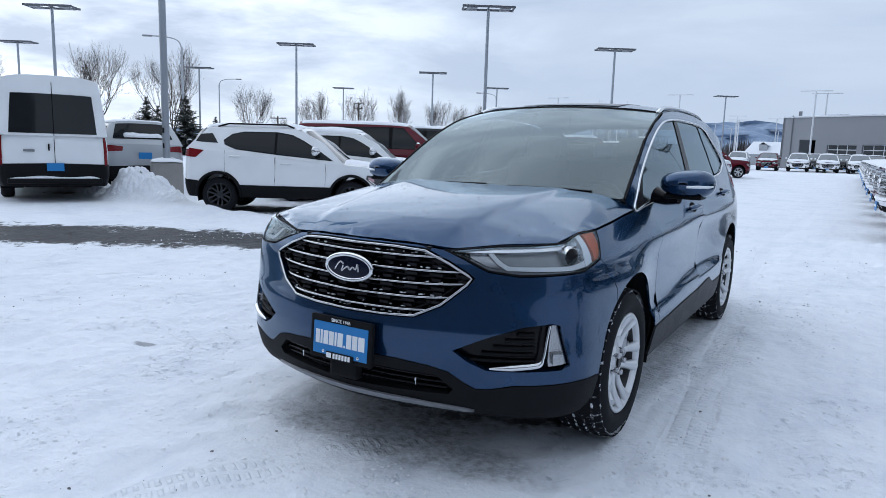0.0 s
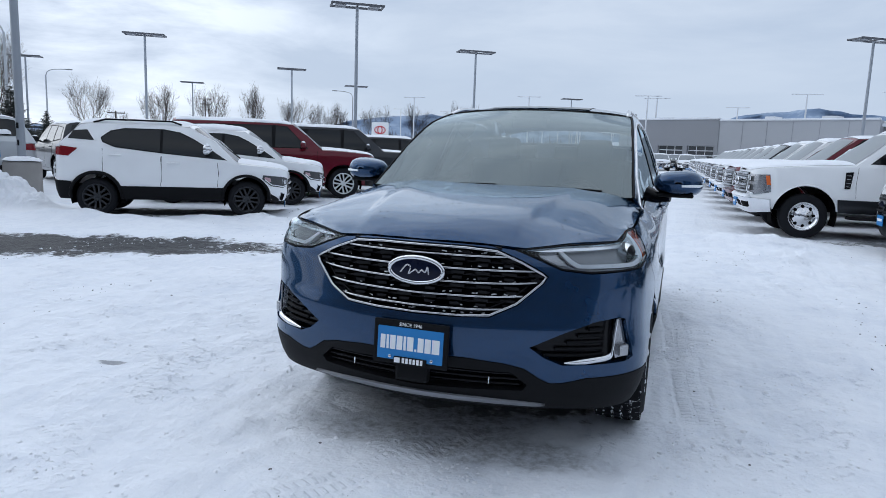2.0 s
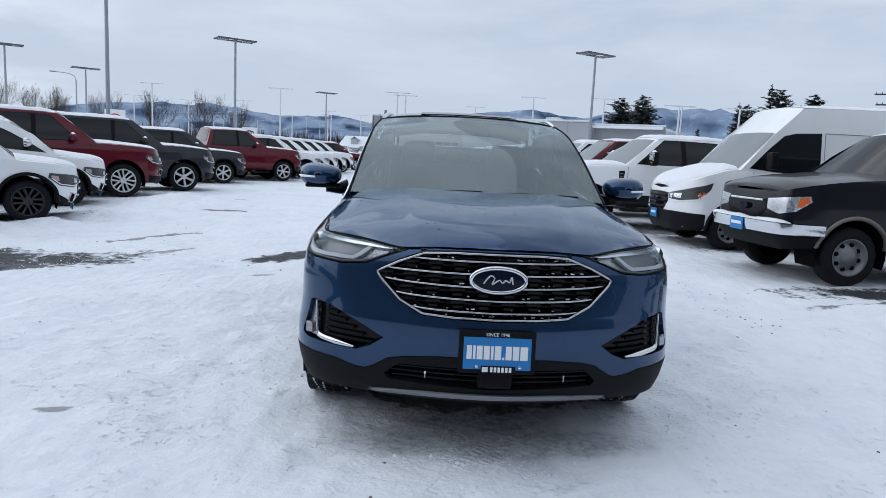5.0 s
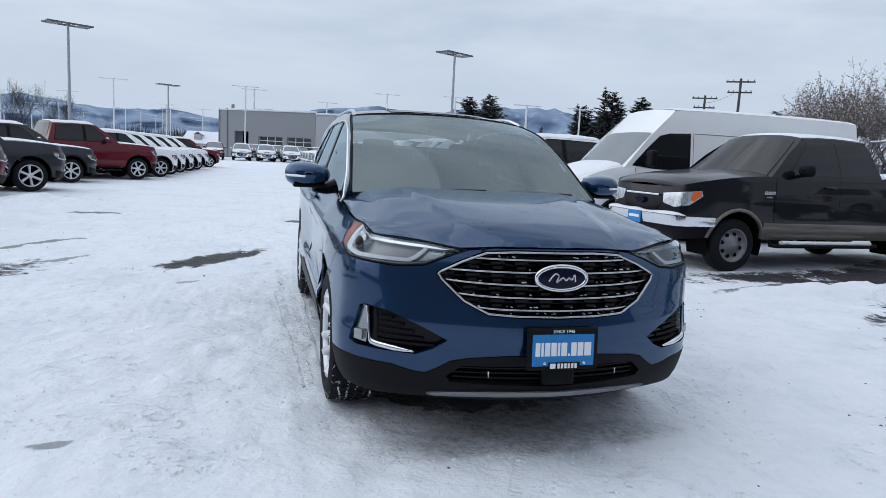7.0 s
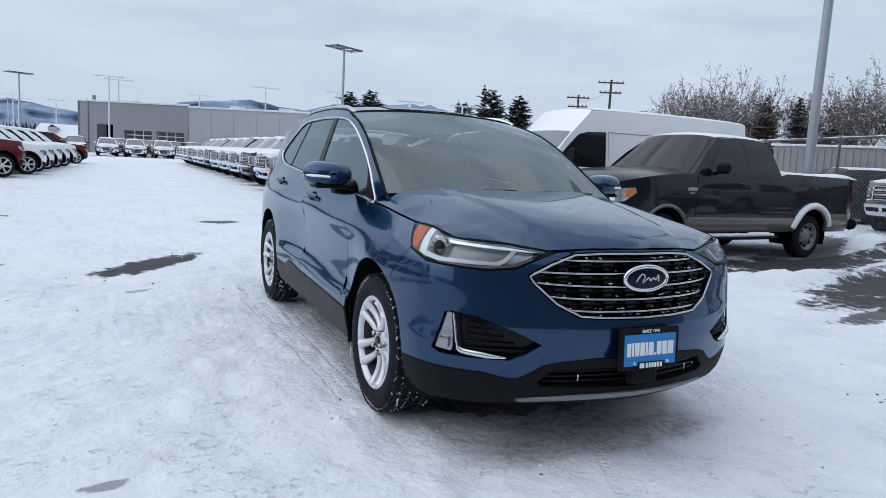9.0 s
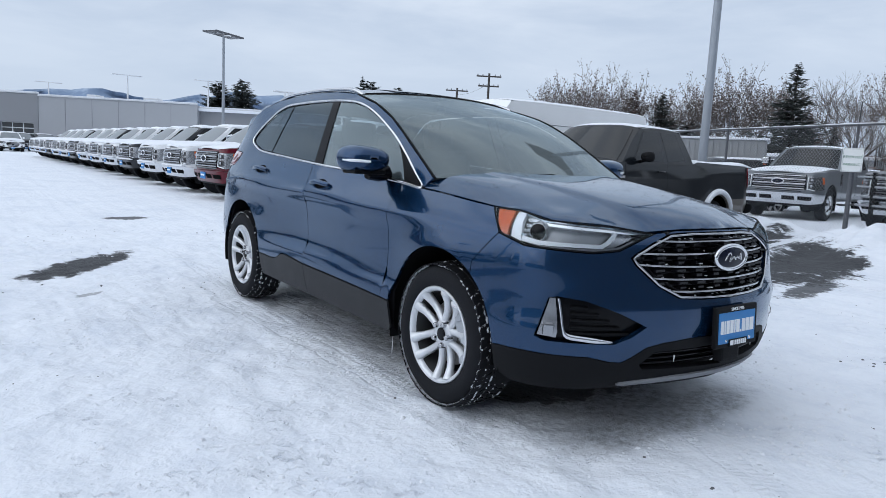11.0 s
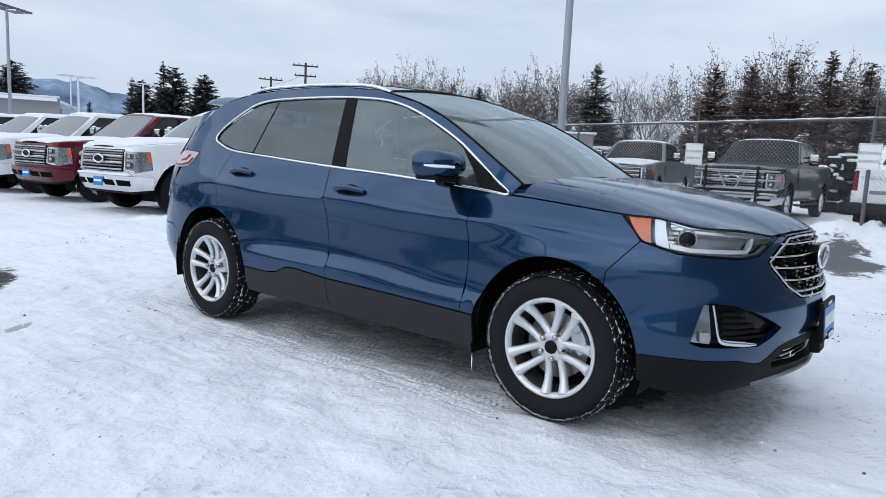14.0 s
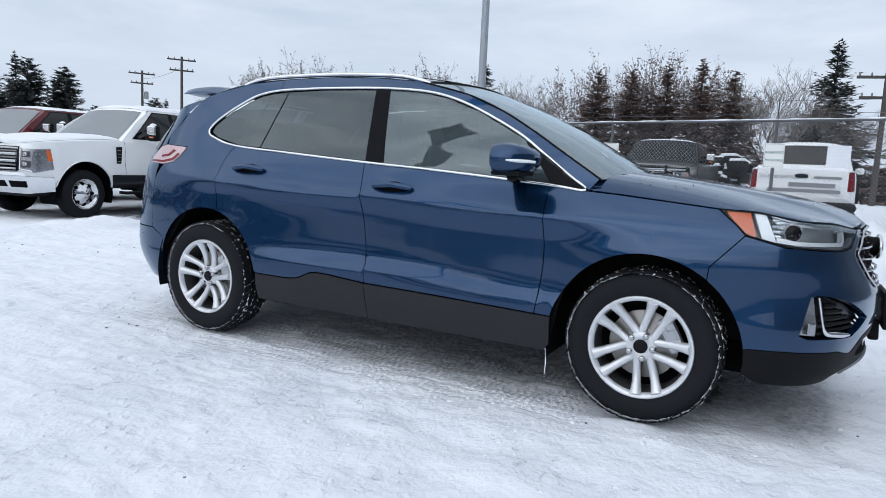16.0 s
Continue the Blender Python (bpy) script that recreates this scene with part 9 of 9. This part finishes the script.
def chain_fence():
    """A chain-link fence with posts, top rail, woven wire and a line of snow on the rail."""
    fence = thing("chain_link_fence", None, "galvanised chain-link fence with snow on its top rail", "fence")
    pts = [(13.0, 8.3), (11.93, 5.0), (10.88, 1.72), (9.83, -1.56), (8.78, -4.84), (7.73, -8.12), (6.68, -11.4)]
    H = 2.28
    for x, y in pts:
        p = part("post", tube([(x, y, -0.1), (x, y, H + 0.02)], 0.028, 8), M_FENCE, fence)
        part("extension_arm", tube([(x, y, H), (x + 0.02, y, H + 0.42)], 0.012, 6), M_FENCE, p)
    for (x0, y0), (x1, y1) in zip(pts, pts[1:]):
        part("top_rail", tube([(x0, y0, H), (x1, y1, H)], 0.022, 8), M_FENCE, fence)
        for dz in (0.14, 0.36):
            part("strand", tube([(x0, y0, H + dz), ((x0 + x1) / 2, (y0 + y1) / 2, H + dz - 0.03), (x1, y1, H + dz)], 0.0035, 4), M_FENCE, fence)
        d = Vector((x1 - x0, y1 - y0, 0))
        L = d.length
        d.normalize()
        n = Vector((d.y, -d.x, 0))
        P = lambda s, z: Vector((x0, y0, z)) + d * s
        part("rail_snow", tube([P(L * k / 24, H + 0.022 + 0.008 * noise.noise((k * 0.9 + x0, 0, 0))) for k in range(25)], [max(0.004, 0.013 + 0.022 * noise.noise((k * 1.3, y0, 2))) for k in range(25)], 6), M_SNOW, fence)
        g = Geo()
        step = 0.078
        k = -H
        while k < L:
            for up in (1, -1):
                # one straight wire of the weave, cut to the panel
                s0, s1 = max(0, k), min(L, k + H)
                if s1 - s0 > 0.02:
                    za, zb = s0 - k, s1 - k
                    if up < 0:
                        za, zb = H - za, H - zb
                    a, b = P(s0, za), P(s1, zb)
                    t = (b - a).normalized()
                    w = t.cross(n).normalized() * 0.0014
                    o = n * (0.003 * up)
                    g.add([a - w + o, a + w + o, b + w + o, b - w + o], [n] * 4, [(0, 1, 2, 3)])
                    g.add([a - w - n * 0.003 + o, a + w - n * 0.003 + o, b + w - n * 0.003 + o, b - w - n * 0.003 + o], [-n] * 4, [(3, 2, 1, 0)])
            k += step
        tagged(part("woven_wire", g, M_WIRE, fence), kind="stuff")
    return fence


def parking_sign(at, z, face):
    s = thing("parking_sign", Matrix.Translation((at[0], at[1], 0)) @ Matrix.Rotation(face, 4, "Z"), "white RESERVED PARKING sign on a steel post", "sign", "reserved parking signs")
    part("post", box_geo((0.05, 0.04, z + 0.5), (0, 0.03, (z + 0.2) / 2 - 0.05), 0.008), M_FENCE, s)
    b = part("sign_board", box_geo((0.34, 0.006, 0.44), (0, 0, z), 0.002), M_SIGN, s)
    part("border", tube([(x, -0.004, z + zz) for x, zz in ((-0.155, -0.205), (0.155, -0.205), (0.155, 0.205), (-0.155, 0.205))], 0.003, 4, True), M_GREENINK, b)
    for txt, dz in (("RESERVED", 0.055), ("PARKING", -0.085)):
        t = part("lettering", letters(txt, 0.068, M_GREENINK), None, b)
        t.location = (0, -0.005, z + dz)
    return s


def build_street():
    for i, (x, y) in enumerate(((-12.8, 22.4), (-29.2, 27.6), (-11.5, 36.1), (-32.0, 14.0), (-47.1, 19.9), (-47.6, 34.9), (9.4, 33.9), (-11.0, 71.6), (-48.1, 54.6), (-30.8, 58.2), (-29.5, 44.0))):
        lot_lamp((x, y), 7.4, radians(33))
    for x, y in ((-19.5, 88.5), (-3.6, 85.4), (-2.6, 89.0), (8.2, 104), (13.8, 81.5), (-30.8, 178), (-31.2, 205), (22, 78.4), (33.4, 82.7), (-37.7, 91.3), (-44.5, 126.5), (-32.4, 119.2), (-20, 140), (-24, 165), (-14, 150), (-52, 120)):
        white_lamp((x, y), 9.0)
    for x, y in ((25.9, 63.9), (32.1, 63.7), (-45.8, 154), (-42.6, 136), (-41.6, 169), (-36, 128), (-26, 132), (-17, 122), (-16, 175), (-50, 145)):
        white_lamp((x, y), 7.4)
    cobra_lamp((-46.3, 32.2), 9.5, radians(215))
    cobra_lamp((-73.7, 59.0), 9.5, radians(30))
    cobra_lamp((-46.5, 88.3), 9.5, radians(215))
    # tall posts near the camera's way
    t = upright("lamp_post", (-11.98, 5.45), 9.5, 0.085, M_LAMPPOLE, "grey lamp post on a snow-topped concrete base", "street lamp")
    base = part("base", lathe([(-0.1, 0.36), (0.78, 0.36), (0.82, 0.33), (0.82, 0.0)][::-1], 24, "z"), M_CONCRETE, t, "round concrete base")
    part("snow_cover", patch(lambda u, v: Vector((0.37 * v * math.cos(6.2832 * u), 0.37 * v * math.sin(6.2832 * u), 0.83 + 0.09 * (1 - v ** 4) + 0.02 * noise.noise((u * 9, v * 4, 1)))), 20, 6), M_SNOW, base)
    for z, w in ((1.55, 0.05), (1.2, 0.035)):
        part("sticker", box_geo((w, 0.02, 0.12), (0.02, -0.082, z), 0.004), M_BLACK, t)
    part("lamp_head", box_geo((2.3, 0.94, 0.1), (0, 0, 9.5), 0.03), M_GREY, t)
    t = upright("lamp_post", (11.0, 5.0), 9.5, 0.10, M_LAMPPOLE, "tall grey lamp post beside the fence", "street lamp")
    part("lamp_head", box_geo((2.3, 0.94, 0.1), (0, 0, 9.5), 0.03), M_GREY, t)
    e1 = (-3.66, -3.15)
    p1, p2 = polar(e1, 40.3, 72), polar(e1, 37.6, 80)
    utility_pole(p1, 10.4, radians(-35))
    utility_pole(p2, 9.6, radians(-30), True)
    p3 = polar((-4.1, -2.0), 94.8, 40)
    utility_pole(p3, 6.8, radians(-80))
    utility_pole(polar((1.8, -4.6), -45.4, 110), 5.2, radians(20))
    utility_pole(polar((1.8, -4.6), -38.9, 150), 10.2, radians(20))
    cable((p1[0], p1[1], 9.4), (p2[0], p2[1], 8.8), 0.3)
    chain_fence()
    parking_sign((10.74, 1.70), 1.62, radians(-70))
    parking_sign((9.69, -1.56), 1.64, radians(-84))
    # dealer signs across the lots
    for at, z, mat, lab in (((-33.0, 69.0), 2.9, M_SIGNRED, "white roadside sign with a red emblem"), ((-24.5, 92.0), 2.3, M_NAVY, "white roadside sign with a blue emblem")):
        s = thing("roadside_sign", Matrix.Translation((at[0], at[1], 0)) @ Matrix.Rotation(radians(20), 4, "Z"), lab, "sign")
        part("sign_board", box_geo((2.0, 0.25, 2.4), (0, 0, z + 0.2), 0.05), M_SIGN, s)
        part("post", box_geo((0.6, 0.2, z), (0, 0, z / 2 - 0.3), 0.02), M_GREY, s)
        for rx, rz in ((0.62, 0.42), (0.26, 0.42)):
            part("emblem", tube([(rx * math.cos(a), -0.14, z + 0.5 + rz * math.sin(a)) for a in np.linspace(0, 6.2832, 24, False)], 0.06, 6, True), mat, s)
        part("print_bar", box_geo((1.4, 0.02, 0.25), (0, -0.13, z - 0.45), 0.01), mat, s)
    # low shed and things behind the fence
    shed = thing("metal_shed", Matrix.Translation((19.6, 10.3, 0)) @ Matrix.Rotation(radians(-62), 4, "Z"), "low grey corrugated metal shed with a snowy roof", "shed")
    part("wall", box_geo((3.6, 2.2, 2.45), (0, 0, 1.22), 0.03), M_SHED, shed)
    for i in range(18):
        part("rib", box_geo((0.07, 0.05, 2.3), (-1.7 + 0.2 * i, -1.115, 1.2), 0.015), M_SHED, shed)
    part("roof", box_geo((3.8, 2.4, 0.08), (0, 0, 2.47), 0.03), M_SNOW, shed)
    bld = thing("low_building", Matrix.Translation((*polar((-1.7, -4.9), 60.5, 48), 0)) @ Matrix.Rotation(radians(-62), 4, "Z"), "low grey building with a snowy roof and bright banner", "building")
    part("wall", box_geo((14, 5, 2.5), (0, 2.5, 1.25), 0.03), M_WALL, bld)
    part("roof", box_geo((14.6, 5.6, 0.22), (0, 2.5, 2.6), 0.06), M_SNOW, bld)
    bn = part("banner", box_geo((1.2, 0.03, 1.5), (-4.4, -0.03, 1.55), 0.01), M_SIGN, bld)
    for x, z, m in ((-4.6, 1.9, M_AMBER), (-4.3, 1.75, M_PLATE), (-4.5, 1.5, M_SIGNRED), (-4.2, 1.45, M_GREENINK)):
        part("balloon_print", lathe([(-0.004, 0.16), (0.004, 0.16), (0.004, 0)][::-1], 16).join(Geo()), m, bn).matrix_basis = Matrix.Translation((x, -0.05, z)) @ Matrix.Rotation(radians(90), 4, "Z")
    rnd = random.Random(9)
    pile = thing("scrap_pile", Matrix.Translation((20.6, 0.1, 0)), "heap of dark scrap parts topped with snow", "pile")
    for i in range(30):
        k = i / 29
        x, y, z = rnd.uniform(-0.75, 0.75) * (1 - 0.35 * k), rnd.uniform(-0.6, 0.6) * (1 - 0.3 * k), 0.18 + 1.62 * k
        m = Matrix.Rotation(rnd.uniform(0, 3), 4, "Z") @ Matrix.Rotation(rnd.uniform(-0.4, 0.4), 4, "X")
        w = rnd.uniform(0.45, 0.95)
        p = part("scrap", box_geo((w, rnd.uniform(0.25, 0.5), 0.30), (x, y, z), 0.09, m), M_BLACK, pile)
        if k > 0.3:
            part("snow_cap", box_geo((w * 0.8, 0.20, 0.10), (x, y, z + 0.18), 0.045, m), M_SNOW, p)


def build_unseen_walls():
    """Plain unseen walls behind the camera's way, added to block sky and darken reflections."""
    for i, (x0, y0, x1, y1, h) in enumerate(((-22, -12, 26, -17, 9.0), (-27, 1, -24, -13, 1.7))):
        d = Vector((x1 - x0, y1 - y0, 0))
        g = box_geo((d.length, 0.4, h), (0, 0, h / 2), 0.02)
        ob = part("unseen_wall", g, M_CLOSING, None)
        ob.matrix_basis = Matrix.Translation(((x0 + x1) / 2, (y0 + y1) / 2, 0)) @ Matrix.Rotation(math.atan2(d.y, d.x), 4, "Z")
        tagged(ob, "unseen dark grey wall added to darken the car's reflections", "wall", kind="structure")

build_hero()
build_vehicles()
build_street()
build_dealership()
build_hills()
build_trees()
build_unseen_walls()
